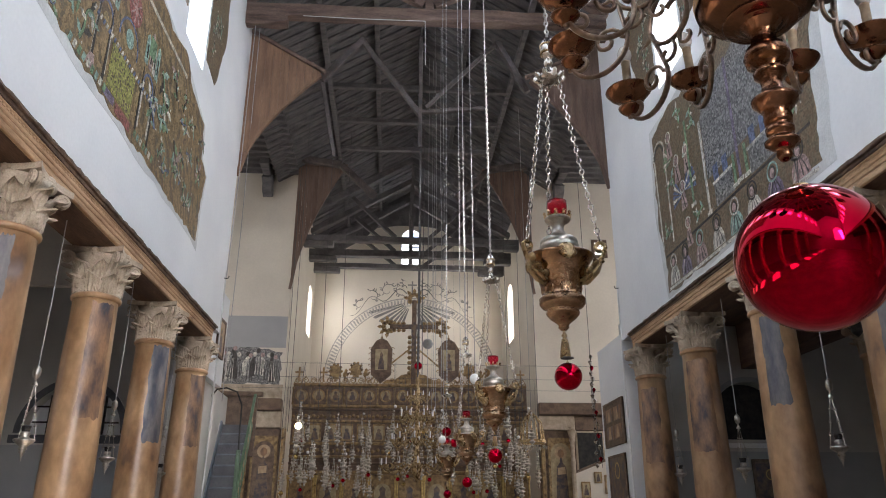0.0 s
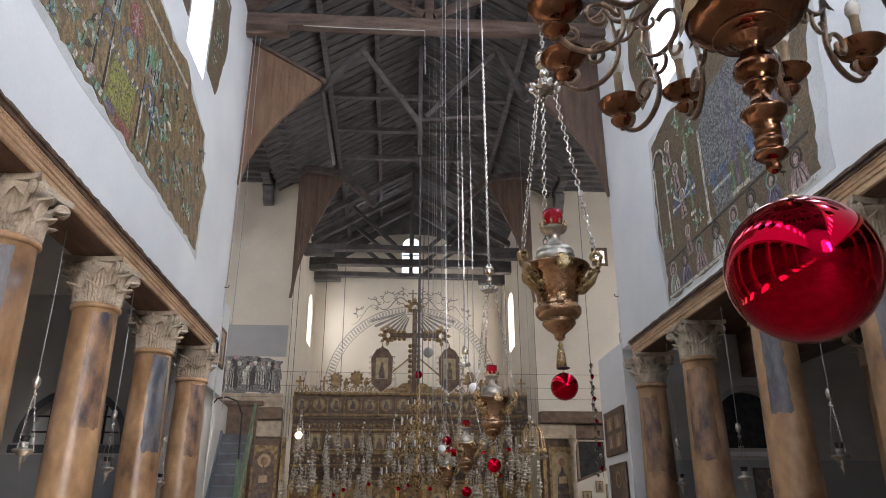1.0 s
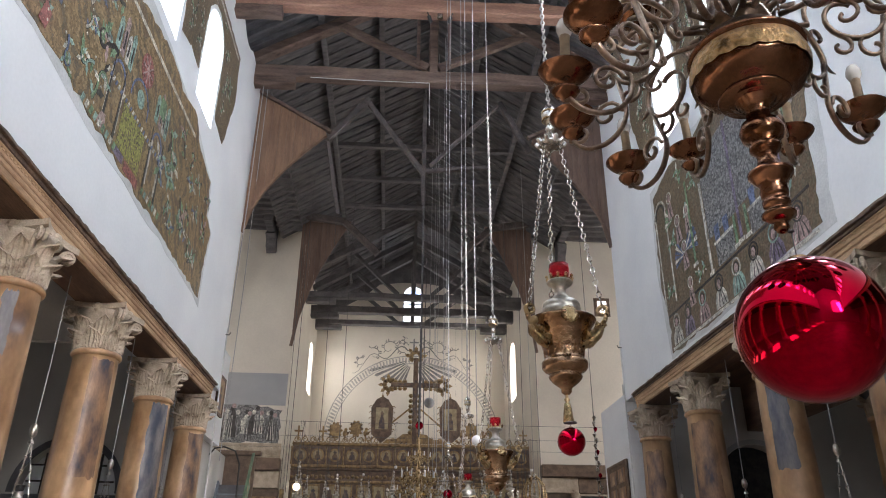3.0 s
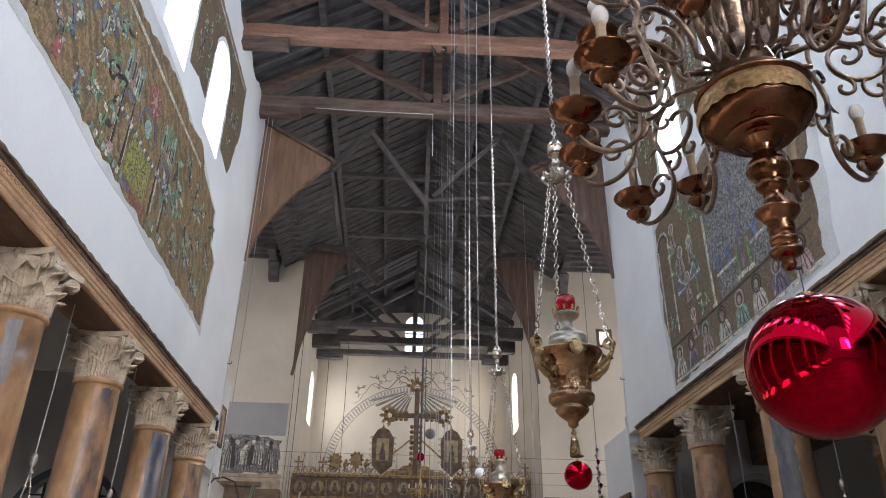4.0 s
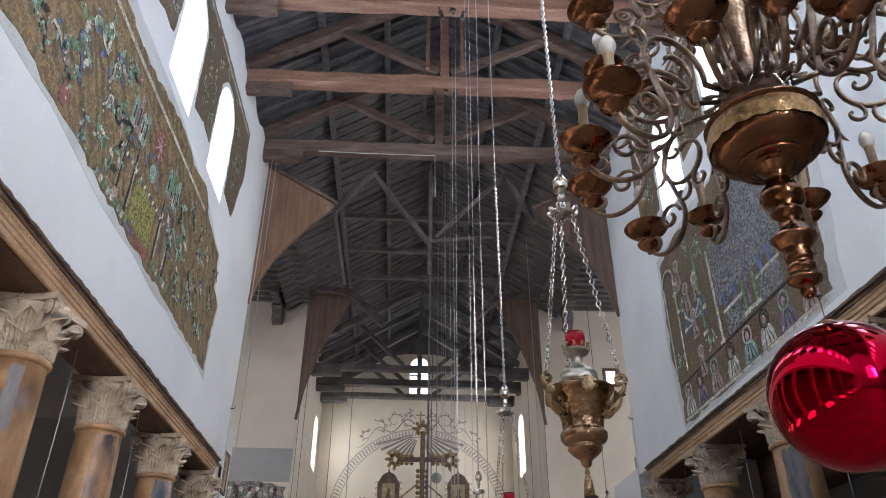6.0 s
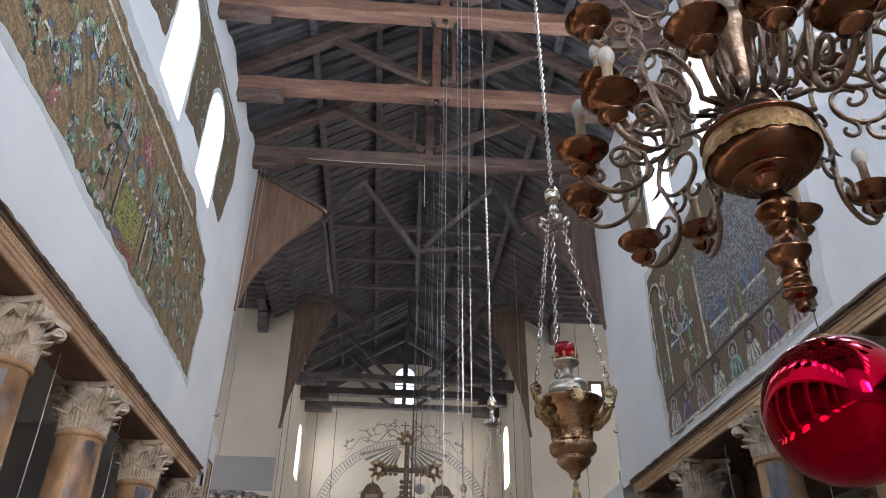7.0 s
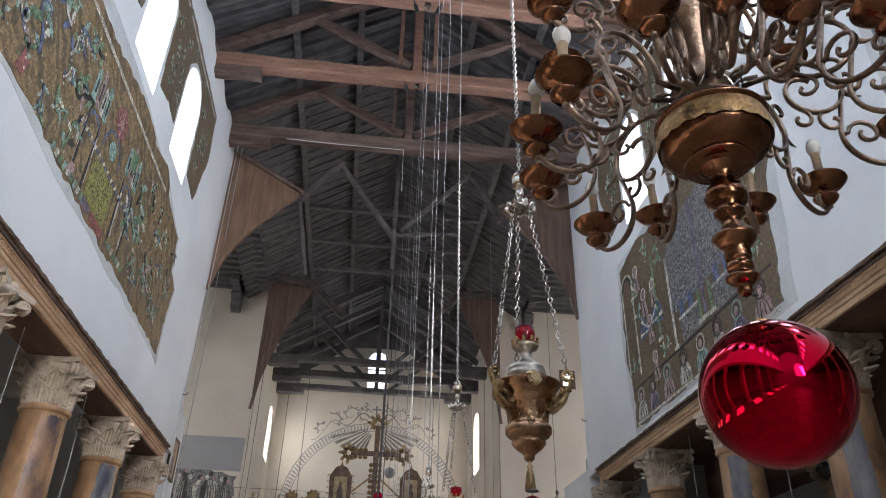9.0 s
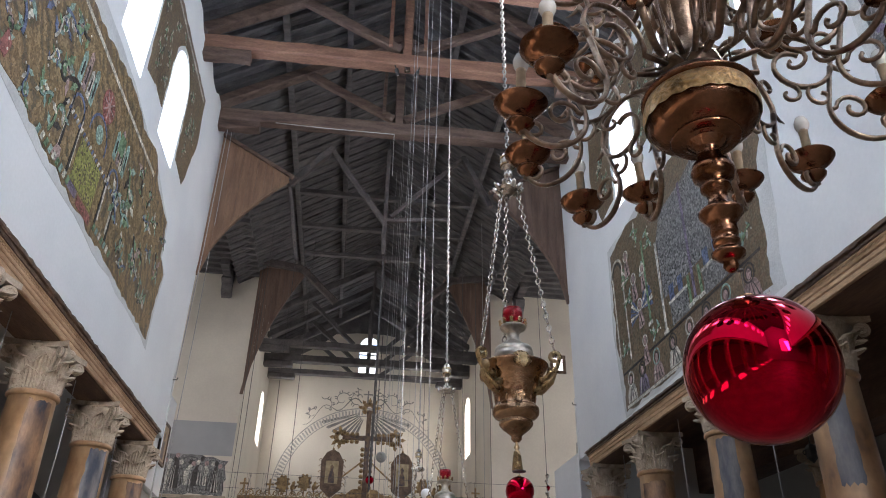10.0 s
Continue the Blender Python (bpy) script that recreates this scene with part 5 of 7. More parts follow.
for s in (-1, 1):
    boss = mesh_of("leaf", lathe([(0, 0.1), (0.06, 0.05), (0.1, 0), (0, -0.03)], 6), M_GOLDW)
    for k in range(8):
        part("leaf", boss, None, cr, m=pose(cx + s * 0.18, IY - 0.06, 7.5 + k * 0.22, 90, 0, 0))
    for k in range(4):
        for u in (-1, 1):
            part("leaf", boss, None, cr, m=pose(cx + s * (0.45 + 0.2 * k), IY - 0.06, cz + u * 0.15, 90, 0, 0))
    part("brace", tube([(cx + s * 1.9, IY - 0.05, 7.1), (cx + s * 0.1, IY - 0.05, 8.6)], 0.035, 6), M_GOLDW, cr)
    part("carved_foot", slab([(cx + s * 0.1, 7.05), (cx + s * 1.3, 7.05), (cx + s * 1.15, 7.2), (cx + s * 0.75, 7.22), (cx + s * 0.5, 7.42), (cx + s * 0.25, 7.45), (cx + s * 0.1, 7.75)], 0.06, facing(IY)), M_GOLDW, cr)
# hanging globe before the apse
gl = thing("hanging_globe", Matrix(), "grey hanging globe before the apse wall", "globe")
part("ball", lathe([(0.25 * math.sin(math.pi * k / 12), 9.7 - 0.25 * math.cos(math.pi * k / 12)) for k in range(13)], 20, None, pose(1.72, 35, 0)), M_GREYWALL, gl, smooth=True)
part("cord", tube([(1.72, 35, 9.93), (1.72, 35, 14.4)], 0.012, 5), M_ROPE_DARK, gl)

# ---- the near brass chandelier ----
def ball_profile(r, n=16, squash=1.0):
    return [(r * math.sin(math.pi * k / n), -r * squash * math.cos(math.pi * k / n)) for k in range(n + 1)]


def arm_mesh(r_in, r_out, z_in, z_cup, name):
    """An S-shaped flat bar in the x-z plane, with curls, from the hub out to below a cup."""
    w = r_out - r_in
    bm = bmesh.new()
    loop_c, loop_r = (r_in + 0.42 * w, z_in + 0.02), 0.27 * w
    # big upper loop, curling into itself
    up = [(r_in - 0.02, z_in + 0.01)] + spiral(loop_c[0], loop_c[1], loop_r, loop_r, 190, 20, 12)
    curl = spiral(loop_c[0] + 0.02 * w, loop_c[1] - 0.02 * w, loop_r, 0.1 * w, 20, -300, 18)
    tube([(r, 0, z) for r, z in up + curl[1:]], 0.0066, 6, bm, 1.3)
    # lower loop under the cup
    lo_c, lo_r = (r_out - 0.2 * w, z_cup + 0.005), 0.27 * w
    sweep = [(loop_c[0] + loop_r * 0.95, loop_c[1] - 0.07 * w)] + spiral(lo_c[0], lo_c[1], lo_r, lo_r * 0.8, 165, 350, 14)
    tube([(r, 0, z) for r, z in sweep], 0.0066, 6, bm, 1.3)
    tube([(r, 0, z) for r, z in spiral(lo_c[0] + lo_r * 0.42, lo_c[1] - lo_r * 0.35, lo_r * 0.36, lo_r * 0.1, 60, -330, 14)], 0.0059, 6, bm, 1.2)
    tube([(r, 0, z) for r, z in [(lo_c[0] - lo_r * 0.9, lo_c[1] + lo_r * 0.2)] + spiral(lo_c[0] - lo_r * 0.35, lo_c[1] + lo_r * 0.15, lo_r * 0.45, lo_r * 0.12, 170, -220, 14)], 0.0059, 6, bm, 1.2)
    for at, rad, turn, f in ((32, loop_r * 0.36, -310, 1.0), (-72, loop_r * 0.4, 320, 0.86), (-112, loop_r * 0.34, -300, 0.78)):
        ca, sa = math.cos(radians(at)), math.sin(radians(at))
        tube([(r, 0, z) for r, z in spiral(loop_c[0] + (f * loop_r + rad) * ca, loop_c[1] + (f * loop_r + rad) * sa, rad, rad * 0.24, at + 180, at + 180 + turn, 13)], 0.0054, 6, bm, 1.2)
    tube([(r_out, 0, z_cup - 0.05), (r_out, 0, z_cup - 0.02)], 0.008, 6, bm)
    # leafy spurs where the scrolls meet
    for (r, z, a) in ((loop_c[0] + loop_r * 0.97, loop_c[1] - 0.06 * w, -40), (r_in + 0.02, z_in + 0.015, 150)):
        d, e = math.cos(radians(a)), math.sin(radians(a))
        tube([(r, 0, z), (r + 0.03 * d, 0, z + 0.03 * e), (r + 0.05 * d - 0.012 * e, 0, z + 0.05 * e + 0.012 * d)], 0.012, 5, bm, 0.5, 0.2)
    return mesh_of(name, bm, M_BRASS_DULL, True)


CUP = mesh_of("cup", lathe([(0.0, -0.05), (0.009, -0.05), (0.012, -0.044), (0.024, -0.038), (0.034, -0.026), (0.035, -0.022), (0.026, -0.02), (0.014, -0.014), (0.013, -0.006), (0.022, -0.002), (0.026, 0.004), (0.044, 0.01),
                            (0.058, 0.022), (0.066, 0.033), (0.0675, 0.035), (0.064, 0.036), (0.052, 0.026), (0.03, 0.014), (0.0, 0.012)], 28), M_COPPER, True)
SLEEVE = mesh_of("candle_sleeve", lathe([(0.0165, 0.012), (0.015, 0.02), (0.0135, 0.03), (0.0125, 0.128), (0.0135, 0.131), (0.0135, 0.138), (0, 0.14)], 14), M_CANDLE, True)
BULB = mesh_of("bulb", lathe([(0.011, 0.136), (0.0165, 0.144), (0.021, 0.157), (0.0205, 0.17), (0.0145, 0.186), (0.006, 0.194), (0, 0.196)], 16), M_BULB, True)


def brass_chandelier(cx, cy):
    c = thing("brass_chandelier", pose(cx, cy, 0), "aged brass chandelier with scrolled arms, drip cups and candle bulbs", "chandelier")
    part("finial_stem", lathe([(0, 2.392), (0.012, 2.396), (0.022, 2.408), (0.018, 2.42), (0.026, 2.424), (0.046, 2.436), (0.047, 2.443), (0.03, 2.45), (0.028, 2.458), (0.037, 2.462), (0.039, 2.475), (0.03, 2.48), (0.036, 2.484),
                               (0.039, 2.5), (0.036, 2.515), (0.044, 2.524), (0.062, 2.542), (0.064, 2.55), (0.05, 2.556), (0.036, 2.566), (0.028, 2.585), (0.03, 2.6), (0.044, 2.612), (0.045, 2.622), (0.036, 2.63), (0.058, 2.645), (0.064, 2.665),
                               (0.056, 2.685), (0.038, 2.695), (0.034, 2.72), (0.04, 2.735), (0.06, 2.75), (0.065, 2.765)], 32, None, Matrix.Diagonal((0.8, 0.8, 1, 1))), M_COPPER, c, "turned coppery brass stem", smooth=True)
    part("bowl", lathe([(0.05, 2.76), (0.075, 2.768), (0.085, 2.778), (0.12, 2.79), (0.148, 2.806), (0.163, 2.826), (0.166, 2.838), (0.158, 2.842)], 40, None, pose(0, 0, -0.012) @ Matrix.Diagonal((0.83, 0.83, 1, 1))), M_COPPER, c, "dark coppery bowl", smooth=True)
    bm = bmesh.new()
    for k in range(40):
        a0, a1 = 2 * math.pi * k / 40, 2 * math.pi * (k + 1) / 40
        dip = 0.006 * (k % 2)
        q = []
        for a, dd in ((a0, dip), (a1, 0.006 - dip)):
            q.append([(r * math.cos(a), r * math.sin(a), z) for r, z in ((0.141, 2.822 - dd), (0.144, 2.84), (0.14, 2.862), (0.134, 2.88), (0.126, 2.886))])
        for i in range(4):
            bm.faces.new([bm.verts.new(p) for p in (q[0][i], q[1][i], q[1][i + 1], q[0][i + 1])])
    bmesh.ops.remove_doubles(bm, verts=bm.verts, dist=0.0005)
    part("embossed_band", bm, M_BRASSBAND, c, "pale embossed brass band", smooth=True)
    part("plate", lathe([(0.05, 2.754), (0.082, 2.758), (0.086, 2.763), (0.08, 2.772)], 36), M_COPPER, c, smooth=True)
    part("lip", lathe([(0.124, 2.88), (0.14, 2.885), (0.143, 2.891), (0.14, 2.896), (0.11, 2.9)], 36), M_COPPER, c, smooth=True)
    part("hub", lathe([(0.125, 2.882), (0.115, 2.91), (0.1, 2.94), (0.06, 2.95), (0.05, 2.97), (0.085, 2.985), (0.09, 3.0), (0.06, 3.01), (0.04, 3.03), (0.036, 3.1), (0.05, 3.12), (0.05, 3.24), (0.075, 3.26), (0.08, 3.3), (0.05, 3.32),
                       (0.035, 3.36), (0.04, 3.55), (0.06, 3.6), (0.03, 3.68), (0.0, 3.7)], 28), M_BRASS_DULL, c, smooth=True)
    low = arm_mesh(0.115, 0.47, 2.955, 2.79, "arm")
    high = arm_mesh(0.075, 0.385, 3.36, 3.24, "arm")
    lower = ((26, 2.9), (50, 2.92), (84, 2.925), (111, 2.838), (138, 2.908), (179, 2.81), (201, 2.83), (230, 2.855), (248, 2.86), (264, 2.83), (290, 2.85), (318, 2.87), (350, 2.88))
    upper = ((20, 3.3), (62, 3.33), (104, 3.35), (140, 3.3), (176, 3.31), (228, 3.28), (288, 3.28), (335, 3.28))
    for arms, me, r, z, zh in ((lower, low, 0.47, 2.795, 2.955), (upper, high, 0.385, 3.245, 3.36)):
        for k, (a, zc) in enumerate(arms):
            lift = math.degrees(math.atan2(zc - 0.025 - z, r))
            arm = part("arm", me, None, c, m=pose(0, 0, zh, 0, 0, a) @ pose(0, 0, -zh, 0, 0, 0) @ pose(0, 0, zh, 0, -lift, 0) @ pose(0, 0, -zh))
            level = pose(r, 0, z, 4 * math.sin(k * 2.1), lift + 3 * math.cos(k * 1.7), 0)
            part("cup", CUP, None, arm, m=level)
            part("candle_sleeve", SLEEVE, None, arm, m=level)
            part("bulb", BULB, None, arm, m=level)
    # loose wiring round the hub
    for k in range(6):
        a = k * 1.1
        part("wire", tube([(0.1 * math.cos(a + t * 0.5), 0.1 * math.sin(a + t * 0.5), 2.95 + 0.05 * math.sin(t * 2 + k)) for t in range(5)], 0.003, 5), M_SILVER, c)
    part("suspension", tube([(0, 0, 3.68), (0, 0, 19.4)], 0.012, 6), M_ROPE, c)
    return c


CH = (0.855, 1.55)
brass_chandelier(*CH)


def ornament(x, y, z, r, material, label, top, group="hanging ornaments"):
    o = thing("ball_ornament", pose(x, y, z), label, "ornament", group)
    big = r > 0.1
    part("ball", lathe(ball_profile(r, 32 if big else 12), 64 if big else 20), material, o, smooth=True)
    part("cap", lathe([(0.0, r * 0.97), (r * 0.12, r * 0.97), (r * 0.13, r * 1.06), (0.0, r * 1.08)], 12), M_GILT, o)
    if top > 0:
        part("thread", tube([(0, 0, r * 1.05), (0, 0, r + top)], 0.0012 if r < 0.1 else 0.0015, 4), M_ROPE_DARK, o)
        w = 0.03 if r < 0.1 or top > 1 else 0.007
        part("hook", lathe([(0, r + top - 0.004), (w, r + top - 0.002), (w, r + top + 0.002), (0, r + top + 0.004)], 8), M_ROPE_DARK, o)
    return o


ornament(0.872, 1.545, 2.168, 0.1545, M_REDBALL, "large shiny red glass ball below the chandelier", 0.075)

# ---- the hanging lamps on three chains ----
def chain_mesh(a, b, link, wire, name, material):
    a, b = Vector(a), Vector(b)
    d = b - a
    n = max(2, int(d.length / (link * 0.86)))
    side = d.cross(Vector((0, 0, 1))).normalized() if d.normalized().z < 0.999 else Vector((1, 0, 0))
    other = d.normalized().cross(side)
    bm = bmesh.new()
    for k in range(n):
        mid = a + d * ((k + 0.5) / n)
        s = side if k % 2 else other
        h = d.normalized() * (d.length / n * 0.58)
        wd = s * link * 0.24
        tube([mid - h, mid - h * 0.6 + wd, mid + h * 0.1 + wd * 1.2, mid + h * 0.7 + wd * 0.6, mid + h, mid + h * 0.6 - wd, mid - h * 0.1 - wd * 1.2, mid - h * 0.7 - wd * 0.6, mid - h], wire, 5, bm)
    return mesh_of(name, bm, material, True)


def great_lamp(m):
    g = thing("hanging_lamp", m, "embossed silver-gilt sanctuary lamp with ruby glass, hung on three chains", "hanging lamp", "nave sanctuary lamps")
    body = part("body", lathe([(0.0, -0.375), (0.012, -0.372), (0.024, -0.36), (0.022, -0.348), (0.032, -0.338), (0.058, -0.318), (0.073, -0.3), (0.075, -0.29), (0.068, -0.281), (0.07, -0.276), (0.092, -0.266), (0.102, -0.252), (0.103, -0.228), (0.096, -0.22),
                               (0.089, -0.214), (0.088, -0.2), (0.092, -0.175), (0.102, -0.14), (0.116, -0.1), (0.132, -0.066), (0.149, -0.042), (0.154, -0.034), (0.151, -0.028), (0.12, -0.026)], 48), M_BRASSLAMP, g, smooth=True)
    part("lid", lathe([(0.152, -0.03), (0.115, -0.018), (0.084, -0.014), (0.081, -0.006), (0.088, 0.0), (0.09, 0.024), (0.084, 0.03), (0.087, 0.036), (0.085, 0.05), (0.076, 0.06), (0.058, 0.07), (0.038, 0.082), (0.028, 0.1), (0.027, 0.122), (0.036, 0.138), (0.056, 0.148), (0.062, 0.158), (0.058, 0.165), (0.0, 0.166)], 40), M_SILVER_DULL, g, "smoky silver lid", smooth=True)
    crown = part("crown", lathe([(0.046, 0.155), (0.058, 0.162), (0.056, 0.17), (0.05, 0.172)], 24), M_GILT, g)
    for k in range(10):
        a = radians(36 * k)
        part("point", lathe([(0.009, 0), (0.006, 0.015), (0.0085, 0.022), (0, 0.03)], 6, None, pose(0.056 * math.cos(a), 0.056 * math.sin(a), 0.166, -14 * math.sin(a), 14 * math.cos(a), 0)), M_GILT, crown)
    part("glass", lathe([(0.0, 0.175), (0.036, 0.176), (0.044, 0.19), (0.047, 0.225), (0.046, 0.25), (0.043, 0.25), (0.043, 0.2), (0.035, 0.182), (0.0, 0.181)], 28), M_REDGLASS, g, "ruby red glass cup", smooth=True)
    for k, a in enumerate((92, 208, 332)):
        bm = bmesh.new()
        tube([(r, 0, z) for r, z in [(0.1, -0.1), (0.13, -0.088), (0.165, -0.066), (0.196, -0.034), (0.204, -0.006)] + spiral(0.186, 0.01, 0.024, 0.016, -30, 300, 14)], 0.0105, 7, bm, 1.3)
        tube([(r, 0, z) for r, z in [(0.16, -0.06)] + spiral(0.15, -0.085, 0.026, 0.008, 80, -240, 10)], 0.008, 6, bm)
        for q in range(5):
            lathe([(0, 0.026), (0.016, 0.013), (0.023, 0), (0, -0.004)], 7, bm, pose(0.104 + 0.018 * q, 0.018 * (-1) ** q, -0.112 + 0.017 * q, 0, 80 + 9 * q, 0))
        for q in range(3):
            tube([(0.085 + 0.01 * q, 0.014 * (q - 1), -0.14), (0.125, 0.02 * (q - 1), -0.128 - 0.012 * (q == 1)), (0.165, 0.016 * (q - 1), -0.1), (0.186, 0.006 * (q - 1), -0.062)], 0.017, 6, bm, 0.8, 0.35)
        h = part("handle", bm, M_GILT, g, "gilt scroll handle", smooth=True, m=pose(0, 0, -0.018, 0, 0, a))
        lathe_b = lathe([(0, 0.032), (0.018, 0.03), (0.026, 0.02), (0.03, 0.022), (0.042, 0.012), (0.046, 0), (0.036, -0.006), (0, -0.006)], 14, None, pose(0.128, 0, -0.024, 0, 62, 0) @ Matrix.Diagonal((1.1, 0.95, 1, 1)))
        part("mask_boss", lathe_b, M_GILT, h, smooth=True, m=pose(0, 0, 0, 0, 0, 180))
        ca, sa = math.cos(radians(a)), math.sin(radians(a))
        part("chain", chain_mesh((0.19 * ca, 0.19 * sa, -0.005), (0.045 * ca, 0.045 * sa, 0.915), 0.036, 0.0036, "chain", M_SILVER), None, g)
    drop = mesh_of("leaf", lathe([(0, -0.03), (0.006, -0.02), (0.008, 0), (0.005, 0.012), (0, 0.016)], 6), M_BRASSLAMP, True)
    for k in range(14):
        a = radians(360 / 14 * k)
        part("leaf", drop, None, body, m=pose(0.087 * math.cos(a), 0.087 * math.sin(a), -0.185, -8 * math.sin(a), 8 * math.cos(a), 0))
    # hub, egg and cord
    hub = part("hub", lathe([(0.0, 0.9), (0.02, 0.9), (0.055, 0.92), (0.06, 0.93), (0.045, 0.95), (0.02, 0.965), (0.012, 1.0)], 20), M_SILVER, g, smooth=True)
    for k in range(9):
        a = radians(40 * k)
        part("fleur", lathe([(0, 0.03), (0.012, 0.02), (0.014, 0), (0.006, -0.018), (0, -0.02)], 6, None, pose(0.062 * math.cos(a), 0.062 * math.sin(a), 0.925, 0, 40, 40 * k)), M_SILVER, hub)
    egg = part("egg", lathe([(0.012, 1.045), (0.028, 1.058), (0.038, 1.08), (0.04, 1.105), (0.034, 1.135), (0.022, 1.16), (0.012, 1.172)], 20), M_SILVER, g, "embossed silver egg", smooth=True)
    for z, r in ((1.075, 0.0385), (1.12, 0.0395)):
        part("band", lathe([(r - 0.002, z - 0.006), (r + 0.0015, z - 0.004), (r + 0.0015, z + 0.004), (r - 0.003, z + 0.006)], 20), M_GILT, egg)
    part("knot", lathe([(0.0, 0.99), (0.018, 1.0), (0.024, 1.02), (0.016, 1.045)], 12), M_SILVER, g, smooth=True)
    part("tassel", lathe([(0.005, -0.37), (0.008, -0.385), (0.014, -0.395), (0.007, -0.405), (0.014, -0.412), (0.02, -0.45), (0.024, -0.49), (0.0, -0.493)], 14), M_GILT, g, "gilt tassel drop", smooth=True)
    part("cord_chain", chain_mesh((0, 0, 1.17), (-0.01, 0, 3.3), 0.03, 0.005, "cord_chain", M_ROPE), None, g)
    part("cord", tube([(-0.01, 0, 3.25), (0, 0, 12.35)], 0.005, 6), M_ROPE, g)
    return g


L1 = great_lamp(pose(0.758, 3.27, 2.812))
ornament(0.765, 3.27, 2.238, 0.06, M_REDBALL, "shiny red ball below a sanctuary lamp", 0.02)
for x, y, z, rot in ((0.86, 6.27, 2.715, 12), (0.914, 9.07, 2.64, 30), (0.898, 11.92, 2.6, 5)):
    copy_thing(L1, pose(x, y, z, 0, 0, rot))
    ornament(x, y, z - 0.567, 0.06, M_REDBALL, "shiny red ball below a sanctuary lamp", 0.1)

# ---- small silver lamps in the arcades and before the icon screen ----
def small_lamp(m, cord):
    g = thing("silver_lamp", m, "small silver oil lamp on fine chains", "oil lamp", "small silver lamps")
    part("bowl", lathe([(0, -0.27), (0.006, -0.26), (0.012, -0.2), (0.03, -0.19), (0.02, -0.17), (0.045, -0.155), (0.03, -0.135), (0.06, -0.115), (0.04, -0.09), (0.085, -0.05), (0.125, -0.02), (0.13, 0.0), (0.115, 0.012), (0.06, 0.02), (0.05, 0.05), (0.065, 0.075), (0.05, 0.1), (0, 0.1)], 18), M_SILVER_DULL, g, smooth=True)
    part("glass", lathe([(0.0, 0.1), (0.045, 0.1), (0.062, 0.17), (0.06, 0.175), (0.04, 0.11), (0, 0.11)], 14), M_IRON, g, "dark oil glass")
    for k in range(3):
        a = radians(120 * k + 20)
        ch = part("chain", tube([(0.12 * math.cos(a), 0.12 * math.sin(a), 0.0), (0.012 * math.cos(a), 0.012 * math.sin(a), 0.7)], 0.0045, 5), M_SILVER_DULL, g)
        for t in (0.25, 0.5, 0.75):
            r = 0.12 * (1 - t) + 0.012 * t
            part("bead", lathe([(0, -0.02), (0.022, 0), (0, 0.02)], 6, None, pose(r * math.cos(a), r * math.sin(a), 0.7 * t)), M_SILVER_DULL, ch)
    part("cap", lathe([(0.04, 0.69), (0.03, 0.72), (0.01, 0.75), (0.012, 0.78)], 10), M_SILVER_DULL, g)
    part("egg", lathe([(0.01, 0.77), (0.04, 0.8), (0.052, 0.86), (0.042, 0.92), (0.012, 0.95)], 12), M_SILVER_DULL, g, "ornate silver knob", smooth=True)
    if cord:
        part("cord", tube([(0, 0, 0.94), (0.01, 0, 0.94 + cord * 0.4), (0, 0, 0.94 + cord)], 0.0075, 5), M_ROPE, g)
    return g


SL = small_lamp(pose(LX - 0.38, 10.1, 2.62), 2.25)
for x, y, z, r in ((LX - 0.38, 13.02, 2.62, 30), (LX - 0.38, 16.0, 2.56, 70), (RX + 0.38, 10.3, 2.62, 15), (RX + 0.38, 13.28, 2.52, 50), (RX + 0.38, 16.25, 2.6, 90)):
    copy_thing(SL, pose(x, y, z, 0, 0, r))

BEAD = mesh_of("bead", lathe([(0, -0.03), (0.026, -0.008), (0.026, 0.008), (0, 0.03)], 6), M_SILVER_DULL)


def stacked_lamp(m):
    """A slender hanging lamp before the icon screen: turned silver knobs, an oil glass, three beaded chains."""
    g = thing("silver_lamp", m, "slender silver oil lamp of stacked knobs on beaded chains", "oil lamp", "small silver lamps")
    part("body", lathe([(0, -0.3), (0.02, -0.27), (0.05, -0.24), (0.02, -0.2), (0.03, -0.17), (0.085, -0.12), (0.095, -0.09), (0.05, -0.05), (0.03, -0.02), (0.06, 0.0), (0.125, 0.04), (0.13, 0.06), (0.07, 0.09), (0.04, 0.11), (0.075, 0.15), (0.08, 0.19), (0.04, 0.23), (0, 0.23)], 16), M_SILVER_DULL, g, smooth=True)
    part("glass", lathe([(0.0, 0.23), (0.04, 0.23), (0.055, 0.31), (0.05, 0.31), (0.035, 0.24), (0, 0.24)], 12), M_SILVER_DULL, g, "oil glass")
    for k in range(3):
        a = radians(120 * k + 20)
        ch = part("chain", tube([(0.12 * math.cos(a), 0.12 * math.sin(a), 0.05), (0.012 * math.cos(a), 0.012 * math.sin(a), 0.78)], 0.006, 4), M_SILVER_DULL, g)
        for t in (0.2, 0.42, 0.62, 0.82):
            r = 0.12 * (1 - t) + 0.012 * t
            part("bead", BEAD, None, ch, m=pose(r * math.cos(a), r * math.sin(a), 0.05 + 0.73 * t))
    part("cap", lathe([(0.05, 0.74), (0.06, 0.77), (0.03, 0.8), (0.02, 0.83), (0.05, 0.88), (0.04, 0.93), (0.01, 0.96)], 12), M_SILVER, g, smooth=True)
    return g


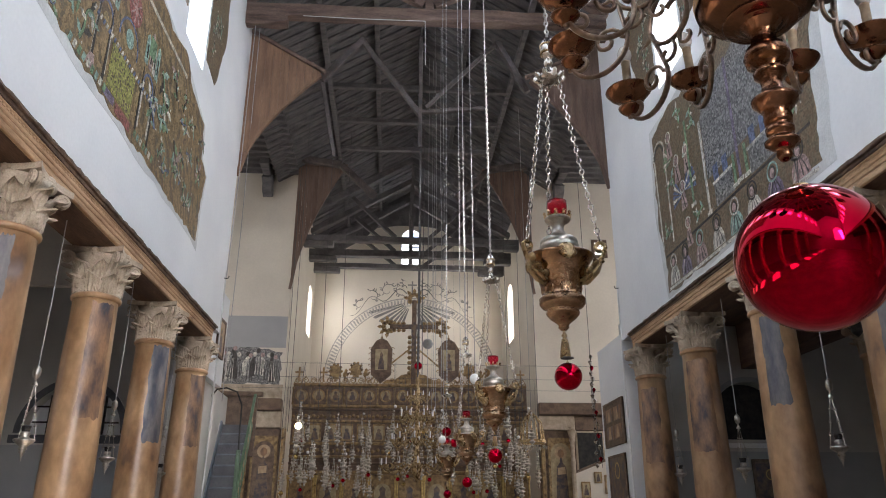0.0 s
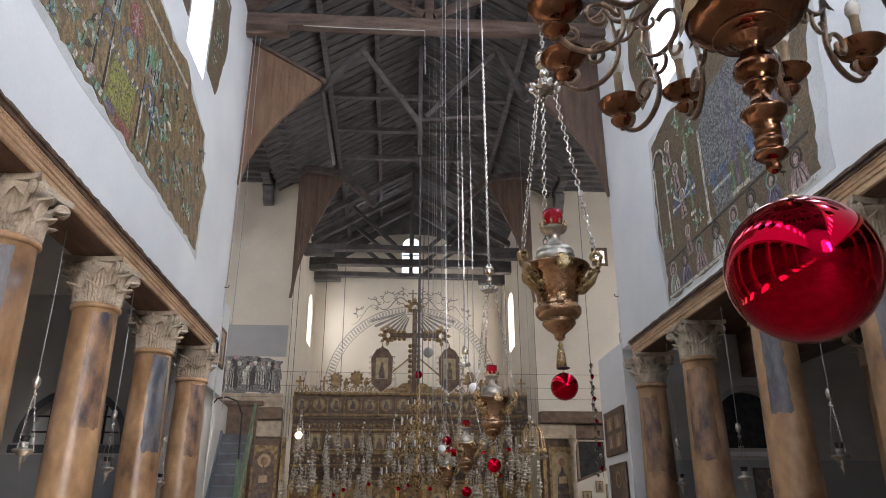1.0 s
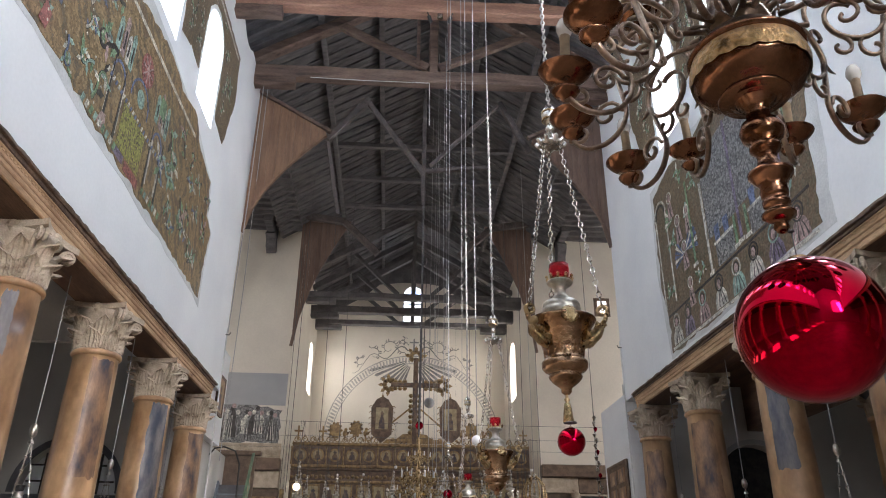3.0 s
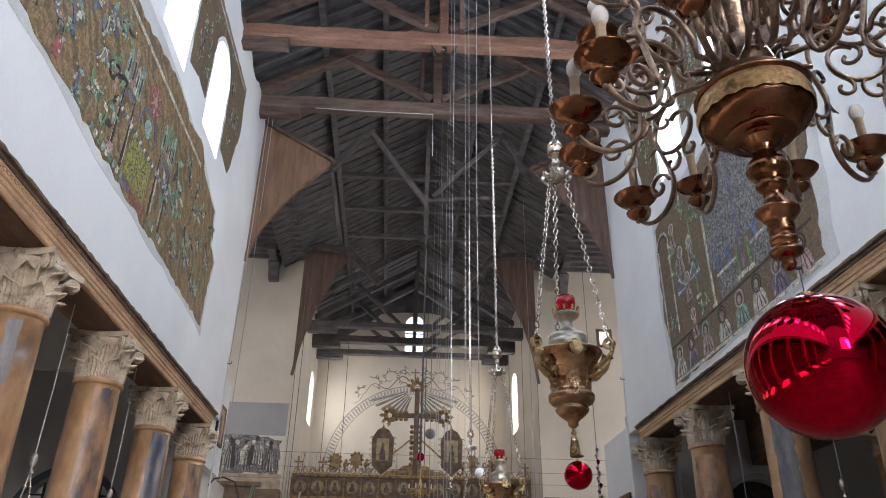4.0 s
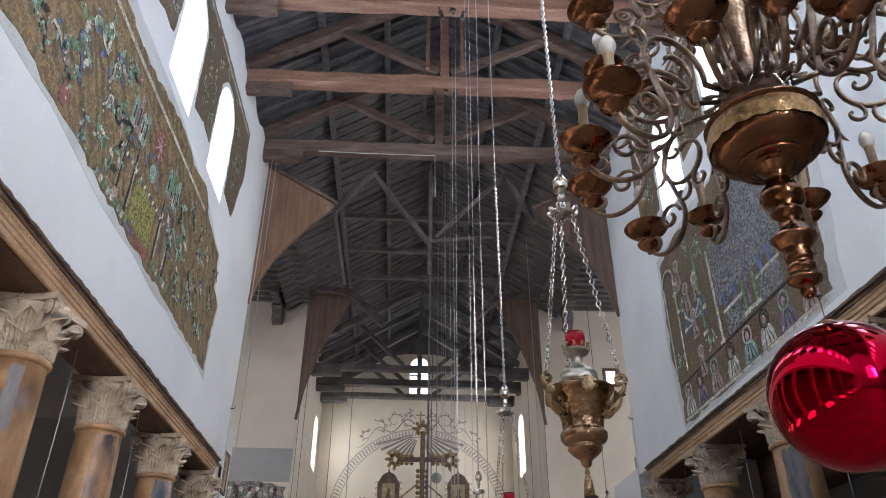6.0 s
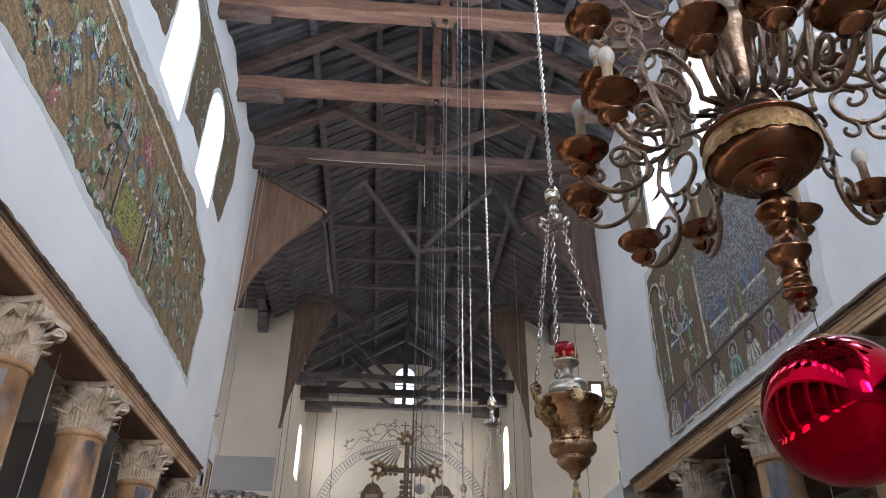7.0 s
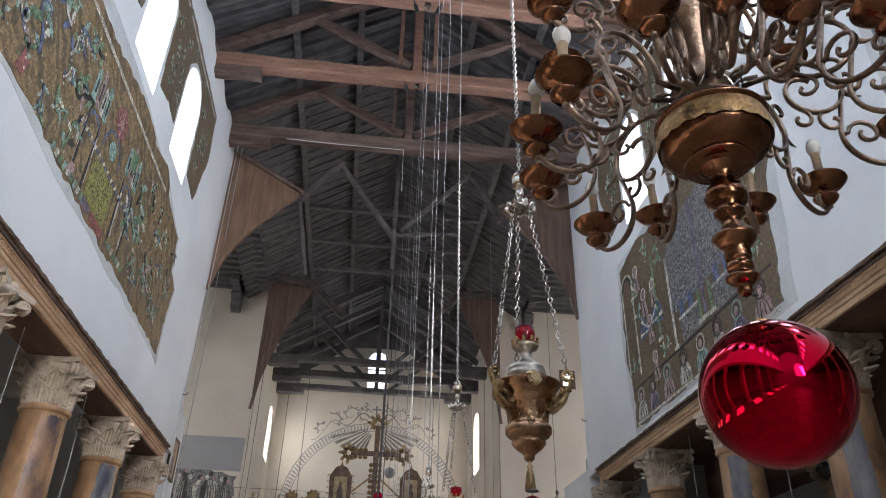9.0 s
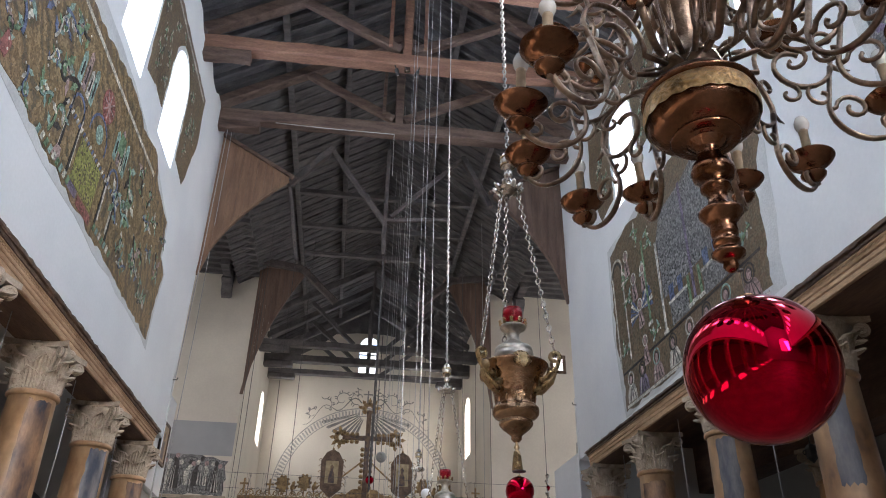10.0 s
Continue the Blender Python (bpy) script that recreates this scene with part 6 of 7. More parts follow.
BEAMS = ((21.0, 15.6), (24.0, 15.6), (26.5, 15.6), (28.9, 15.6))
far_base = stacked_lamp(pose(5.2, 26.5, 3.0))
for wy in (24.0, 26.5, 28.9):
    solid("support_wire", tube([(-16.5, wy, 6.5), (0.8, wy, 6.46), (18.2, wy, 6.5)], 0.006, 5), M_ROPE_DARK, "thin wire stretched across the crossing for lamps", "wire", "support wires")
rl = random.Random(4)
spots = []
for k in range(118):
    x = rl.uniform(-3.7, 5.3)
    y = BEAMS[(2, 3, 1, 3, 2, 3)[k % 6]][0] + rl.uniform(-0.1, 0.1)
    z = rl.uniform(2.5, 4.6) + (0.9 if abs(x - 0.9) < 1.6 and rl.random() < 0.5 else 0)
    if abs(x - 0.7) < 0.4 and y < 26:
        continue
    y = min(BEAMS, key=lambda q: abs(q[0] - y))[0]
    spots.append((x, y, min(z, 4.9)))
for k, (x, y, z) in enumerate(spots):
    s = rl.uniform(0.75, 1.15)
    o = copy_thing(far_base, pose(x, y, z, 0, 0, rl.uniform(0, 90)))
    o.scale = (s, s, s * 0.85)
    part("cord", tube([(0, 0, 0.94), (0, 0, (6.5 - z) / (s * 0.85))], 0.004 / s, 4), M_ROPE_DARK, o)
    if k % 7 < 2:
        red = k % 3 != 2
        ornament(x, y, z - 0.24 * s - 0.13, 0.07, M_REDBALL if red else M_GOLDBALL, "shiny red ball below a silver lamp" if red else "shiny gold ball below a silver lamp", 0.14)
    elif k % 7 == 3:
        ornament(x + 0.06, y, z + 0.95 * s, 0.05, M_WHITE, "white egg on a lamp cord", max(0.2, 6.45 - z - 0.95 * s))

part("cord", tube([(0, 0, 0.94), (0, 0, 3.5)], 0.004, 4), M_ROPE_DARK, far_base)

# white egg and larger ornaments among the sanctuary lamps
ornament(0.83, 7.4, 2.98, 0.05, M_WHITE, "white egg hung among the lamps", roof_z(0.83) + 0.42 - 2.98 - 0.05)
ornament(0.68, 9.9, 2.64, 0.05, M_WHITE, "white egg hung among the lamps", roof_z(0.68) + 0.42 - 2.64 - 0.05)
ornament(1.2, 16.0, 3.42, 0.1, M_REDBALL, "shiny red ball hung among the lamps", roof_z(1.2) + 0.42 - 3.42 - 0.1)
ornament(1.15, 13.5, 2.95, 0.08, M_REDBALL, "shiny red ball hung among the lamps", roof_z(1.15) + 0.42 - 2.95 - 0.08)
ornament(0.72, 20.0, 5.62, 0.11, M_REDBALL, "shiny red ball hung on a cord", roof_z(0.72) + 0.42 - 5.62 - 0.11)

# ---- far chandelier with candles ----
def tiered_chandelier(m):
    c = thing("candle_chandelier", m, "old brass chandelier with three tiers of candles", "chandelier", "far chandeliers")
    part("stem", lathe([(0, -0.35), (0.08, -0.28), (0.16, -0.15), (0.2, 0), (0.14, 0.12), (0.07, 0.2), (0.1, 0.35), (0.05, 0.45), (0.09, 0.6), (0.05, 0.75), (0.08, 1.0), (0.04, 1.2), (0.09, 1.35), (0.03, 1.6), (0.02, 2.3)], 18, None, Matrix.Diagonal((0.7, 0.7, 1, 1))), M_GILT, c, smooth=True)
    for tier, (r, z, n) in enumerate(((0.85, 0.0, 12), (0.62, 0.6, 10), (0.42, 1.15, 8))):
        bm = bmesh.new()
        tube([(x, 0, zz) for x, zz in [(0.05, z - 0.05), (r * 0.3, z + 0.08), (r * 0.5, z - 0.02), (r * 0.7, z - 0.13), (r * 0.9, z - 0.1), (r, z)]], 0.018, 5, bm)
        tube([(x, 0, zz) for x, zz in spiral(r * 0.75, z + 0.02, 0.1, 0.02, 200, -160, 10)], 0.013, 5, bm)
        me = mesh_of("arm", bm, M_GILT)
        cup = mesh_of("cup", lathe([(0, -0.03), (0.03, -0.02), (0.07, 0.02), (0.075, 0.03), (0.02, 0.02)], 12), M_GILT)
        can = mesh_of("candle", lathe([(0.018, 0.0), (0.017, 0.17), (0, 0.175)], 8), M_WHITE)
        for k in range(n):
            arm = part("arm", me, None, c, m=pose(0, 0, 0, 0, 0, 360 * k / n + 11 * tier))
            part("cup", cup, None, arm, m=pose(r, 0, z + 0.02))
            part("candle", can, None, arm, m=pose(r, 0, z + 0.04))
    part("rod", tube([(0, 0, 2.2), (0, 0, 13.6)], 0.02, 6), M_ROPE_DARK, c)
    return c


TC = tiered_chandelier(pose(0.66, 18.6, 2.85))
copy_thing(TC, pose(0.98, 26.5, 4.6))
# basket-shaped gilt chandelier on the south side
bk = thing("basket_chandelier", pose(4.75, 25.0, 0), "gilt basket-shaped chandelier with dropped chains", "chandelier")
for k in range(14):
    a = radians(360 / 14 * k)
    part("chain", tube([(0.12 * math.cos(a), 0.12 * math.sin(a), 5.0), (0.33 * math.cos(a), 0.33 * math.sin(a), 4.75), (0.42 * math.cos(a), 0.42 * math.sin(a), 4.1)], 0.02, 5), M_GILT, bk)
part("ring", lathe([(0.4, 4.05), (0.46, 4.07), (0.46, 4.16), (0.4, 4.18)], 24), M_GILT, bk)
part("top", lathe([(0, 5.15), (0.06, 5.1), (0.14, 4.98), (0.1, 4.95), (0, 4.95)], 16), M_GILT, bk)
part("cord", tube([(0, 0, 5.1), (0, 0, roof_z(4.75) + 0.42)], 0.009, 5), M_ROPE, bk)
for k in range(8):
    a = radians(45 * k)
    part("lamp_cup", lathe([(0, -0.1), (0.05, -0.04), (0.07, 0.03), (0.02, 0.03)], 10, None, pose(0.45 * math.cos(a), 0.45 * math.sin(a), 3.95)), M_SILVER, bk)

# ---- ropes ----
def rope(pts, r, material, label):
    solid("rope", tube(pts, r, 6), material, label, "rope", "hanging ropes")


for x, y, z0, r, mt in ((1.08, 9.5, 3.4, 0.008, M_ROPE), (0.99, 14.0, 3.3, 0.006, M_ROPE), (0.84, 9.0, 3.2, 0.005, M_ROPE), (1.35, 20.0, 4.5, 0.01, M_ROPE), (1.5, 25.0, 5.0, 0.01, M_ROPE), (1.37, 25.0, 5.0, 0.008, M_ROPE),
                        (1.22, 25.0, 5.0, 0.01, M_ROPE), (1.2, 21.0, 5.0, 0.009, M_ROPE), (1.41, 29.0, 5.0, 0.012, M_ROPE_DARK), (0.95, 26.0, 6.5, 0.022, M_ROPE_DARK), (1.08, 26.0, 6.5, 0.018, M_ROPE_DARK),
                        (-2.75, 28.5, 5.5, 0.014, M_ROPE_DARK), (-2.0, 28.5, 5.5, 0.014, M_ROPE_DARK), (-3.5, 26.0, 4.5, 0.012, M_ROPE_DARK), (4.3, 27.0, 5.0, 0.012, M_ROPE_DARK), (5.0, 28.0, 5.0, 0.012, M_ROPE_DARK),
                        (5.4, 27.0, 4.0, 0.012, M_ROPE_DARK), (3.0, 28.5, 5.0, 0.012, M_ROPE_DARK), (-4.12, 29.0, 5.0, 0.012, M_ROPE_DARK)):
    j = rl.uniform(-0.02, 0.02)
    rope([(x, y, z0), (x + j, y, z0 + (15.2 - z0) * 0.4), (x - j, y, z0 + (15.2 - z0) * 0.7), (x, y, roof_z(x) + 0.42)], r * (0.72 if mt is M_ROPE else 0.85), mt, "thin pale rope hanging from the roof" if mt is M_ROPE else "thin dark cord hanging from the roof")
rope([(-4.0, 17.3, 14.95), (-4.12, 17.8, 11.0), (-4.24, 18.1, 7.45)], 0.012, M_ROPE, "pale rope tied to a hook on the wall")
rope([(-3.9, 17.4, 14.95), (-4.2, 19.0, 9.0), (-4.3, 19.3, 4.5)], 0.01, M_ROPE, "pale rope beside the crossing wall")

# garland of small silver and red lamps by the south pier
gd = thing("lamp_garland", Matrix(), "string of small silver and red lamps by the pier", "garland")
for k in range(2):
    part("cord", tube([(5.25 + 0.12 * k, 19.0, 2.9), (5.22 + 0.05 * k, 19.0, 4.5), (5.25, 19.0, 6.0), (5.25, 19.0, roof_z(5.25) + 0.42)], 0.008, 5), M_ROPE_DARK, gd)
for k in range(20):
    part("bead", lathe([(0, -0.07), (0.03, -0.03), (0.055, 0.02), (0.03, 0.06), (0, 0.08)], 8, None, pose(5.24 + 0.11 * (k % 2) * (1 - k / 24), 19.0, 2.95 + 0.145 * k)), M_REDBALL if k % 4 == 1 else M_SILVER, gd)

# ---- stair and pulpit side of the crossing ----
st = thing("stair", Matrix(), "steep slate-blue wooden stair with a green rail", "stair")
for k in range(10):
    z = 1.25 + 0.3 * k
    y = 20.5 + 0.155 * k
    part("tread", box((-4.84, y, z), (-4.04, y + 0.24, z + 0.045), None, 0.008), M_STAIR, st)
    part("riser", box((-4.84, y + 0.15, z + 0.047), (-4.04, y + 0.17, z + 0.298)), M_SLATE, st)
part("string", timber((-4.86, 20.4, 1.0), (-4.86, 22.1, 4.28), 0.05, 0.3, None, 0.002, 2, 1), M_STAIR, st)
part("string", timber((-4.02, 20.4, 1.0), (-4.02, 22.1, 4.28), 0.05, 0.24, None, 0.002, 2, 1), M_GREENRAIL, st, "green painted stair string")
part("handrail", timber((-4.0, 20.5, 2.05), (-3.98, 22.1, 5.12), 0.07, 0.09, None, 0.003, 2, 2), M_GREENRAIL, st, "green painted handrail")
for k in range(9):
    part("baluster", box((-4.02, 20.6 + 0.18 * k, 1.5 + 0.345 * k), (-3.99, 20.63 + 0.18 * k, 2.3 + 0.345 * k)), M_SKIN, st)
part("newel", box((-4.05, 20.42, 0), (-3.95, 20.52, 3.4), None, 0.01), M_GREENRAIL, st)
part("loop_bar", tube([(-4.98, 20.6, 4.3), (-4.95, 20.6, 4.75), (-4.75, 20.6, 5.02), (-4.5, 20.6, 5.06), (-4.2, 20.6, 4.95), (-4.05, 20.6, 4.6), (-4.0, 20.47, 3.3)], 0.022, 7), M_IRON, st)
solid("wall_stair_side", box((-5.6, 19.0, 0), (-4.88, 22.6, 5.1)), M_AISLE, "plastered side wall by the stair", "wall", kind="structure")
dr = thing("door_pulpit", Matrix(), "dark brown wooden door at the head of the stair", "door", kind="structure")
part("leaf", box((-5.0, 22.6, 3.4), (-4.0, 22.7, 5.15), None, 0.01), M_DARKWOOD, dr)
part("head", box((-5.1, 22.5, 5.15), (-3.85, 22.72, 5.28), None, 0.01), M_DARKWOOD, dr)
# framed picture on the wall end
def framed(w, h, facing_matrix, label, inner, panelled=False):
    f = thing("framed_picture", Matrix(), label, "picture", "framed pictures")
    q = facing_matrix
    fm = M_DARKWOOD
    part("frame", slab(rect(-w / 2, -h / 2, w / 2, h / 2), 0.03, q), fm, f)
    for x0, y0, x1, y1 in ((-w / 2, -h / 2, -w / 2 + 0.07, h / 2), (w / 2 - 0.07, -h / 2, w / 2, h / 2), (-w / 2 + 0.07, h / 2 - 0.07, w / 2 - 0.07, h / 2), (-w / 2 + 0.07, -h / 2, w / 2 - 0.07, -h / 2 + 0.07)):
        part("rail", slab(rect(x0, y0, x1, y1), 0.06, q), fm, f)
    part("picture", slab(rect(-w / 2 + 0.07, -h / 2 + 0.07, w / 2 - 0.07, h / 2 - 0.07), 0.006, q @ pose(0, 0, 0.031)), inner, f)
    if panelled:
        for sx in (-1, 1):
            for sy in (-1, 1):
                q2 = q @ pose(sx * w * 0.21, sy * h * 0.2, 0.038)
                part("panel", slab(rect(-w * 0.16, -h * 0.15, w * 0.16, h * 0.15), 0.012, q2), M_FRESCO, f)
                part("painted_shape", slab([(-w * 0.07, -h * 0.13), (w * 0.07, -h * 0.13), (w * 0.04, h * 0.02), (0, h * 0.1), (-w * 0.04, h * 0.02)], 0.004, q2 @ pose(0, 0, 0.013)), M_SKIN, f)
        return f
    part("painted_shape", slab([(-w * 0.2, -h * 0.36), (w * 0.2, -h * 0.36), (w * 0.14, h * 0.02), (w * 0.05, h * 0.08), (w * 0.08, h * 0.2), (0, h * 0.27), (-w * 0.08, h * 0.2), (-w * 0.05, h * 0.08), (-w * 0.14, h * 0.02)], 0.004, q @ pose(0, 0, 0.038)), M_ICON, f)
    part("halo", strip(*ring(0, h * 0.17, w * 0.15, w * 0.03, 16), 0.003, q @ pose(0, 0, 0.043)), M_GOLD, f)
    return f


framed(0.8, 1.05, pose(0, 0, 6.3) @ on_left(-4.69) @ pose(20.0, 0, 0), "small framed icon on the crossing pier", M_SKIN)
solid("pier_north", box((-5.4, 18.9, 5.1), (-4.7, 20.8, 7.6)), M_PLASTER, "white plastered pier at the crossing", "pier", kind="structure")
solid("pier_south", box((RX, 18.3, 0), (RX + 0.6, 20.6, 6.2)), M_PLASTER, "white plastered pier at the crossing", "pier", kind="structure")
framed(1.7, 1.15, pose(0, 0, 4.05) @ on_right(RX - 0.01) @ pose(19.4, 0, 0), "dark carved frame with four painted panels on the crossing pier", M_DARKWOOD, True)
framed(1.4, 1.2, pose(0, 0, 2.65) @ on_right(RX - 0.01) @ pose(19.4, 0, 0), "glazed dark framed icon on the crossing pier", M_ICON)
# transept: mosaic, cornice, carved screen below
tm = thing("transept_mosaic", Matrix(), "worn grey figured mosaic on the transept wall", "mosaic", "wall mosaics")
part("tesserae_field", slab(ragged([(-7.6, 6.74), (-4.42, 6.72), (-4.45, 8.05), (-5.0, 8.1), (-5.7, 8.35), (-6.3, 8.5), (-7.6, 8.55)], 0.2, 0.06, 9), 0.02, facing(29.6)), M_MOSAIC_GREY, tm)
rt = random.Random(21)
for k in range(16):
    x = -7.3 + 0.18 * k + rt.uniform(-0.05, 0.05)
    h, w, z0, lean = rt.uniform(0.85, 1.35), rt.uniform(0.1, 0.17), 6.76 + rt.uniform(0, 0.3), rt.uniform(-0.14, 0.14)
    lift = facing(29.6) @ pose(0, 0, 0.022 + 0.0011 * (k % 4))
    part("figure", slab([(x - w, z0), (x + w, z0), (x + w * 0.9 + lean * 0.6, z0 + h * 0.6), (x + 0.05 + lean, z0 + h * 0.8), (x + lean, z0 + h * 0.86), (x - 0.06 + lean, z0 + h * 0.8), (x - w + lean * 0.6, z0 + h * 0.6)], 0.004, lift), (M_TESS["pale"], M_MOSAIC_GREY, M_TESS["dark"], M_MOSAIC_GREY)[k % 4], tm)
    part("head", slab(disc(x + lean, z0 + h * 0.93, 0.085, 10, 1.15), 0.004, lift @ pose(0, 0, 0.0002)), M_TESS[("rose", "pale", "dark")[k % 3]], tm)
    for q in (-0.08, 0.01, 0.09):
        part("fold", strip(*ribbon([(x + q * 1.4, z0 + 0.03), (x + q + lean * 0.3, z0 + h * 0.35), (x + q * 0.5 + lean * 0.8, z0 + h * 0.72)], 0.04), 0.003, facing(29.6) @ pose(0, 0, 0.031)), M_TESS[("dark", "dark", "pale")[k % 3]], tm)
fr = thing("carved_frieze", Matrix(), "grey carved stone frieze below the transept mosaic", "frieze")
part("slab", box((-7.6, 29.5, 6.14), (-4.3, 29.574, 6.7), None, 0.01), M_CAPITAL, fr)
for k in range(11):
    part("rosette", lathe([(0, 0.05), (0.06, 0.045), (0.11, 0.02), (0.14, 0.03), (0.17, 0.0)], 10, None, pose(-7.45 + 0.3 * k, 29.5, 6.42, 90, 0, 0)), M_CAPITAL, fr)
for z in (6.2, 6.62):
    part("moulding", box((-7.6, 29.47, z), (-4.3, 29.498, z + 0.05), None, 0.006), M_CAPITAL, fr)
solid("wall_painted_band", box((-16.5, 29.575, 8.2), (LX - 0.02, 29.597, 9.5)), M_GREYWALL, "grey painted band on the transept wall", "wall", kind="structure")
for side, X in ((-1, LX), (1, RX)):
    xs = sorted((X - side * 0.05, X + side * 6))
    c = thing("side_screen", Matrix(), "dark carved screen with icons on the transept wall", "icon screen", "side screens")
    if side < 0:
        part("cornice", box((xs[0], 29.1, 5.64), (xs[1], 29.57, 6.1), None, 0.03), M_DARKWOOD, c)
        part("architrave", box((xs[0], 29.25, 5.0), (xs[1], 29.57, 5.62), None, 0.02), M_CAPITAL, c)
    else:
        part("cornice", box((xs[0], 29.1, 5.58), (xs[1], 29.57, 6.05), None, 0.03), M_DARKWOOD, c)
        part("architrave", box((xs[0], 29.25, 5.0), (7.3, 29.57, 5.56), None, 0.02), M_CAPITAL, c)
    part("backboard", box((xs[0], 29.35, 0), (xs[1], 29.57, 4.98)), M_DARKWOOD, c)
    for k in range(4 if side < 0 else 1):
        x = X + side * ((0.5 if side < 0 else 0.75) + 1.4 * k)
        f = part("icon_panel", box((x - 0.5, 29.28, 2.2), (x + 0.5, 29.34, 4.7), None, 0.015), M_GOLDW, c)
        part("icon", slab(arch(x, 2.35, 0.8, 4.1), 0.01, facing(29.28)), M_ICON_GROUND if side > 0 else M_DARKWOOD, f)
        part("painted_shape", slab([(x - 0.25, 2.4), (x + 0.25, 2.4), (x + 0.18, 3.6), (x + 0.06, 3.75), (x, 4.05), (x - 0.06, 3.75), (x - 0.18, 3.6)], 0.006, facing(29.268)), M_ICON, f)
        part("halo", slab(disc(x, 4.12, 0.25, 18), 0.004, facing(29.267)), M_SKIN, f)
        part("painted_face", slab(disc(x, 4.1, 0.13, 12, 1.25), 0.004, facing(29.26)), M_FRESCO, f)
        part("painted_book", slab([(x - 0.16, 3.3), (x + 0.16, 3.34), (x + 0.15, 3.6), (x - 0.15, 3.56)], 0.004, facing(29.26)), M_SKIN, f)
        part("pilaster", box((x - side * 0.7 - 0.08, 29.2, 0), (x - side * 0.7 + 0.08, 29.34, 4.97), None, 0.02), M_GOLDW, c)
    if side > 0:
        part("slim_column", lathe([(0.14, 0), (0.15, 0.2), (0.09, 0.3), (0.085, 4.5), (0.12, 4.6), (0.1, 4.66), (0.16, 4.9), (0.17, 4.98)], 16, None, pose(7.12, 29.12, 0)), M_CAPITAL, c, "pale stone colonnette", smooth=True)
        part("lintel", box((7.31, 29.3, 5.0), (xs[1], 29.57, 5.56), None, 0.02), M_DARKWOOD, c)
        part("opening_frame", box((7.3, 29.3, 3.3), (8.5, 29.345, 4.97), None, 0.01), M_CAPITAL, c)
        # No hole here: the opening's darkness is a flat black panel.
        part("opening", box((7.38, 29.28, 3.3), (8.38, 29.298, 4.9)), M_IRON, c, "black panel standing for the unlit opening")
        part("wall_panel", box((8.5, 29.27, 0), (11.9, 29.345, 4.97), None, 0.01), M_CREAM, c)
        part("sloped_parapet", slab([(7.2, 0), (9.6, 0), (9.6, 4.25), (7.2, 3.35)], 0.12, facing(29.25)), M_CREAM, c, "cream plastered sloping parapet")
        part("coping", slab([(7.2, 3.35), (9.6, 4.25), (9.6, 4.35), (7.2, 3.45)], 0.16, facing(29.25)), M_DARKWOOD, c)
        for px, pz, pw, ph in ((8.05, 3.2, 0.3, 0.42), (8.5, 2.95, 0.42, 0.7), (7.55, 2.75, 0.36, 0.6)):
            f = part("small_icon", box((px - pw / 2, 29.09, pz - ph / 2), (px + pw / 2, 29.128, pz + ph / 2), None, 0.01), M_GOLDW, c)
            part("icon", box((px - pw * 0.36, 29.082, pz - ph * 0.4), (px + pw * 0.36, 29.089, pz + ph * 0.4)), M_ICON_GROUND, f)
            part("painted_shape", figure, None, f, m=pose(px, 29.08, pz) @ Matrix.Diagonal((pw * 2, 1, ph * 1.7, 1)))
# small window high in the south transept
w = thing("window_transept", Matrix(), "small bright square window with a dark frame", "window", kind="structure")
part("pane", box((8.75, 29.58, 12.55), (9.15, 29.59, 13.1)), M_PANE, w).visible_shadow = False
part("frame", slab([(8.6, 12.4), (9.3, 12.4), (9.3, 13.25), (8.6, 13.25)], 0.02, facing(29.6)), M_DARKWOOD, w)

# glowing bulb by the icon screen
b = thing("lit_bulb", pose(-2.81, 23.2, 4.36), "small lit electric bulb on a bracket", "bulb")
part("glass", lathe(ball_profile(0.1, 10), 16), glow("warm_lit_bulb", (1.0, 0.78, 0.46), 2.2), b, smooth=True)
part("stem", tube([(0, 0, 0.09), (0, 0, 1.0), (0, 0.8, 2.12)], 0.01, 5), M_ROPE_DARK, b)


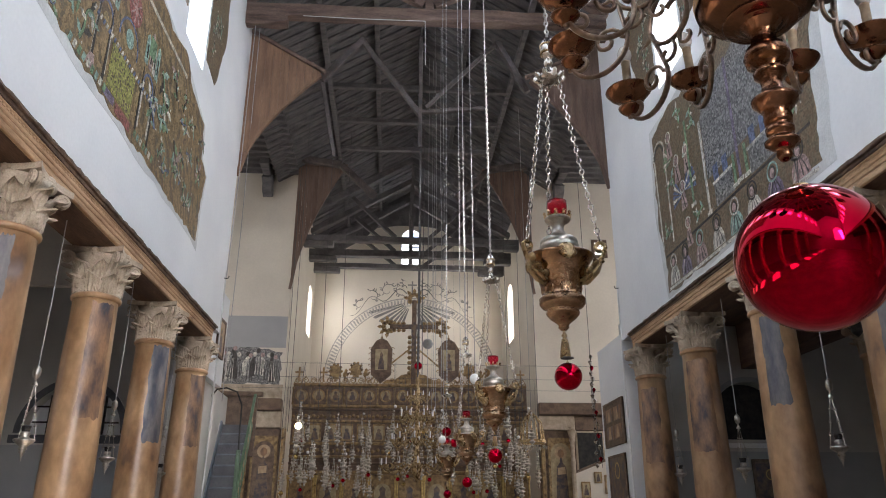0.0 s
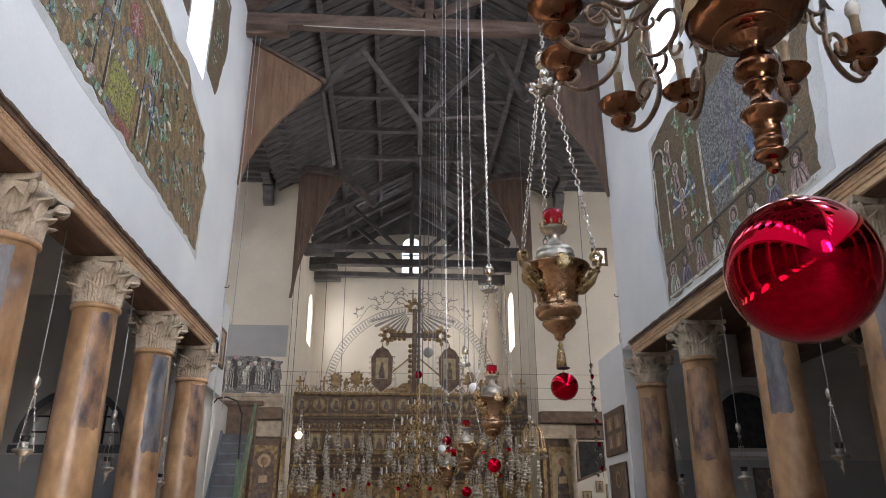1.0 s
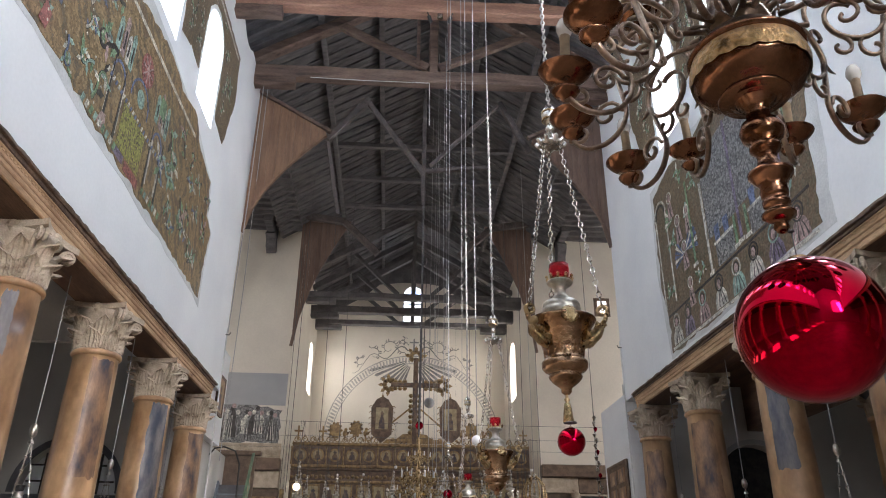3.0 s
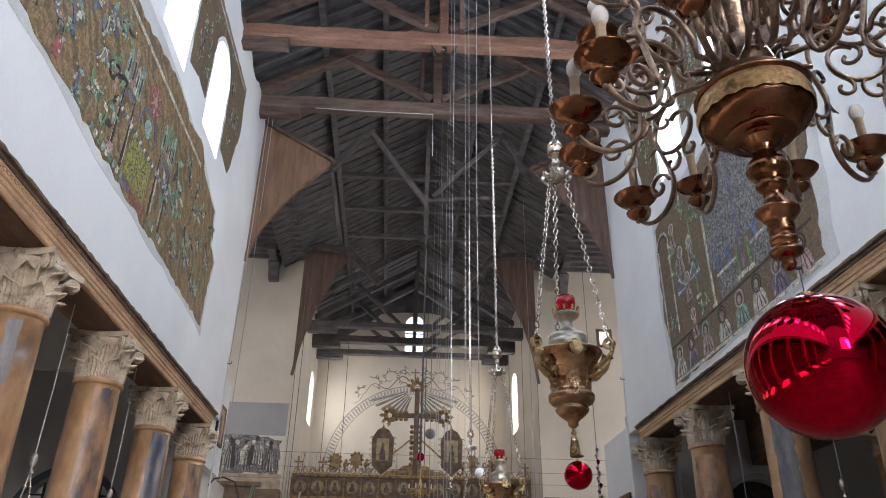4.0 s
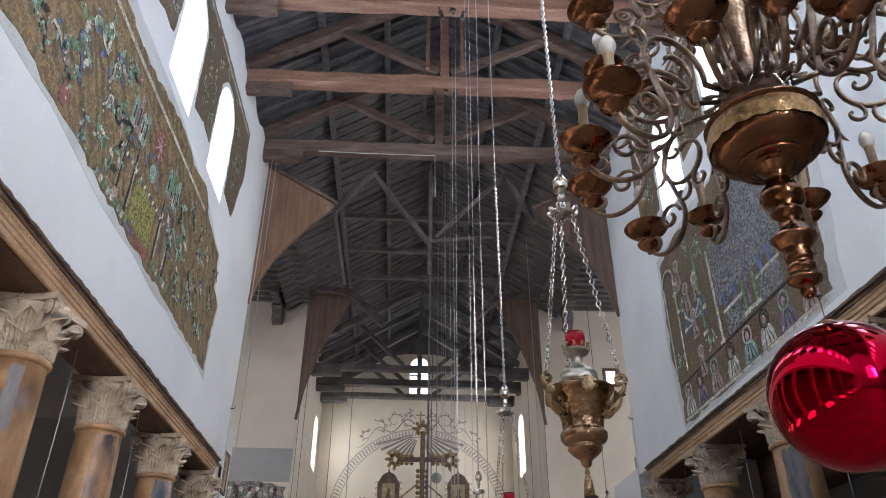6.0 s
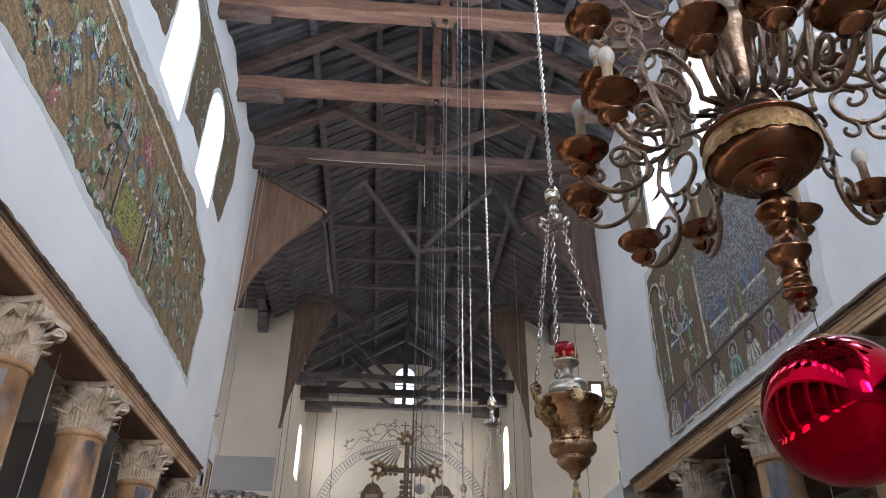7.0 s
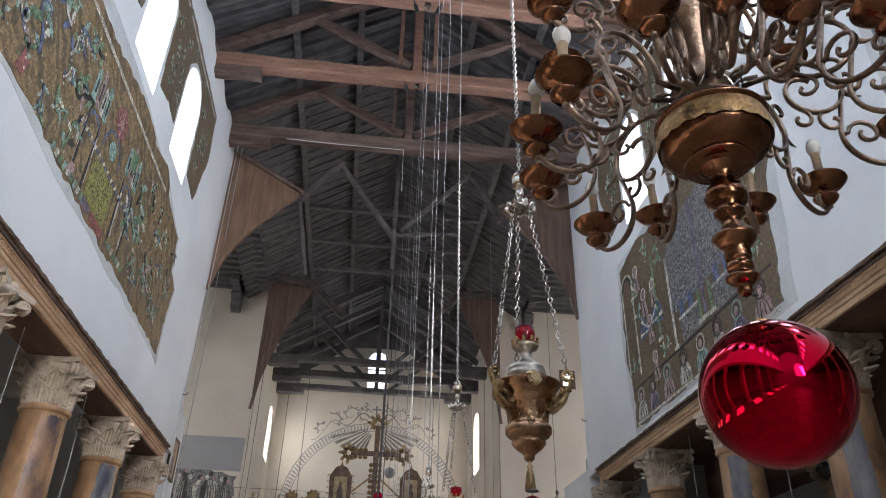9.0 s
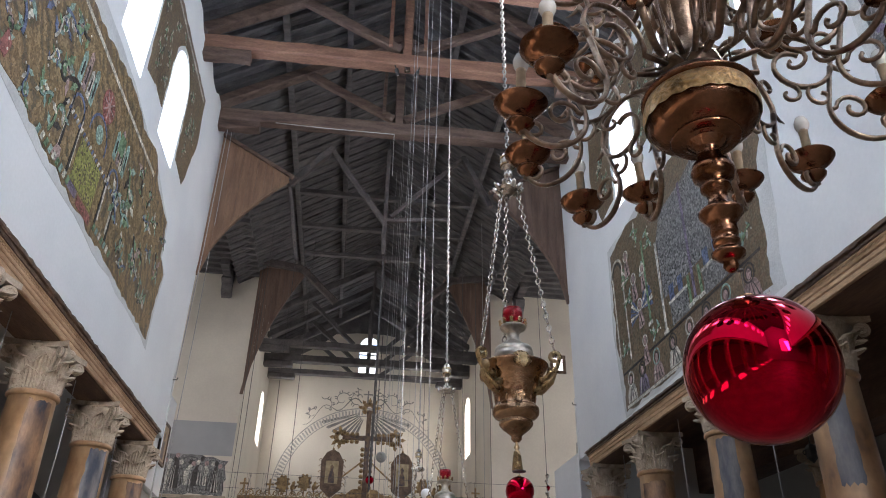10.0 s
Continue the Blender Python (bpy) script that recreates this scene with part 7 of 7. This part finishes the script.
# ---- aisles ----
w = thing("window_aisle", Matrix(), "arched aisle window with iron bars and a grey surround", "window", kind="structure")
part("surround", strip(*ring(-8.2, 3.75, 1.42, 0.17, 24, 0, 180), 0.03, facing(20.0)), M_SLATE, w)
part("sill", box((-9.7, 19.93, 3.5), (-6.7, 20.0, 3.7), None, 0.01), M_SLATE, w)
# White plaster colour on the glass stands for light coming through.
part("glass", slab(arch(-8.2, 3.72, 2.5, 3.75, 16), 0.01, facing(20.4)), M_PLASTER, w)
for x in (-8.9, -8.2, -7.5):
    part("bar", box((x - 0.025, 20.2, 3.72), (x + 0.025, 20.25, 4.75)), M_IRON, w)
for z in (4.05, 4.45):
    part("bar", box((-9.3, 20.19, z - 0.02), (-7.1, 20.24, z + 0.02)), M_IRON, w)
w = thing("niche_aisle", Matrix(), "dark arched recess with a pale sill", "niche", kind="structure")
# Back of the recess coloured near-black for the shade inside.
part("back", slab(arch(9.95, 3.72, 2.2, 4.2, 16), 0.01, facing(20.45)), M_IRON, w)
part("sill", box((8.6, 19.93, 3.5), (11.2, 20.0, 3.62), None, 0.01), M_PLASTER, w)
part("surround", strip(*ring(9.95, 4.2, 1.24, 0.12, 24, 0, 180), 0.02, facing(20.0)), M_GREYWALL, w)
framed(0.95, 1.2, facing(19.94) @ pose(10.2, 2.6, 0), "dark framed picture on the grey aisle wall", M_ICON)
# dark lanterns in the side aisles
for lx, ly, lz, drop in ((-6.6, 12.0, 5.05, 3.9), (8.4, 12.5, 4.95, 1.98)):
    ln = thing("aisle_lantern", pose(lx, ly, lz), "dark iron lantern hung in the side aisle", "lantern", "aisle lanterns")
    part("body", lathe([(0, -0.2), (0.04, -0.16), (0.1, -0.1), (0.12, 0.05), (0.08, 0.12), (0.02, 0.16)], 8), M_IRON, ln)
    part("rod", tube([(0, 0, 0.15), (0, 0, drop)], 0.012, 5), M_IRON, ln)
    for k in range(4):
        part("scroll", tube([(x, 0, z) for x, z in spiral(0.13, -0.02, 0.07, 0.015, 180, -150, 8)], 0.012, 5), M_IRON, ln, m=pose(0, 0, 0, 0, 0, 90 * k))
# conduit and hook on the wall ends
for y, x, s in ((18.12, LX, 1), (18.25, RX, -1)):
    solid("conduit", tube([(x + s * 0.02, y, 0.5), (x + s * 0.02, y, 7.6)], 0.018, 6), M_PLASTER_OLD, "pale conduit pipe down the wall end", "conduit", "conduits")
    solid("wall_hook", tube([(x + s * 0.0, y - 0.05, 7.4), (x + s * 0.09, y - 0.05, 7.4), (x + s * 0.11, y - 0.05, 7.46)], 0.014, 6), M_IRON, "small iron hook in the wall", "hook", "wall hooks")
